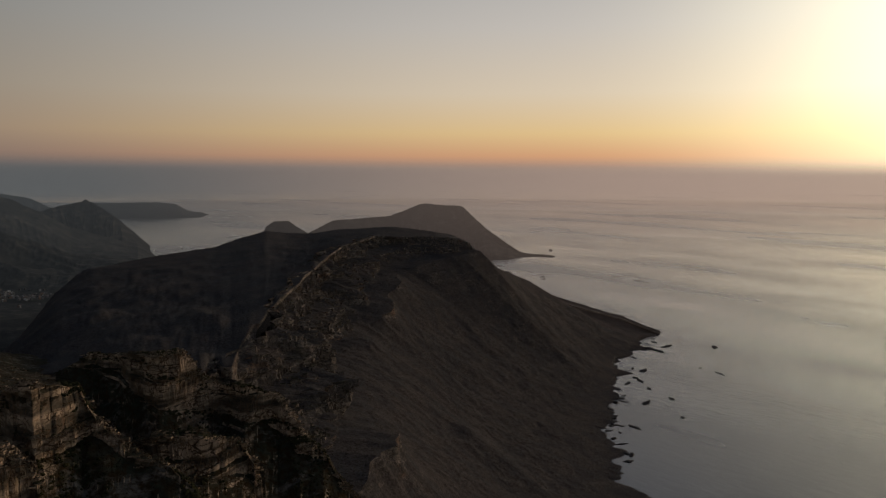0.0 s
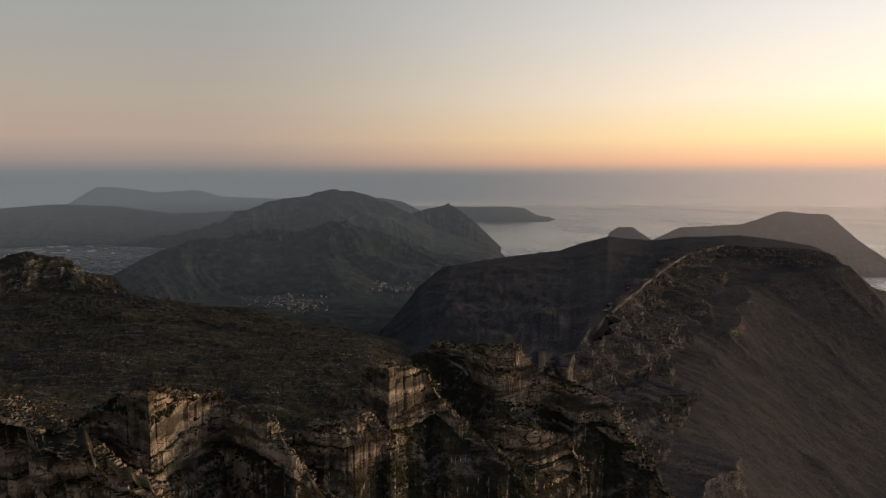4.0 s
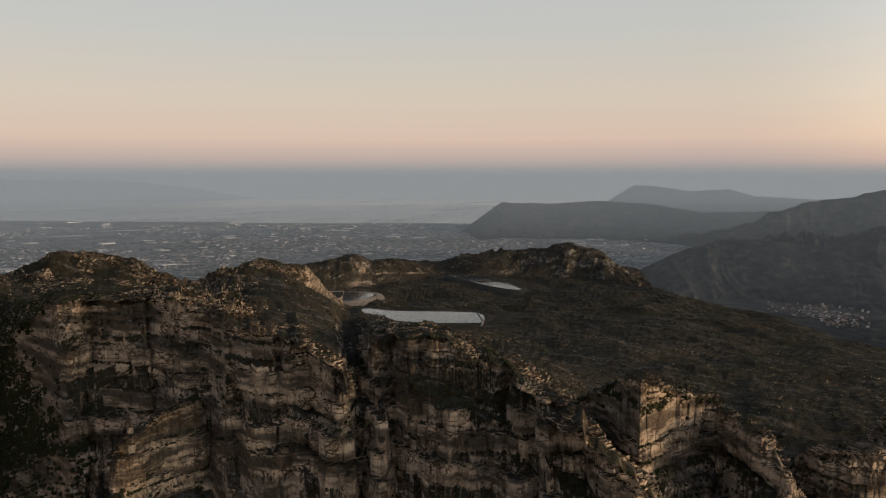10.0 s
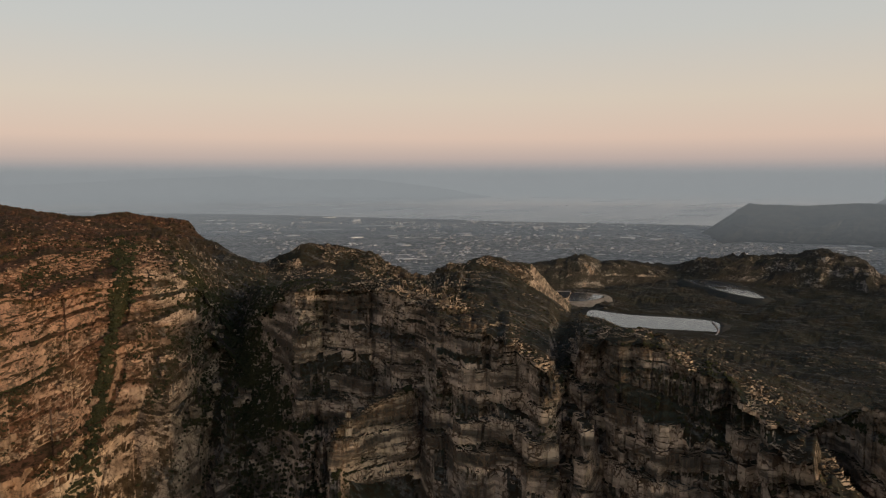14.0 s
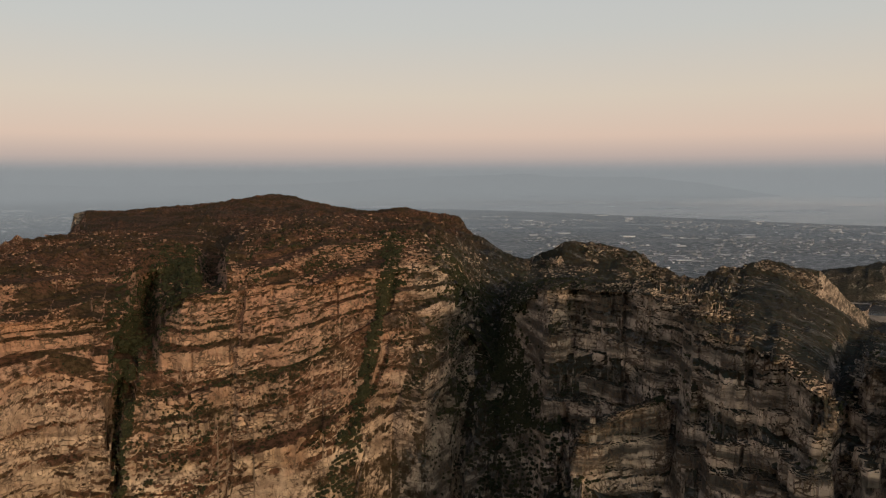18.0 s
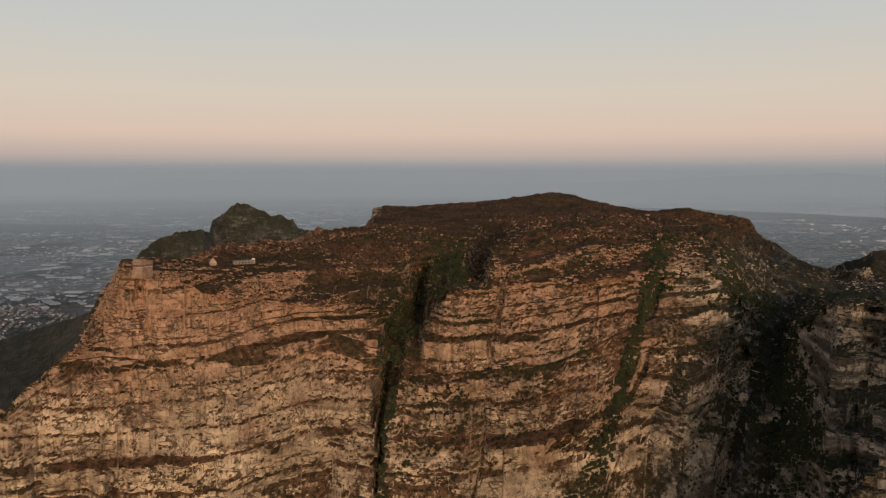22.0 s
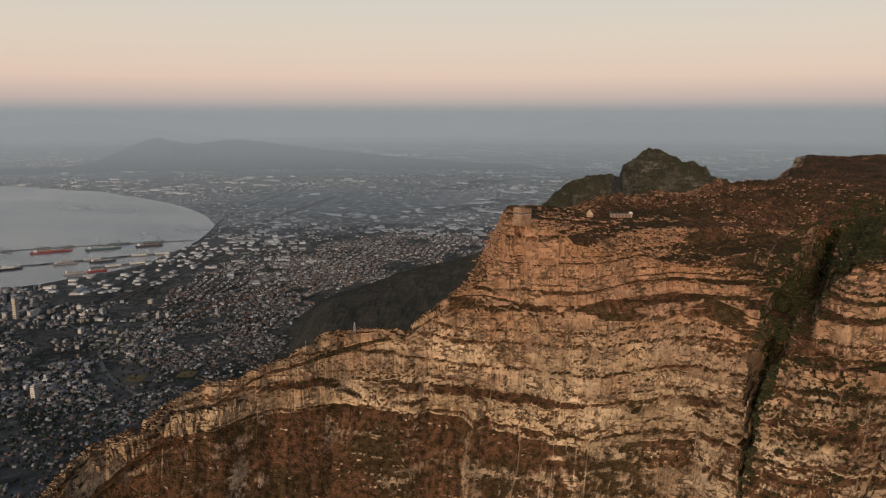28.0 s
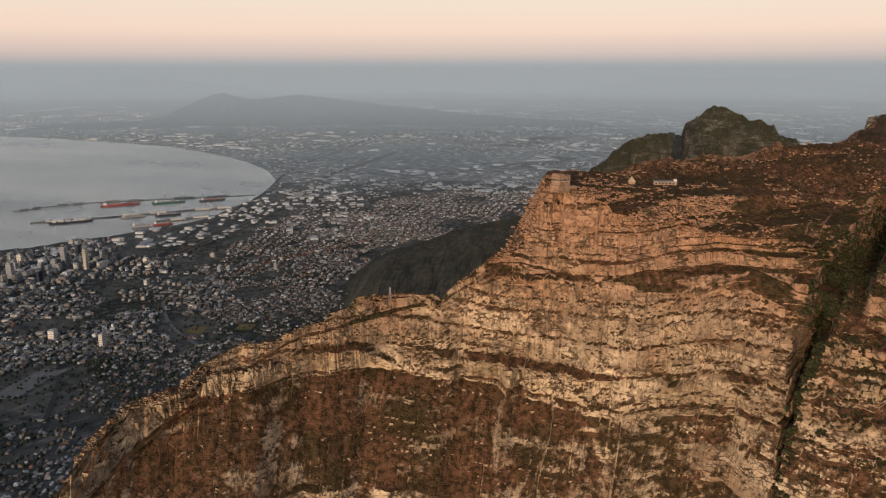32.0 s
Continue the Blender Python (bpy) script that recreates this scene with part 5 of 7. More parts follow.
# ---- the buttresses south of the table ----
def buttress(crest, label, material, seed, db=0.06, face=3000, lean=0.16, slope=(210, 175)):
    """A spur with a jointed cliff over a scrub slope. crest: bearing, distance, height of the top, height of the cliff under it."""
    k = np.array(crest, float)
    b = np.arange(k[0, 0], k[-1, 0], db)
    r0, z0, h = (np.interp(b, k[:, 0], k[:, n]) for n in (1, 2, 3))
    foot = (r0 - lean * h - 3, z0 - h)
    shelf = (foot[0] - 5, foot[1] - 4)
    base = (shelf[0] - slope[0], shelf[1] - slope[1])
    lines = [base, shelf, foot, (r0, z0), (r0 + 16, z0 - 3), (r0 + 55, z0 - 28), (r0 + 170, z0 - 150)]
    rs, zs, cs = [], [], []
    for (ra, za), (rb, zb), n, c in zip(lines, lines[1:], (60, 4, 84, 10, 12, 8), (0.45, 0.3, 1.0, 0.3, 0.1, 0.0)):
        u = np.linspace(0, 1, n, endpoint=False)[:, None]
        rs.append(ra + (rb - ra) * u), zs.append(za + (zb - za) * u), cs.append(c * (np.clip(h / 14, 0.35, 1) if c == 1.0 else 1) + 0 * u * b)
    r, z, c = np.concatenate(rs), np.concatenate(zs), np.concatenate(cs)
    bb = np.broadcast_to(b, r.shape)
    s = np.radians(bb) * 520
    r = r + c * (5 * ridged(s / 45, z / 160, 3, seed) + 4 * fbm(s / 18, z / 40, 3, seed + 1))
    gully = ridged(s / 34 + 0.4 * value(s / 60, z / 70, seed + 8), z / 240, 3, seed + 9)
    r = r - np.where((c > 0.4) & (c < 0.5), 13, 0) * gully * np.clip((z0 - h - z) / 40, 0, 1)
    q = z - 300 + 5 * fbm(s / 120, z / 200, 3, seed + 2) + 6 * (lattice(np.floor(s / 24 + value(s / 60, z / 90, seed + 3)).astype(np.int64), 0, 0, seed) - 0.5)
    w = np.clip(0.5 + 1.5 * fbm(s / 45, q / 20, 3, seed + 4), 0, 1)
    shaft = np.floor(s / 6.5 + 1.0 * value(s / 26, z / 70, seed + 5)).astype(np.int64)
    storey = np.floor(z / 20 + 2 * lattice(shaft, 0 * shaft, 0, seed + 6)).astype(np.int64)
    edge = np.abs(s / 6.5 + 1.0 * value(s / 26, z / 70, seed + 5) - shaft - 0.5) * 2
    r = r + (c > 0.5) * c * (3.0 * (lattice(shaft, storey, 0, seed + 7) - 0.5) + 1.6 * edge ** 3) + 0.8 * c * bedding(q, s, 0 * z + 0.35, w, 1.3)
    x, y = polar(bb, r)
    top = (c < 0.35) * np.clip((r - r0) / 12, 0, 1)
    z = z + top * (3 * fbm(x / 30, y / 30, 3, seed) + 2.5 * np.clip(value(x / 7, y / 7, seed + 1), 0, 1))
    z = z + np.clip(1 - np.abs(z - z0) / 10, 0, 1) * (1.6 * value(s / 5, s * 0, seed + 2) + 2.0 * value(s / 14, s * 0, seed + 3))
    ob = tagged(grid_mesh("rock_buttress", x, y, z, material), label, "mountain", "buttresses below the table", "structure")
    face_blocks(ob, bb[20:148], r[20:148], z[20:148], q[20:148], c[20:148], z0, face, seed + 20, 0)
    bushes(ob, bb, r, x, y, z, face, seed + 30)
    outcrops(ob, bb[146:170], r[146:170], x[146:170], y[146:170], z[146:170], face // 4, seed + 40)
    return ob


buttress([(130.3, 597, 923, 5), (131.1, 601, 958, 30), (131.8, 604, 965, 50), (132.4, 608, 966, 55), (134.0, 618, 973, 70), (136.0, 631, 979, 75), (136.8, 638, 979, 75), (137.3, 645, 965, 60), (137.6, 657, 909, 20)],
         "pale jointed rock spur ending in a pinnacle below the cliff", CLIFF, 210, face=10000)
buttress([(163.4, 528, 960, 10), (164.4, 525, 978, 20), (166.0, 520, 997, 35), (167.1, 516, 1006, 42), (168.3, 512, 1013, 48), (169.4, 505, 1022, 52), (170.5, 484, 1030, 53), (171.6, 470, 1033, 57), (172.6, 482, 1029, 56), (174.4, 508, 1016, 45), (176.6, 534, 1010, 40), (177.5, 540, 1002, 39), (178.8, 512, 1001, 24), (180.5, 488, 1003, 28), (181.7, 479, 991, 20), (182.8, 470, 979, 11), (184.1, 463, 966, 7), (185.5, 456, 951, 4), (187.5, 445, 918, 3)],
         "blocky sandstone buttress with a sunlit western face", CLIFF, 260, face=24000)
buttress([(181.6, 520, 940, 5), (182.4, 517, 965, 14), (183.6, 512, 984, 27), (185.2, 501, 994, 34), (187.8, 505, 994, 37), (189.0, 514, 988, 37), (190.0, 519, 978, 31), (190.9, 520, 960, 21), (191.5, 514, 930, 9), (192.4, 505, 895, 5)],
         "low dark jointed buttress in front of a higher crag", CLIFF, 310, face=12000)
buttress([(187.0, 600, 952, 6), (187.8, 592, 974, 23), (188.6, 585, 992, 38), (189.2, 569, 1014, 49), (190.7, 544, 1023, 51), (192.5, 562, 1018, 48), (193.8, 576, 1009, 40), (194.3, 574, 995, 22), (195.2, 570, 980, 9), (197.5, 556, 961, 6), (200.1, 539, 951, 6), (201.9, 529, 936, 4), (203.6, 520, 915, 4)],
         "square sandstone crag with a pale sunlit face above scrub", CLIFF, 360, face=18000)
buttress([(194.0, 640, 901, 4), (195.0, 633, 924, 14), (196.8, 621, 943, 25), (199.2, 598, 958, 31), (202.5, 605, 952, 32), (205.3, 625, 935, 26), (206.3, 623, 917, 17), (206.8, 622, 878, 7), (207.5, 620, 834, 5)],
         "dim lower buttress of jointed grey rock", CLIFF, 410, face=10000)
buttress([(192.5, 810, 968, 4), (194.9, 787, 988, 9), (196.6, 770, 990, 18), (198.1, 736, 992, 37), (199.3, 709, 997, 48), (200.7, 718, 996, 51), (201.7, 735, 986, 45), (202.3, 738, 966, 29), (203.7, 745, 958, 27), (205.6, 720, 958, 29), (208.1, 735, 945, 32), (209.1, 722, 931, 25), (210.0, 710, 911, 16), (211.7, 698, 895, 9), (213.6, 684, 862, 6), (215.5, 670, 830, 5)],
         "grey craggy buttress stepping down towards the coast", CLIFF, 460, face=18000)
buttress([(93.4, 2760, 985, 10), (93.7, 2700, 1046, 45), (94.4, 2672, 1055, 50), (95.2, 2690, 1053, 46), (96.2, 2680, 1051, 40), (97.3, 2705, 1050, 30), (98.6, 2720, 1054, 12)],
         "grey cliff along the far edge of the table top", GREY_CLIFF, 510, db=0.02, face=2500, slope=(90, 50))

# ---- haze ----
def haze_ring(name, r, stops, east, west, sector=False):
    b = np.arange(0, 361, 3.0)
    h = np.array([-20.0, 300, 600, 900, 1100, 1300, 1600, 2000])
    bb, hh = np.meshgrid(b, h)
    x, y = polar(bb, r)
    return tagged(grid_mesh(name, x, y, hh, haze_material(name, east, west, stops, r * 0.005, sector), True), "glowing see-through shell painted as thin grey evening haze", "haze", kind="structure")


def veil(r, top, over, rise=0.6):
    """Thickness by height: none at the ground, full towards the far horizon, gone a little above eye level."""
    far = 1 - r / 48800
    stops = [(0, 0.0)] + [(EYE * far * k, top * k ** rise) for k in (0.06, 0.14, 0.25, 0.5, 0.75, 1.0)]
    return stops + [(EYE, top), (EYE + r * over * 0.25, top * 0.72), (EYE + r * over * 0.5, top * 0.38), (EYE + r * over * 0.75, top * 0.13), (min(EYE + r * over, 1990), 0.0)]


# glow colours painted for the haze: grey eastwards, bright and warm towards the sun
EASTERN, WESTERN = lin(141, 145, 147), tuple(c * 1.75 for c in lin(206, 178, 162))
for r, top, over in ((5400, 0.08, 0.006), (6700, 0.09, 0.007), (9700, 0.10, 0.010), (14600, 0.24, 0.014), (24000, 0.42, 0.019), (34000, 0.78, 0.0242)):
    haze_ring("glowing_haze_shell", r, veil(r, top, over, 1.5 if r < 5000 else 0.6), EASTERN, WESTERN)
haze_ring("glowing_haze_shell", 15500, veil(15500, 0.46, 0.016), EASTERN, WESTERN, True)
haze_ring("glowing_haze_shell", 7600, veil(7600, 0.28, 0.008), EASTERN, WESTERN, True)


# ---- making parts ----
def bm_object(name, bm, material, parent=None, label="", smooth=False):
    me = bpy.data.meshes.new(name)
    bm.normal_update()
    bm.to_mesh(me)
    bm.free()
    me.materials.append(material)
    if smooth:
        me.polygons.foreach_set("use_smooth", np.full(len(me.polygons), True))
    ob = new(name, me)
    if parent:
        ob.parent = parent
    if label:
        ob["label"] = label
    return ob


def part(name, bm, material, parent, label=""):
    return bm_object(name, bm, material, parent, label)


def box(w, d, h, at=(0, 0, 0), turn=0.0, taper=1.0, bevel=0.0):
    """A block standing on at, in metres; turn in degrees."""
    bm = bmesh.new()
    bmesh.ops.create_cube(bm, size=1.0)
    for v in bm.verts:
        k = taper if v.co.z > 0 else 1.0
        v.co = Vector((v.co.x * w * k, v.co.y * d * k, (v.co.z + 0.5) * h))
    if bevel:
        bmesh.ops.bevel(bm, geom=bm.edges[:], offset=bevel, segments=1, affect="EDGES")
    bm.transform(Matrix.Scale(S, 4) @ pose(*at, 0, 0, turn))
    return bm


def drum(radius, h, at=(0, 0, 0), sides=16, top=1.0):
    bm = bmesh.new()
    bmesh.ops.create_cone(bm, cap_ends=True, segments=sides, radius1=radius, radius2=radius * top, depth=h)
    bm.transform(Matrix.Scale(S, 4) @ pose(at[0], at[1], at[2] + h / 2))
    return bm


def bar(a, b, radius):
    """A thin round bar from a to b, in metres."""
    a, b = Vector(a), Vector(b)
    bm = bmesh.new()
    bmesh.ops.create_cone(bm, cap_ends=True, segments=6, radius1=radius, radius2=radius, depth=(b - a).length)
    turn = (b - a).to_track_quat("Z", "Y").to_matrix().to_4x4()
    bm.transform(Matrix.Scale(S, 4) @ Matrix.Translation((a + b) / 2) @ turn)
    return bm


def stand(name, x, y, z, turn=0.0):
    ob = new(name)
    ob.matrix_world = pose(x * S, y * S, z * S, 0, 0, turn)
    return ob


STONE = plain("warm_masonry", (0.29, 0.185, 0.125), 0.85, vary=0.35)
PALE_WALL = plain("pale_plaster", (0.58, 0.54, 0.48), 0.8)
GREY_WALL = plain("grey_concrete", (0.30, 0.30, 0.30), 0.8)
TAN_WALL = plain("tan_concrete", (0.42, 0.37, 0.31), 0.8)
DARK_GLASS = plain("dark_glazing", (0.035, 0.042, 0.05), 0.15, vary=0.1)
ROOF_GREY = plain("grey_roofing", (0.16, 0.155, 0.15), 0.8)
THATCH = plain("weathered_thatch", (0.40, 0.30, 0.20), 0.95)
STEEL = plain("galvanised_steel", (0.32, 0.33, 0.34), 0.45, 0.6)
RED_HULL = plain("red_hull_paint", (0.25, 0.035, 0.03), 0.5)
GREEN_HULL = plain("green_hull_paint", (0.03, 0.11, 0.09), 0.5)
BLACK_HULL = plain("black_hull_paint", (0.03, 0.032, 0.04), 0.5)
WHITE_PAINT = plain("white_ship_paint", (0.62, 0.62, 0.60), 0.5)
RUST = plain("rusty_steel", (0.22, 0.10, 0.06), 0.8)
QUAY = plain("quay_concrete", (0.17, 0.165, 0.155), 0.85, metres=30)
ASPHALT = plain("asphalt", (0.055, 0.055, 0.055), 0.9, metres=20)
PALE_ROAD = plain("worn_concrete_road", (0.16, 0.155, 0.145), 0.9, metres=20)
EARTH = plain("red_brown_earth", (0.16, 0.085, 0.05), 0.95, metres=40)
DRY_GRASS = plain("dry_grass", (0.17, 0.13, 0.06), 0.95, metres=30)
WET_ROCK = plain("wet_dark_rock", (0.05, 0.045, 0.042), 0.6, vary=0.5)


# ---- lakes ----
def lake_material():
    m, add, link, b, geo = surface("still_lake_water")
    b.inputs["Base Color"].default_value = (0.035, 0.04, 0.045, 1)
    b.inputs["IOR"].default_value = 1.33
    b.inputs["Specular IOR Level"].default_value = 0.4
    b.inputs["Roughness"].default_value = 0.10
    n = noise_node(add, link, geo, 9, 3)
    relief(add, link, b, n, 0.25, 0.8)
    return m


LAKE = lake_material()


def lake(name, outline, z, label, bank=None, material=LAKE):
    """A sheet of water inside a smoothed outline of bearings and distances."""
    pts = [polar(b, r) for b, r in outline]
    n = len(pts)
    ring = []
    for k in range(n):
        p0, p1, p2, p3 = (np.array(pts[(k + d) % n], float) for d in (-1, 0, 1, 2))
        for t in np.linspace(0, 1, 6, endpoint=False):
            ring.append(0.5 * (2 * p1 + (p2 - p0) * t + (2 * p0 - 5 * p1 + 4 * p2 - p3) * t * t + (3 * p1 - p0 - 3 * p2 + p3) * t ** 3))
    bm = bmesh.new()
    bm.faces.new([bm.verts.new((p[0] * S, p[1] * S, z * S)) for p in ring])
    ob = bm_object(name, bm, material)
    if bank:
        # the bank: a low lip of ground that falls away from the water
        q = np.array(ring)
        d = np.roll(q, -1, 0) - np.roll(q, 1, 0)
        out = np.stack([d[:, 1], -d[:, 0]], -1) / np.linalg.norm(d, axis=1)[:, None]
        out = out * np.sign(np.sum(out * (q - q.mean(0)), 1).mean())
        n_ = len(q)
        wob = 1 + 0.5 * value(np.arange(n_) / 2.0, np.zeros(n_), 12)[:, None]
        rows = [q - out * 2, q + out * 4 * wob, q + out * 16 * wob, q + out * 60]
        up = (-0.8, 0.5, 1.0, -16)
        xs = np.stack([np.append(p[:, 0], p[0, 0]) for p in rows])
        ys = np.stack([np.append(p[:, 1], p[0, 1]) for p in rows])
        zs = np.stack([np.full(n_ + 1, z + k) for k in up])
        tagged(grid_mesh("lake_shore", xs, ys, zs, bank, True), "low shore round a mountain reservoir", "ground", kind="structure")
    return tagged(ob, label, "lake", kind="structure")


lake("lake_water", [(150.4, 2400), (152.9, 2350), (157.0, 2330), (159.3, 2300), (159.6, 2180), (159.0, 2090), (157.3, 2075), (154.2, 2105), (152.0, 2130), (150.4, 2200)], 751.5, "still grey mountain reservoir reflecting the evening sky", HEATH_SLOPE)
lake("upper_lake_water", [(147.8, 2760), (149.6, 2760), (151.3, 2700), (150.4, 2600), (149.2, 2560), (148.0, 2600)], 752.5, "pale upper reservoir with a sandy rim", SAND)
lake("far_lake_water", [(157.2, 3230), (158.6, 3220), (160.2, 3140), (162.4, 2840), (161.4, 2830), (159.8, 2930), (158.0, 3100)], 752.5, "narrow reservoir lying below rocky hills", HEATH_SLOPE)
for b, r, wide, deep_ in ((130.4, 16900, 900, 130), (134.6, 18200, 1500, 150), (139.0, 18400, 1300, 110), (144.5, 18800, 900, 110), (147.5, 15500, 500, 90), (137.0, 14500, 420, 90)):
    k = math.degrees(wide / 2 / r)
    lake("pond_water", [(b - k, r), (b - k * 0.4, r + deep_), (b + k * 0.5, r + deep_ * 1.6), (b + k, r + deep_), (b + k * 0.3, r - deep_ * 0.2), (b - k * 0.5, r - deep_ * 0.6)], 22, "shallow bright pan on the coastal plain")


def dam():
    top = stand("dam", 0, 0, 0)
    pts = [(52, -2290), (20, -2235), (-8, -2180), (-26, -2120), (-30, -2060)]
    for (x0, y0), (x1, y1) in zip(pts, pts[1:]):
        cx, cy = (x0 + x1) / 2, (y0 + y1) / 2
        turn = math.degrees(math.atan2(y1 - y0, x1 - x0))
        part("wall_block", box(math.hypot(x1 - x0, y1 - y0) + 2, 6, 26, (cx, cy, 727), turn, 0.92), STONE, top)
        part("parapet", box(math.hypot(x1 - x0, y1 - y0) + 2, 2, 1.4, (cx, cy, 753), turn), PALE_WALL, top)
    return tagged(top, "curved pale stone dam wall at the end of a reservoir", "dam")


dam()


# ---- on the table top ----
def cable_station(x, y, z):
    top = stand("cable_station", x, y, z, -28)
    part("base_wall", box(16, 12, 7, (0, 0, -4), bevel=0.3), STONE, top)
    part("main_wall", box(15, 11.4, 8.5, (1, 0, 3), bevel=0.3), STONE, top)
    part("tower_wall", box(7, 10, 2.6, (-3, 0, 11.5), bevel=0.3), STONE, top)
    part("parapet", box(15.6, 12, 0.9, (1, 0, 11.5)), STONE, top)
    part("docking_opening", box(6, 1.2, 4.5, (-3, 5.6, 5)), DARK_GLASS, top, "dark cable car docking mouth")
    for k in range(4):
        w = part("window", box(1.8, 0.6, 1.8, (-4.4 + 3.4 * k, -5.6, 7)), DARK_GLASS, top)
        part("sill", box(2.2, 0.9, 0.3, (-4.4 + 3.4 * k, -5.7, 6.7)), PALE_WALL, w)
    for k in range(3):
        w = part("window", box(0.6, 1.8, 1.8, (-6.6, -3.6 + 3.6 * k, 7)), DARK_GLASS, top)
        part("sill", box(0.9, 2.2, 0.3, (-6.7, -3.6 + 3.6 * k, 6.7)), PALE_WALL, w)
    part("terrace", box(9, 12, 3, (13.5, 0, -2), bevel=0.2), STONE, top)
    return tagged(top, "square warm stone cable station on the cliff edge", "building")


def hut(x, y, z):
    top = stand("pyramid_roof_hut", x, y, z, 20)
    part("wall", box(6, 6, 2.8), STONE, top)
    part("roof", box(7, 7, 5, (0, 0, 2.8), 0, 0.05), THATCH, top, "steep pale thatched roof")
    part("door", box(1.2, 0.3, 2.1, (0, -3.05, 0)), DARK_GLASS, top)
    return tagged(top, "small stone hut with a steep pyramid roof", "hut")


def cafe(x, y, z):
    top = stand("low_cafe_building", x, y, z, -70)
    part("wall", box(22, 7, 3.0), STONE, top)
    part("roof", box(23, 8, 1.0, (0, 0, 3.0), 0, 0.96), ROOF_GREY, top)
    part("gable", box(3, 7, 2.5, (10, 0, 3.0), 0, 0.7), PALE_WALL, top)
    for k in range(6):
        part("window", box(1.6, 0.3, 1.4, (-9 + 3.4 * k, -3.55, 0.9)), DARK_GLASS, top)
    return tagged(top, "long low stone building on the flat summit", "building")


cable_station(6, -2, 1067)
hut(52, -62, 1068.5)
cafe(66, -92, 1068)


def ridge_mast(x, y, z):
    top = stand("lattice_mast", x, y, z)
    for dx, dy in ((-1, -1), (1, -1), (1, 1), (-1, 1)):
        part("leg", bar((dx * 1.1, dy * 1.1, -3), (dx * 0.3, dy * 0.3, 9), 0.22), STEEL, top)
    for k in range(3):
        h = 1.5 + 2.5 * k
        part("brace", bar((-1, -1, h), (1, 1, h + 1.5), 0.12), STEEL, top)
        part("brace", bar((1, -1, h), (-1, 1, h + 1.5), 0.12), STEEL, top)
    part("crossarm", bar((-2.2, 0, 8), (2.2, 0, 8), 0.2), STEEL, top)
    return tagged(top, "small grey lattice mast standing on the ridge crest", "mast")


ridge_mast(-43, 167, 946)


def post(x, y, z):
    top = stand("survey_post", x, y, z)
    part("pole", bar((0, 0, -3), (0, 0, 5), 0.25), STEEL, top)
    part("cap", box(1.0, 1.0, 0.8, (0, 0, 5)), STEEL, top)
    return tagged(top, "short metal post on the ridge crest", "post")


post(-95, 195, 940)


# ---- rocks ----
def rock_mesh(seed, rough=0.35):
    rng = random.Random(seed)
    bm = bmesh.new()
    bmesh.ops.create_icosphere(bm, subdivisions=2, radius=1.0)
    off = Vector((rng.uniform(0, 50), rng.uniform(0, 50), rng.uniform(0, 50)))
    for v in bm.verts:
        v.co *= 1 + rough * noise.noise(v.co * 1.3 + off) + 0.5 * rough * noise.noise(v.co * 3.1 + off)
    return bm


def sea_rock(x, y, length, wide, high, turn, seed):
    bm = rock_mesh(seed, 0.5)
    bm.transform(pose(x * S, y * S, -high * 0.35 * S, 0, 0, turn) @ Matrix.Diagonal((length / 2 * S, wide / 2 * S, high * S, 1)))
    return tagged(bm_object("sea_rock", bm, WET_ROCK), "dark wet rock awash off the shore", "rock", "rocks off the shore")


ROCKS = ((-5427, -2811, 110, 40, 5), (-4823, -2421, 100, 24, 4), (-4853, -2567, 34, 18, 3), (-4168, -2313, 60, 30, 6), (-3943, -2104, 52, 26, 6), (-5197, -3031, 130, 50, 7), (-5039, -2991, 150, 50, 8),
         (-4540, -2749, 110, 40, 6), (-4010, -2358, 110, 36, 6), (-3652, -2169, 90, 30, 5), (-7122, -5923, 120, 40, 6), (-9414, -7848, 420, 60, 8), (-10006, -7910, 90, 40, 6), (-7000, -5800, 90, 40, 6), (-4330, -2620, 80, 30, 5), (-4240, -2500, 70, 26, 4))
for k, (x, y, a, b_, h) in enumerate(ROCKS):
    sea_rock(x, y, a, b_, h, 35 + 40 * math.sin(k * 2.3), k)


shore = random.Random(8)
for k in range(44):
    r = shore.uniform(2900, 5650)
    b_ = float(np.interp(r, [q[0] for q in SHORE], [q[1] for q in SHORE]))
    x, y = polar(b_ + math.degrees(shore.uniform(-15, 55) / r), r)
    sea_rock(float(x), float(y), shore.uniform(24, 80), shore.uniform(14, 34), shore.uniform(3, 8), shore.uniform(0, 180), 40 + k)


def pinnacle(x, y, z, wide, high, seed):
    """A free-standing stack of jointed blocks."""
    rng = random.Random(seed)
    top = stand("rock_pinnacle", x, y, z, rng.uniform(0, 60))
    h = 0
    while h < high:
        t = rng.uniform(5, 10)
        k = 1 - 0.55 * h / high
        part("block", box(wide * k * rng.uniform(0.85, 1.1), wide * k * rng.uniform(0.8, 1.05), t, (rng.uniform(-1, 1), rng.uniform(-1, 1), h), rng.uniform(-12, 12), 0.92, 0.8), BLOCK_ROCK, top)
        h += t - 0.1
    return tagged(top, "slender jointed sandstone pinnacle standing off the cliff", "rock")


pinnacle(-311, -557, 948, 8, 20, 2)


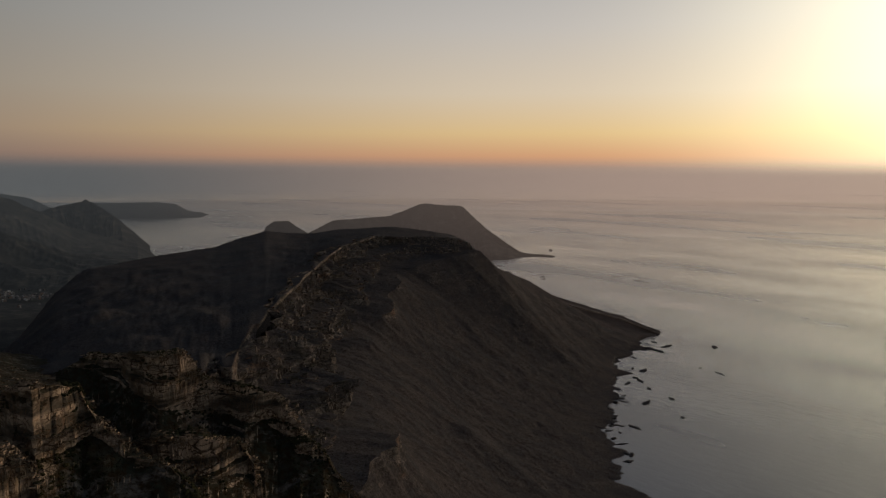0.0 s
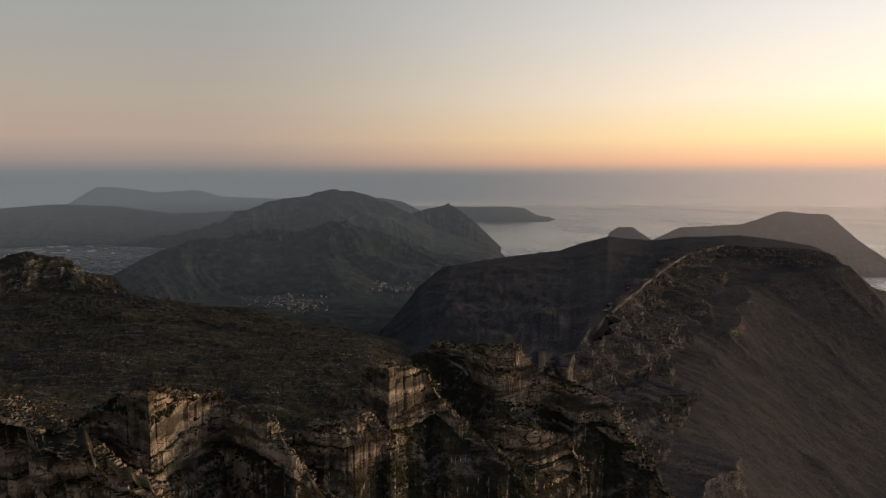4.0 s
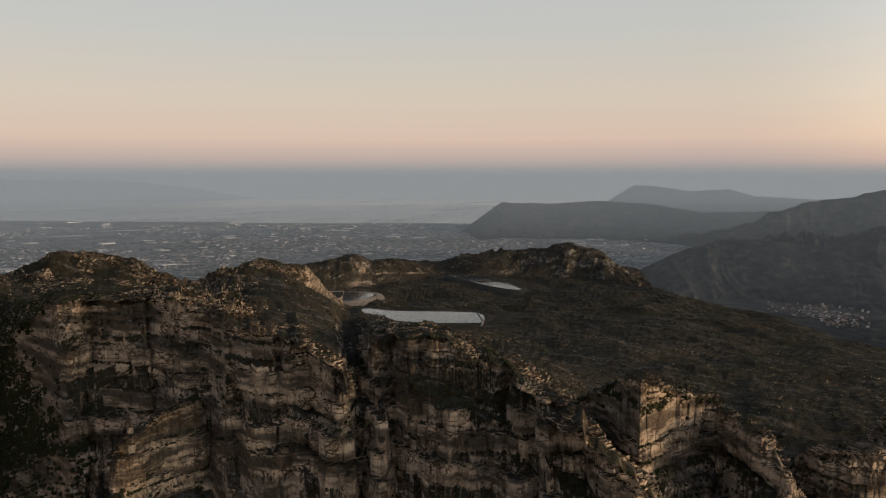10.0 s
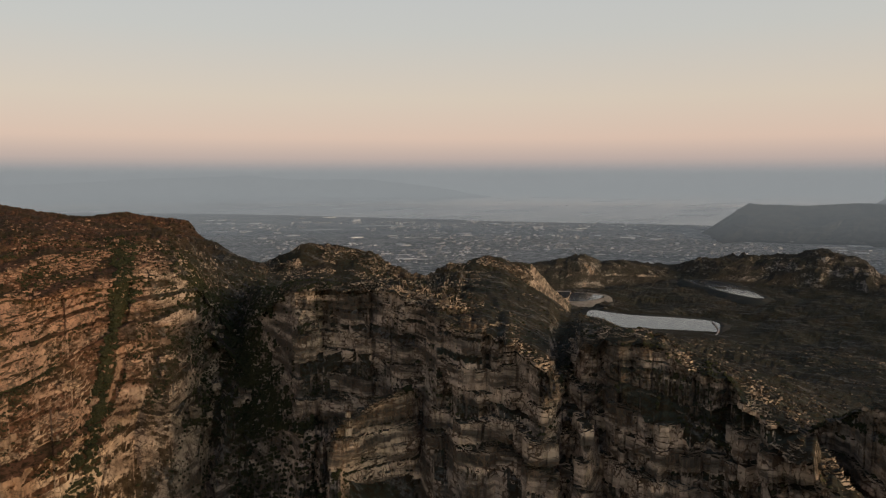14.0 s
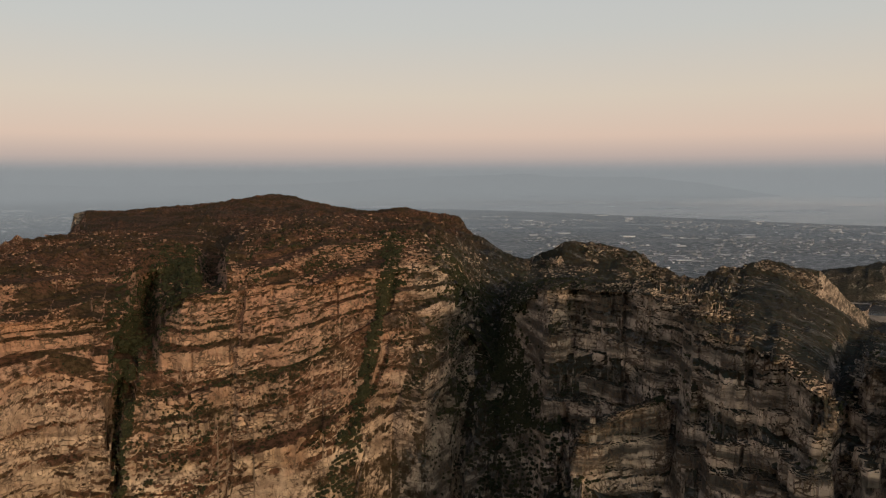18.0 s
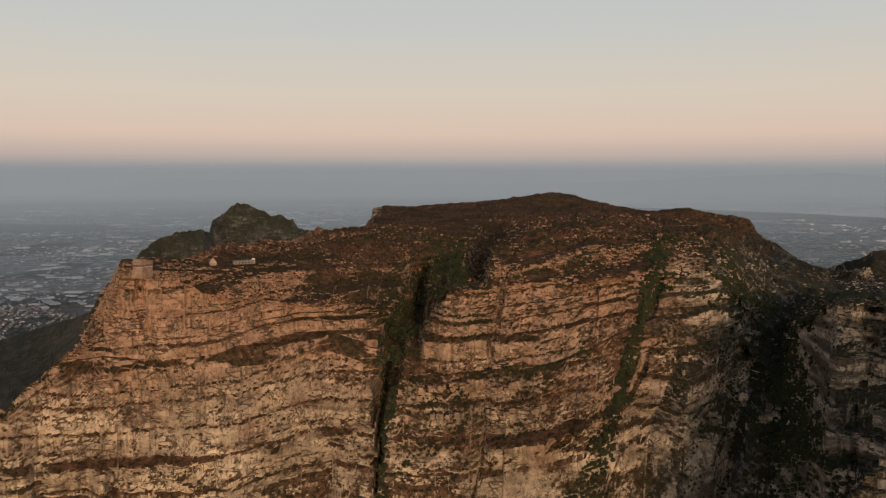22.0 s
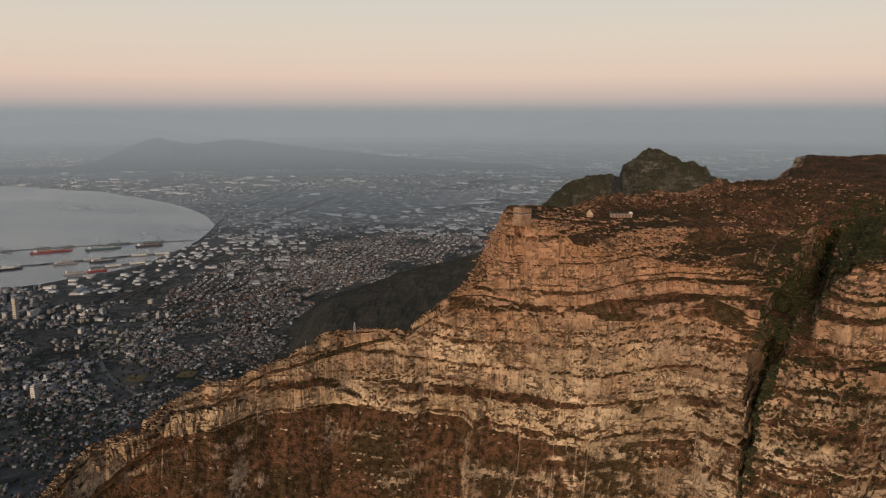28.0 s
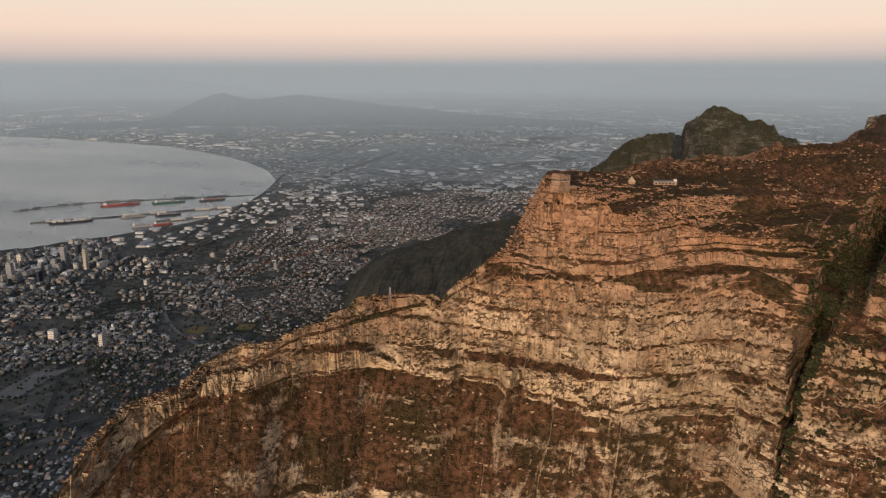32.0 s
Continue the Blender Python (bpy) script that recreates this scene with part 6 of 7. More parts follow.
# ---- the city ----
def tint_material(name, stops, roughness=0.8):
    """A colour for each loose piece, out of a few paints."""
    m, add, link, b, geo = surface(name)
    r = add("ShaderNodeValToRGB")
    r.color_ramp.interpolation = "CONSTANT"
    ramp(r, stops)
    link(geo, "Random Per Island", r, 0)
    n = noise_node(add, link, geo, 6, 3)
    col = mixed(add, link, between(add, link, n, 0, 0.3, 0.8), r, tuple(0.05 for _ in range(3)))
    shade = add("ShaderNodeMix", data_type="RGBA")
    shade.inputs[0].default_value = 0.3
    link(r, 0, shade, 6)
    link(col, 2, shade, 7)
    link(shade, 2, b, "Base Color")
    b.inputs["Roughness"].default_value = roughness
    return m


HOUSES = tint_material("house_paints", [(0.0, (0.27, 0.26, 0.245)), (0.15, (0.10, 0.095, 0.09)), (0.30, (0.17, 0.105, 0.075)), (0.42, (0.21, 0.20, 0.19)), (0.56, (0.07, 0.07, 0.07)), (0.70, (0.15, 0.14, 0.125)), (0.86, (0.20, 0.15, 0.12)), (0.92, (0.46, 0.45, 0.43))])
BLOCKS = tint_material("flat_block_paints", [(0.0, (0.25, 0.24, 0.225)), (0.22, (0.14, 0.138, 0.135)), (0.48, (0.33, 0.31, 0.28)), (0.62, (0.09, 0.095, 0.10)), (0.80, (0.17, 0.15, 0.13)), (0.93, (0.50, 0.49, 0.47))])
FAR_BLOCKS = tint_material("far_block_paints", [(0.0, (0.26, 0.255, 0.25)), (0.25, (0.15, 0.15, 0.15)), (0.5, (0.33, 0.32, 0.30)), (0.68, (0.10, 0.105, 0.11)), (0.91, (0.50, 0.49, 0.48))])
SHEDS = tint_material("shed_roofs", [(0.0, (0.34, 0.34, 0.33)), (0.3, (0.42, 0.42, 0.41)), (0.6, (0.20, 0.195, 0.18)), (0.8, (0.52, 0.52, 0.50))])
LEAVES = tint_material("dark_tree_crowns", [(0.0, (0.016, 0.022, 0.012)), (0.4, (0.026, 0.030, 0.015)), (0.7, (0.020, 0.028, 0.018))])
rng = np.random.default_rng(11)
DARK_SLOPE = [(45, 1700), (52, 2350), (56, 2900), (59.9, 3455), (60.6, 3978), (65.6, 5211), (70.6, 5915), (80, 7200), (100, 9500)]


def built_up(x, y):
    """Where houses stand: the basin, off the heath slope, the bay and the parks."""
    b, r = np.degrees(np.arctan2(x - OX, y - OY)), np.hypot(x - OX, y - OY)
    ok = r > np.interp(b, [k[0] for k in DARK_SLOPE], [k[1] for k in DARK_SLOPE]) + 60 * value(x / 200, y / 200, 71)
    ok &= r > 1750
    near = np.interp(b, [k[0] for k in NEAR_SHORE], [k[1] for k in NEAR_SHORE])
    ok &= (b > 52.4) | (r < near - 120)
    for px, py, pr in ((1034, 2399, 200), (792, 2179, 190), (1781, 2309, 90), (1911, 2130, 80), (1500, 3000, 130), (2400, 2500, 120)):
        ok &= np.hypot(x - px, y - py) > pr
    ok &= value(x / 300, y / 300, 73) + 0.5 * value(x / 90, y / 90, 74) < 0.55
    return ok


def boxes(name, x, y, z, w, d, h, turn, ridge, material, label, category):
    """Many plain blocks as one mesh; ridge above 0 gives each a pitched roof."""
    n = len(x)
    corner = np.array([(-1, -1), (1, -1), (1, 1), (-1, 1)]) / 2.0
    px, py = corner[None, :, 0] * w[:, None], corner[None, :, 1] * d[:, None]
    rx, ry = np.array([-0.5, 0.5])[None] * w[:, None], np.zeros((n, 2))
    X, Y = np.concatenate([px, px, rx], 1), np.concatenate([py, py, ry], 1)
    Z = np.concatenate([np.full((n, 4), -6.0), np.repeat(h[:, None], 4, 1), np.repeat((h + ridge)[:, None], 2, 1)], 1)
    c, s_ = np.cos(turn)[:, None], np.sin(turn)[:, None]
    co = np.stack([x[:, None] + X * c - Y * s_, y[:, None] + X * s_ + Y * c, z[:, None] + Z], -1).reshape(-1, 3)
    faces = []
    for q in ((0, 1, 5, 4), (1, 2, 6, 5), (2, 3, 7, 6), (3, 0, 4, 7), (4, 5, 9, 8), (6, 7, 8, 9)):
        faces.append(np.arange(n)[:, None] * 10 + np.array(q)[None])
    tris = [np.arange(n)[:, None] * 10 + np.array(q)[None] for q in ((5, 6, 9), (7, 4, 8))]
    me = bpy.data.meshes.new(name)
    me.from_pydata((co * S).tolist(), [], np.concatenate(faces).tolist() + np.concatenate(tris).tolist())
    me.materials.append(material)
    return tagged(new(name, me), label, category, kind="stuff")


def ground_at(x, y):
    return plain_height(x, y)


def suburb(name, cx, cy, half_x, half_y, turn, cell, material, size, high, ridge, keep, label, streets=(5, 3)):
    """Buildings along the streets of one district."""
    i = np.arange(-half_x, half_x, cell[0])
    j = np.arange(-half_y, half_y, cell[1])
    ii, jj = np.meshgrid(np.arange(len(i)), np.arange(len(j)))
    u = (i[ii] + rng.normal(0, cell[0] * 0.2, ii.shape)).ravel()
    v = (j[jj] + rng.normal(0, cell[1] * 0.2, ii.shape)).ravel()
    u, v = u + 60 * value(u / 420, v / 420, 78), v + 60 * value(u / 380, v / 380, 79)
    ok = ((ii % streets[0]) != 0).ravel() & ((jj % streets[1]) != 0).ravel() & (rng.random(u.shape) < keep)
    a = radians(turn)
    x, y = cx + u * math.cos(a) - v * math.sin(a), cy + u * math.sin(a) + v * math.cos(a)
    ok &= built_up(x, y) & ((u / half_x) ** 2 + (v / half_y) ** 2 < 1 + 0.3 * value(x / 150, y / 150, 77))
    x, y = x[ok], y[ok]
    n = len(x)
    w, d = size[0] * 0.7 + (size[1] * 1.25 - size[0] * 0.7) * rng.random(n) ** 1.6, size[0] * 0.6 + (size[1] * 0.75 - size[0] * 0.6) * rng.random(n)
    h = high[0] + (high[1] * 1.25 - high[0]) * rng.random(n) ** 2.2
    return boxes(name, x, y, ground_at(x, y), w, d, h, np.full(n, a) + np.where(rng.random(n) < 0.3, np.pi / 2, 0), ridge * np.minimum(w, d) * rng.uniform(0.5, 1, n), material, label, "houses")


suburb("hillside_houses", 900, 2050, 1300, 700, 32, (18, 17), HOUSES, (9, 17), (3.5, 7), 0.28, 0.74, "small pale and dark houses packed along hillside streets")
suburb("hillside_houses", 2050, 2150, 800, 700, -20, (17, 16), HOUSES, (9, 16), (3.5, 7), 0.28, 0.72, "rows of small white and brown houses below the mountain")
suburb("basin_houses", 950, 3100, 1100, 700, 10, (20, 18), HOUSES, (11, 20), (4, 9), 0.2, 0.82, "mixed pale houses filling the city basin")
suburb("town_blocks", 1900, 3050, 1000, 600, 28, (29, 26), BLOCKS, (14, 32), (6, 17), 0.02, 0.84, "flat-roofed grey and pale town blocks")
suburb("town_blocks", 1500, 4050, 1500, 650, 18, (37, 33), BLOCKS, (18, 40), (7, 26), 0.0, 0.82, "dense grey office blocks near the harbour")
suburb("east_houses", 3400, 2750, 1500, 700, 24, (20, 18), HOUSES, (11, 22), (4, 8), 0.2, 0.78, "rows of small houses beyond the town")
suburb("east_houses", 4700, 2500, 1700, 900, 8, (23, 20), HOUSES, (12, 26), (4, 8), 0.2, 0.8, "dense suburb of small pale houses")
suburb("harbour_sheds", 4700, 3800, 1300, 500, 38, (80, 64), SHEDS, (34, 80), (8, 14), 0.04, 0.5, "pale harbour sheds and warehouses")
suburb("harbour_sheds", 2900, 4300, 1000, 260, 22, (90, 60), SHEDS, (36, 84), (8, 16), 0.04, 0.5, "long sheds behind the quays")


suburb("dock_sheds", 3650, 4020, 800, 330, 14, (64, 48), SHEDS, (24, 56), (7, 13), 0.05, 0.62, "grey sheds and workshops between the rail yard and the quays")
suburb("dock_sheds", 4650, 4380, 700, 300, 22, (64, 48), SHEDS, (24, 58), (7, 13), 0.05, 0.6, "grey sheds and yards at the head of the bay")
suburb("dock_sheds", 5700, 4950, 900, 420, 28, (70, 52), BLOCKS, (24, 60), (7, 13), 0.05, 0.6, "works and stores along the shore road")


def far_specks(name, n, b0, b1, r0, r1, size, material, label, seed, cut=-0.05):
    g = np.random.default_rng(seed)
    b, r = g.uniform(b0, b1, n), r0 * (r1 / r0) ** g.random(n)
    x, y = polar(b, r)
    ok = value(x / 1400, y / 1400, seed) + 0.7 * value(x / 420, y / 420, seed + 1) > cut
    far = np.where(b < 52.6, curve(FAR_SHORE, np.minimum(b, 52.6))[0] + 150, 6200)
    ok &= (r > far) & (r < np.where(b > 100, curve(PLAIN_EDGE, np.maximum(b, 52.6))[0] * 0.97, 46000))
    ok &= r > np.interp(b, [k[0] for k in DARK_SLOPE], [k[1] for k in DARK_SLOPE])
    x, y, r = x[ok], y[ok], r[ok]
    m = len(x)
    grow = np.clip(r / 9000, 0.7, 2.6)
    w, d = g.uniform(*size, m) * grow, g.uniform(*size, m) * grow * 0.6
    return boxes(name, x, y, ground_at(x, y), w, d, g.uniform(5, 13, m) * grow, np.round(g.random(m) * 3) * 0.5 + 0.3 * value(x / 3000, y / 3000, 5), 0 * w, material, label, "houses")


def valley_town(n, b0, b1, r0, r1, seed, label):
    g = np.random.default_rng(seed)
    b, r = g.normal((b0 + b1) / 2, (b1 - b0) / 4.5, n), g.normal((r0 + r1) / 2, (r1 - r0) / 4, n)
    x, y = polar(b, r)
    ok = value(x / 260, y / 260, seed) + 0.6 * value(x / 90, y / 90, seed + 1) > -0.05
    x, y = x[ok], y[ok]
    m = len(x)
    return boxes("valley_houses", x, y, np.full(m, 66.0), g.uniform(9, 26, m), g.uniform(8, 18, m), g.uniform(5, 14, m), g.uniform(0, 1.6, m), 0 * x + 1.5, HOUSES, label, "houses")


valley_town(650, 180.6, 186.4, 6350, 7350, 31, "white houses of a small valley town")
valley_town(700, 187.5, 193, 7200, 8000, 33, "scattered pale houses at the head of a bay")
far_specks("outer_suburbs", 17000, 24, 100, 6200, 26000, (14, 48), FAR_BLOCKS, "distant grey suburbs spread over the plain", 21)
far_specks("outer_sheds", 2600, 24, 100, 7000, 30000, (60, 190), SHEDS, "distant pale industrial sheds", 22, 0.1)
far_specks("southern_suburbs", 10000, 100, 172, 6200, 20000, (14, 44), FAR_BLOCKS, "hazy suburbs scattered over the southern plain", 23)
far_specks("southern_sheds", 900, 100, 172, 7000, 24000, (60, 170), SHEDS, "pale sheds and glasshouses far out on the plain", 24, 0.3)
far_specks("valley_town", 900, 180, 191, 6250, 7900, (10, 24), HOUSES, "small town of white houses in a dark valley", 25, 0.12)


def tree_clumps(name, n, cx, cy, sx, sy, label, seed):
    g = np.random.default_rng(seed)
    x, y = g.normal(cx, sx, n), g.normal(cy, sy, n)
    ok = built_up(x, y) | (g.random(n) < 0.35)
    ok &= np.hypot(x - OX, y - OY) > 1750
    x, y = x[ok], y[ok]
    z = ground_at(x, y)
    m = len(x)
    base = np.array([(1, 0, 0), (0.3, 0.95, 0.1), (-0.8, 0.6, 0), (-0.8, -0.6, 0.1), (0.3, -0.95, 0), (0.1, 0.1, 1), (0, 0, -0.8)])
    size = g.uniform(3.5, 8.5, m)
    co = base[None] * size[:, None, None] * g.uniform(0.7, 1.25, (m, 7, 1))
    co = co + np.stack([x, y, z + size * 0.7], -1)[:, None]
    tri = np.array([(0, 1, 5), (1, 2, 5), (2, 3, 5), (3, 4, 5), (4, 0, 5), (1, 0, 6), (2, 1, 6), (3, 2, 6), (4, 3, 6), (0, 4, 6)])
    me = bpy.data.meshes.new(name)
    me.from_pydata((co.reshape(-1, 3) * S).tolist(), [], (np.arange(m)[:, None, None] * 7 + tri[None]).reshape(-1, 3).tolist())
    me.materials.append(LEAVES)
    return tagged(new(name, me), label, "trees", kind="stuff")


tree_clumps("garden_trees", 5200, 1100, 2300, 800, 600, "dark trees between the hillside houses", 31)
tree_clumps("street_trees", 3200, 2200, 2900, 1000, 700, "dark trees along the town streets", 32)


# ---- tall buildings ----
def tower(x, y, w, d, h, turn, wall, label, round_=False):
    z = float(ground_at(np.array([x]), np.array([y]))[0])
    top = stand("tower_block", x, y, z, turn)
    if round_:
        part("body", drum(w / 2, h, (0, 0, -4), 20), wall, top)
        part("crown", drum(w / 2 * 0.7, 5, (0, 0, h - 4), 20), wall, top)
        for k in range(6):
            part("window_band", drum(w / 2 + 0.25, 1.4, (0, 0, h * (0.1 + 0.14 * k)), 20), DARK_GLASS, top)
    else:
        part("body", box(w, d, h + 6, (0, 0, -6)), wall, top)
        part("plant_room", box(w * 0.45, d * 0.5, 4.5, (w * 0.1, 0, h)), GREY_WALL, top)
        n = int(max(3, min(9, h // 9)))
        for k in range(n):
            part("window_band", box(w + 0.5, d + 0.5, 1.8, (0, 0, h * (k + 0.6) / (n + 0.2))), DARK_GLASS, top)
    return tagged(top, label, "building", "tall buildings of the city")


tower(2086, 1588, 26, 26, 52, 0, PALE_WALL, "round pale apartment tower at the foot of the slope", True)
tower(2245, 1648, 26, 26, 54, 0, PALE_WALL, "round pale apartment tower at the foot of the slope", True)
tower(2170, 1720, 26, 26, 50, 0, TAN_WALL, "round tan apartment tower at the foot of the slope", True)
tower(1430, 2509, 34, 18, 62, 20, PALE_WALL, "tall white slab of flats among low houses")
tower(2334, 3741, 24, 22, 120, 15, TAN_WALL, "slender tan office tower above the town")
tower(2420, 3700, 90, 20, 34, 15, PALE_WALL, "long white office slab near the harbour")
for k in range(46):
    g = random.Random(100 + k)
    x, y = g.gauss(1750, 420), g.gauss(4020, 260)
    if k % 5 == 0:
        x, y = g.uniform(1200, 3000), g.uniform(2700, 3600)
    if math.hypot(x - OX, y - OY) > 5600:
        continue
    tower(x, y, g.uniform(18, 40), g.uniform(16, 30), g.uniform(28, 95) if k % 5 else g.uniform(22, 45), g.choice((15, 20, 25, 105)), g.choice((GREY_WALL, TAN_WALL, PALE_WALL, DARK_GLASS, GREY_WALL)), "office tower with dark window bands in the city centre")


def arched_hall(x, y, length, wide, turn):
    z = float(ground_at(np.array([x]), np.array([y]))[0])
    top = stand("arched_hall", x, y, z, turn)
    bm = bmesh.new()
    bmesh.ops.create_cone(bm, cap_ends=True, segments=32, radius1=wide / 2, radius2=wide / 2, depth=length)
    bm.transform(Matrix.Scale(S, 4) @ pose(0, 0, 0, 90, 0, 90) @ Matrix.Diagonal((1, 0.6, 1, 1)))
    bmesh.ops.bisect_plane(bm, geom=bm.verts[:] + bm.edges[:] + bm.faces[:], plane_co=(0, 0, 0), plane_no=(0, 0, -1), clear_outer=True)
    part("roof", bm, GREY_WALL, top, "curved grey roof")
    part("end_wall", box(2, wide * 0.8, wide * 0.2, (length / 2, 0, -2)), PALE_WALL, top)
    part("end_wall", box(2, wide * 0.8, wide * 0.2, (-length / 2, 0, -2)), PALE_WALL, top)
    return tagged(top, "large hall with a curved grey roof near the harbour", "building")


arched_hall(2966, 3946, 150, 70, 30)


# ---- roads, fields and harbour ----
RAIL_EARTH = plain("rail_ballast", (0.10, 0.082, 0.068), 0.95, 0.0, 0.4, 40.0)


def strip(name, pts, wide, material, label, category, lift=1.2):
    """A ribbon laid along points on the ground."""
    p = np.array(pts, float)
    t = np.linspace(0, len(p) - 1, (len(p) - 1) * 12 + 1)
    k = np.clip(np.floor(t).astype(int), 0, len(p) - 2)
    f = (t - k)[:, None]
    m = np.gradient(p, axis=0)
    c = (2 * f ** 3 - 3 * f ** 2 + 1) * p[k] + (f ** 3 - 2 * f ** 2 + f) * m[k] + (-2 * f ** 3 + 3 * f ** 2) * p[k + 1] + (f ** 3 - f ** 2) * m[k + 1]
    d = np.gradient(c, axis=0)
    nrm = np.stack([-d[:, 1], d[:, 0]], -1) / np.linalg.norm(d, axis=1)[:, None]
    rows = [c + nrm * wide * q for q in (-0.5, 0.0, 0.5)]
    x, y = np.stack([q[:, 0] for q in rows]), np.stack([q[:, 1] for q in rows])
    return tagged(grid_mesh(name, x, y, ground_at(x, y) + lift, material, True), label, category, kind="structure")


strip("rail_yard", [(2500, 3450), (3300, 3650), (3802, 3796), (4700, 4150), (5745, 4654), (7200, 5100), (9186, 5571)], 110, RAIL_EARTH, "broad brown rail yard running inland from the harbour", "railway", 1.5)
for k in range(5):
    off = 26 * (k - 2)
    strip("rail_track", [(2500 - off * 0.3, 3450 + off), (3300 - off * 0.3, 3650 + off), (3802 - off * 0.3, 3796 + off), (4700 - off * 0.4, 4150 + off), (5745 - off * 0.4, 4654 + off), (7200, 5100 + off), (9186, 5571 + off)], 7, (ASPHALT, PALE_ROAD)[k % 2], "long rail track running inland from the harbour", "railway", 2.1)
strip("motorway_road", [(2500, 2950), (3000, 2990), (3682, 3010), (4700, 2800), (5926, 2551), (7500, 2600), (9500, 3000)], 36, PALE_ROAD, "pale motorway curving through the suburbs", "road", 2.5)
strip("motorway_road", [(2623, 3500), (3500, 3980), (4300, 4300), (5300, 4800), (6500, 5500), (7600, 6000), (9200, 6500), (12000, 7600)], 34, ASPHALT, "dark coast motorway beside the bay", "road", 2.5)
strip("motorway_road", [(6161, 4279), (8880, 4807), (13447, 5621), (20320, 7151), (31311, 9718)], 70, PALE_ROAD, "pale motorway running straight inland over the plain", "road", 3.0)
strip("motorway_road", [(6163, 3503), (9446, 4332), (11847, 4767), (17491, 5958)], 44, PALE_ROAD, "pale trunk road between the suburbs", "road", 3.0)
strip("park_ground", [(10771, 4440), (11800, 4400), (12876, 4335)], 620, TOWN_GROUND, "dark wooded park among the suburbs", "park", 3.5)
strip("park_ground", [(8300, 3300), (9000, 3150), (9700, 3120)], 420, TOWN_GROUND, "dark open park among the suburbs", "park", 3.5)
strip("park_ground", [(14500, 9000), (15800, 8500), (17000, 8300)], 520, TOWN_GROUND, "dark strip of open ground on the plain", "park", 3.5)
strip("cutting_earth", [(2700, 2880), (3000, 2860), (3300, 2800), (3640, 2700)], 70, EARTH, "red-brown strip of open ground", "ground", 2.0)
strip("avenue_road", [(300, 2500), (900, 2850), (1500, 3200), (2200, 3400), (2700, 3480)], 22, ASPHALT, "dark avenue across the city basin", "road", 2.0)
strip("avenue_road", [(700, 1900), (1200, 2500), (1500, 3200), (1750, 3900)], 18, ASPHALT, "dark avenue down from the mountain to the harbour", "road", 2.2)
strip("avenue_road", [(1500, 1900), (1800, 2500), (2200, 3000), (2400, 3500)], 18, PALE_ROAD, "pale avenue through the town", "road", 2.2)
strip("sports_field", [(1735, 2290), (1830, 2330)], 80, DRY_GRASS, "dry brown playing field among houses", "field", 2.6)
strip("sports_field", [(1870, 2115), (1955, 2150)], 80, DRY_GRASS, "dry brown playing field among houses", "field", 2.6)
strip("reservoir_cover", [(850, 2330), (1000, 2400), (1150, 2440)], 110, QUAY, "grey covered reservoir in a dark park", "field", 2.6)


def quay(pts, wide):
    top = stand("quay", 0, 0, 0)
    for (x0, y0), (x1, y1) in zip(pts, pts[1:]):
        turn = math.degrees(math.atan2(y1 - y0, x1 - x0))
        length = math.hypot(x1 - x0, y1 - y0)
        part("quay_block", box(length + wide * 0.8, wide, 10, ((x0 + x1) / 2, (y0 + y1) / 2, -6), turn), QUAY, top)
        for q in (0.25, 0.6):
            part("shed", box(length * 0.22, wide * 0.5, 11, (x0 + (x1 - x0) * q, y0 + (y1 - y0) * q, 3.9), turn), PALE_WALL if wide > 60 else QUAY, top)
    return tagged(top, "long grey concrete quay reaching into the bay", "quay", "harbour quays")


quay([(3448, 6040), (3766, 5990), (4102, 5811)], 26)
quay([(4102, 5811), (4500, 5420), (5090, 4778)], 30)
quay([(3189, 5418), (3652, 5059), (4152, 4735)], 70)
quay([(4152, 4735), (4558, 4390)], 90)
quay([(3340, 4387), (3700, 4150)], 110)
quay([(3700, 4560), (4143, 4278)], 90)


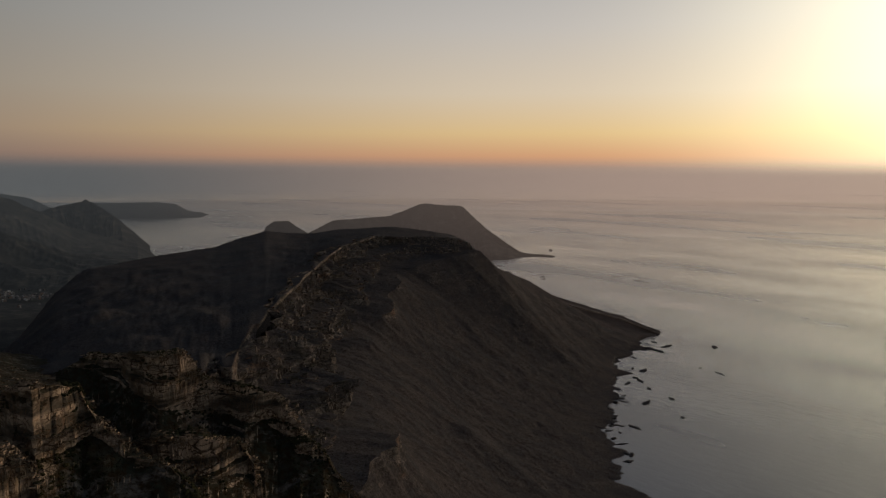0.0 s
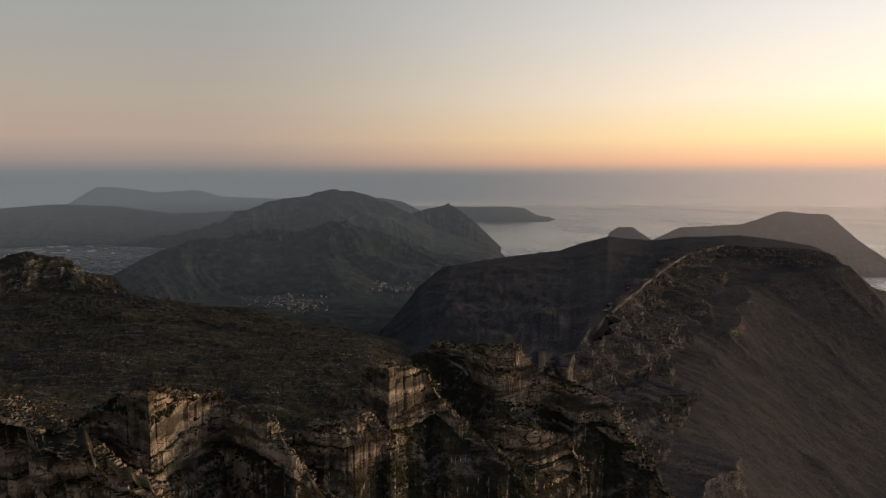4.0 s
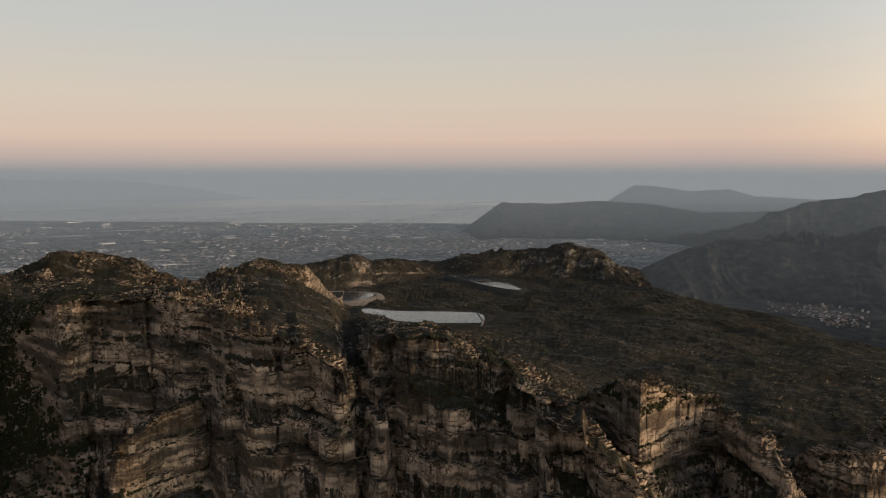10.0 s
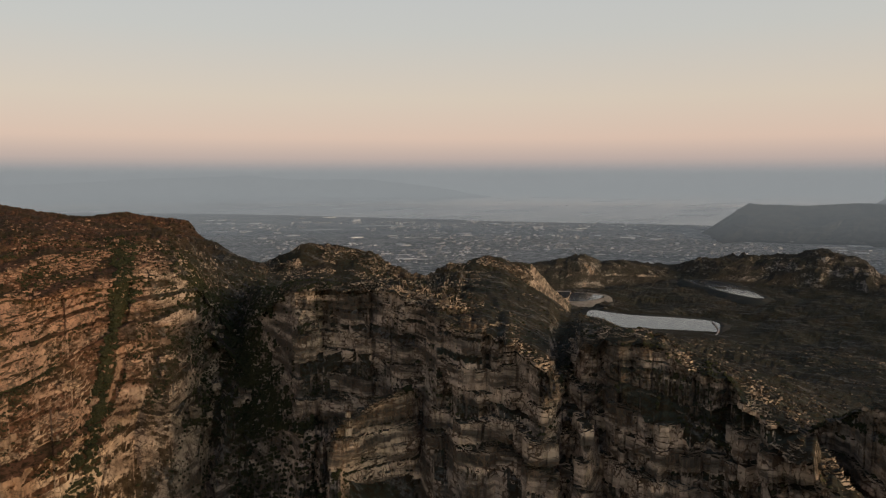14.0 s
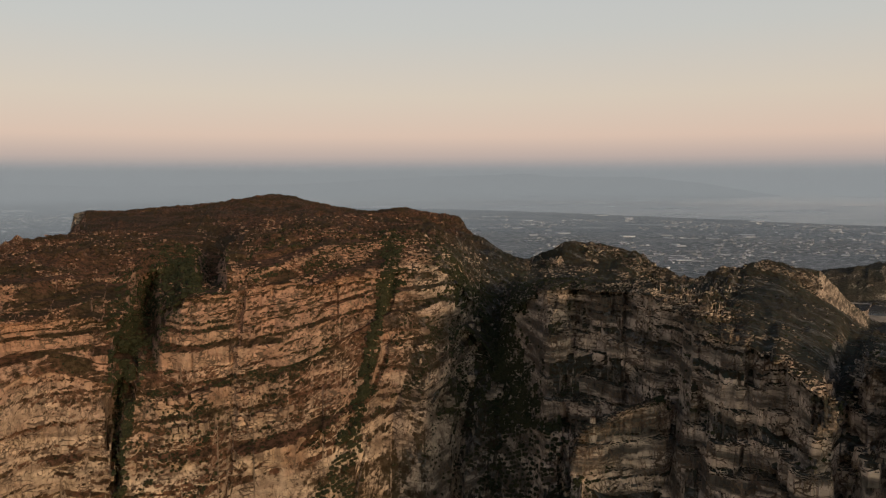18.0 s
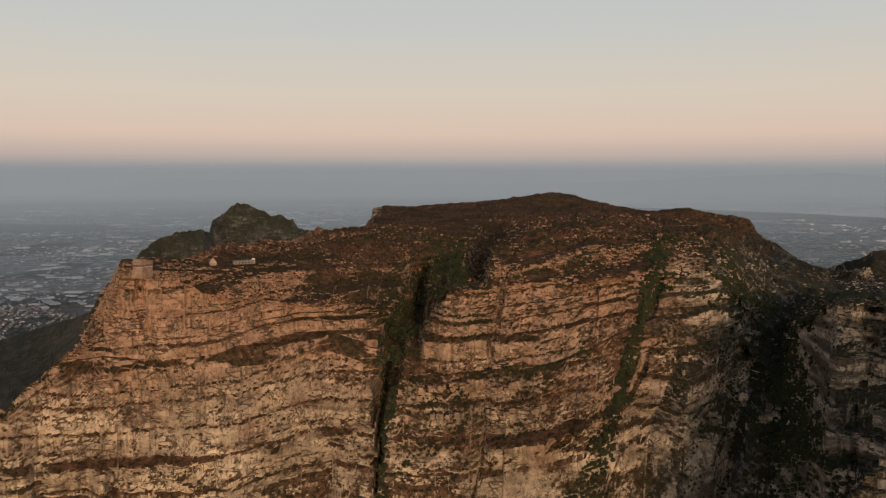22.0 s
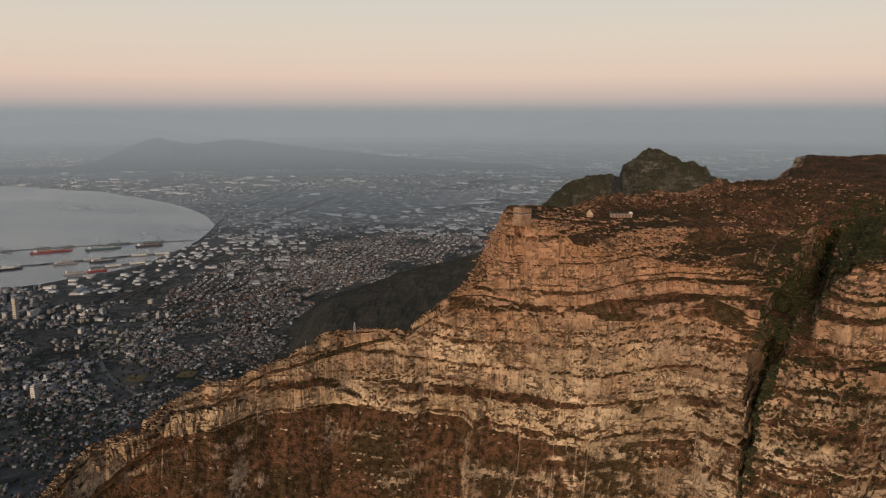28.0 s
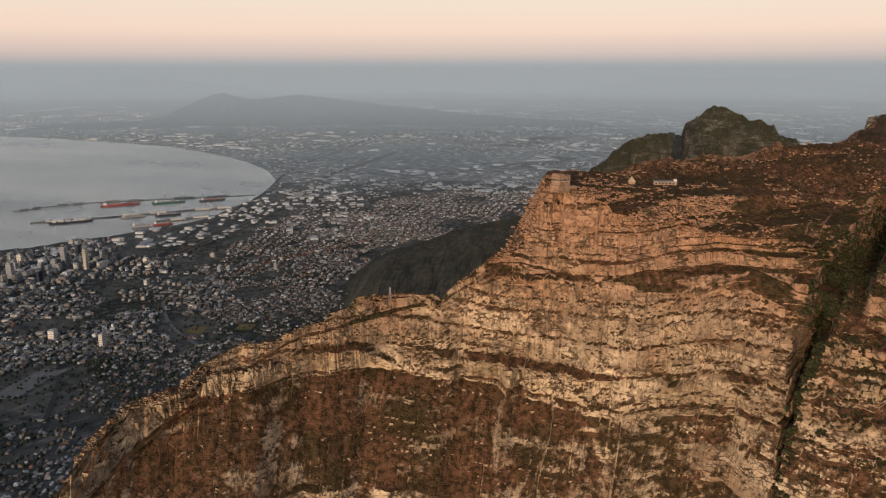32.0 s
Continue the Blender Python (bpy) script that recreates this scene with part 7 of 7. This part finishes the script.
def ship(x, y, length, turn, hull, label, cargo=None):
    top = stand("cargo_ship", x, y, 0, turn)
    w = length * 0.14
    bm = box(length, w, 14, (0, 0, -2))
    for v in bm.verts:
        if v.co.x > 0:
            v.co.y *= 0.25
            if v.co.z > 0:
                v.co.x *= 1.06
    part("hull", bm, hull, top)
    part("deck", box(length * 0.86, w * 0.8, 1.0, (-length * 0.03, 0, 12)), RUST, top)
    part("bridge", box(length * 0.09, w * 0.9, 16, (-length * 0.38, 0, 12)), WHITE_PAINT, top)
    part("funnel", box(length * 0.03, w * 0.3, 8, (-length * 0.44, 0, 26)), RUST, top)
    for k in range(4):
        part("hatch", box(length * 0.13, w * 0.6, 5 + k % 2 * 4, (-length * 0.22 + k * length * 0.16, 0, 12.8)), cargo or GREY_WALL, top)
    part("mast", bar((length * 0.4, 0, 12), (length * 0.4, 0, 30), 0.8), STEEL, top)
    return tagged(top, label, "ship", "ships in the harbour")


ship(4093, 5489, 330, -38, RED_HULL, "large ship with a dull red hull moored in the harbour", RUST)
ship(4386, 5193, 290, -40, GREEN_HULL, "ship with a green hull moored at a quay")
ship(4667, 4928, 230, -42, BLACK_HULL, "dark ship with red cargo beside a quay", RUST)
ship(3340, 5178, 320, -36, BLACK_HULL, "long dark cargo ship with pale hatches", WHITE_PAINT)
ship(3728, 4913, 190, -36, GREY_WALL, "grey ship lying between two quays")
ship(3918, 4714, 200, -38, BLACK_HULL, "small dark ship lying between two quays")
ship(3466, 4526, 150, -34, GREY_WALL, "small grey ship by the inner quay")
ship(3600, 4440, 140, -34, RED_HULL, "small red ship by the inner quay")


def crane(x, y, turn):
    top = stand("dock_crane", x, y, 4, turn)
    for dx, dy in ((-8, -8), (8, -8), (8, 8), (-8, 8)):
        part("leg", bar((dx, dy, 0), (dx, dy, 40), 1.2), STEEL, top)
    part("boom", box(80, 4, 3, (12, 0, 40)), STEEL, top)
    part("tower", bar((0, 0, 40), (0, 0, 62), 1.2), STEEL, top)
    part("stay", bar((0, 0, 62), (48, 0, 43), 0.6), STEEL, top)
    return tagged(top, "tall grey dockside crane on a quay", "crane", "dock cranes")


for k, (x, y) in enumerate(((4520, 5380), (4640, 5260), (4760, 5130), (4880, 5000), (4300, 4600), (3800, 4950))):
    crane(x, y, 40 + 10 * k)
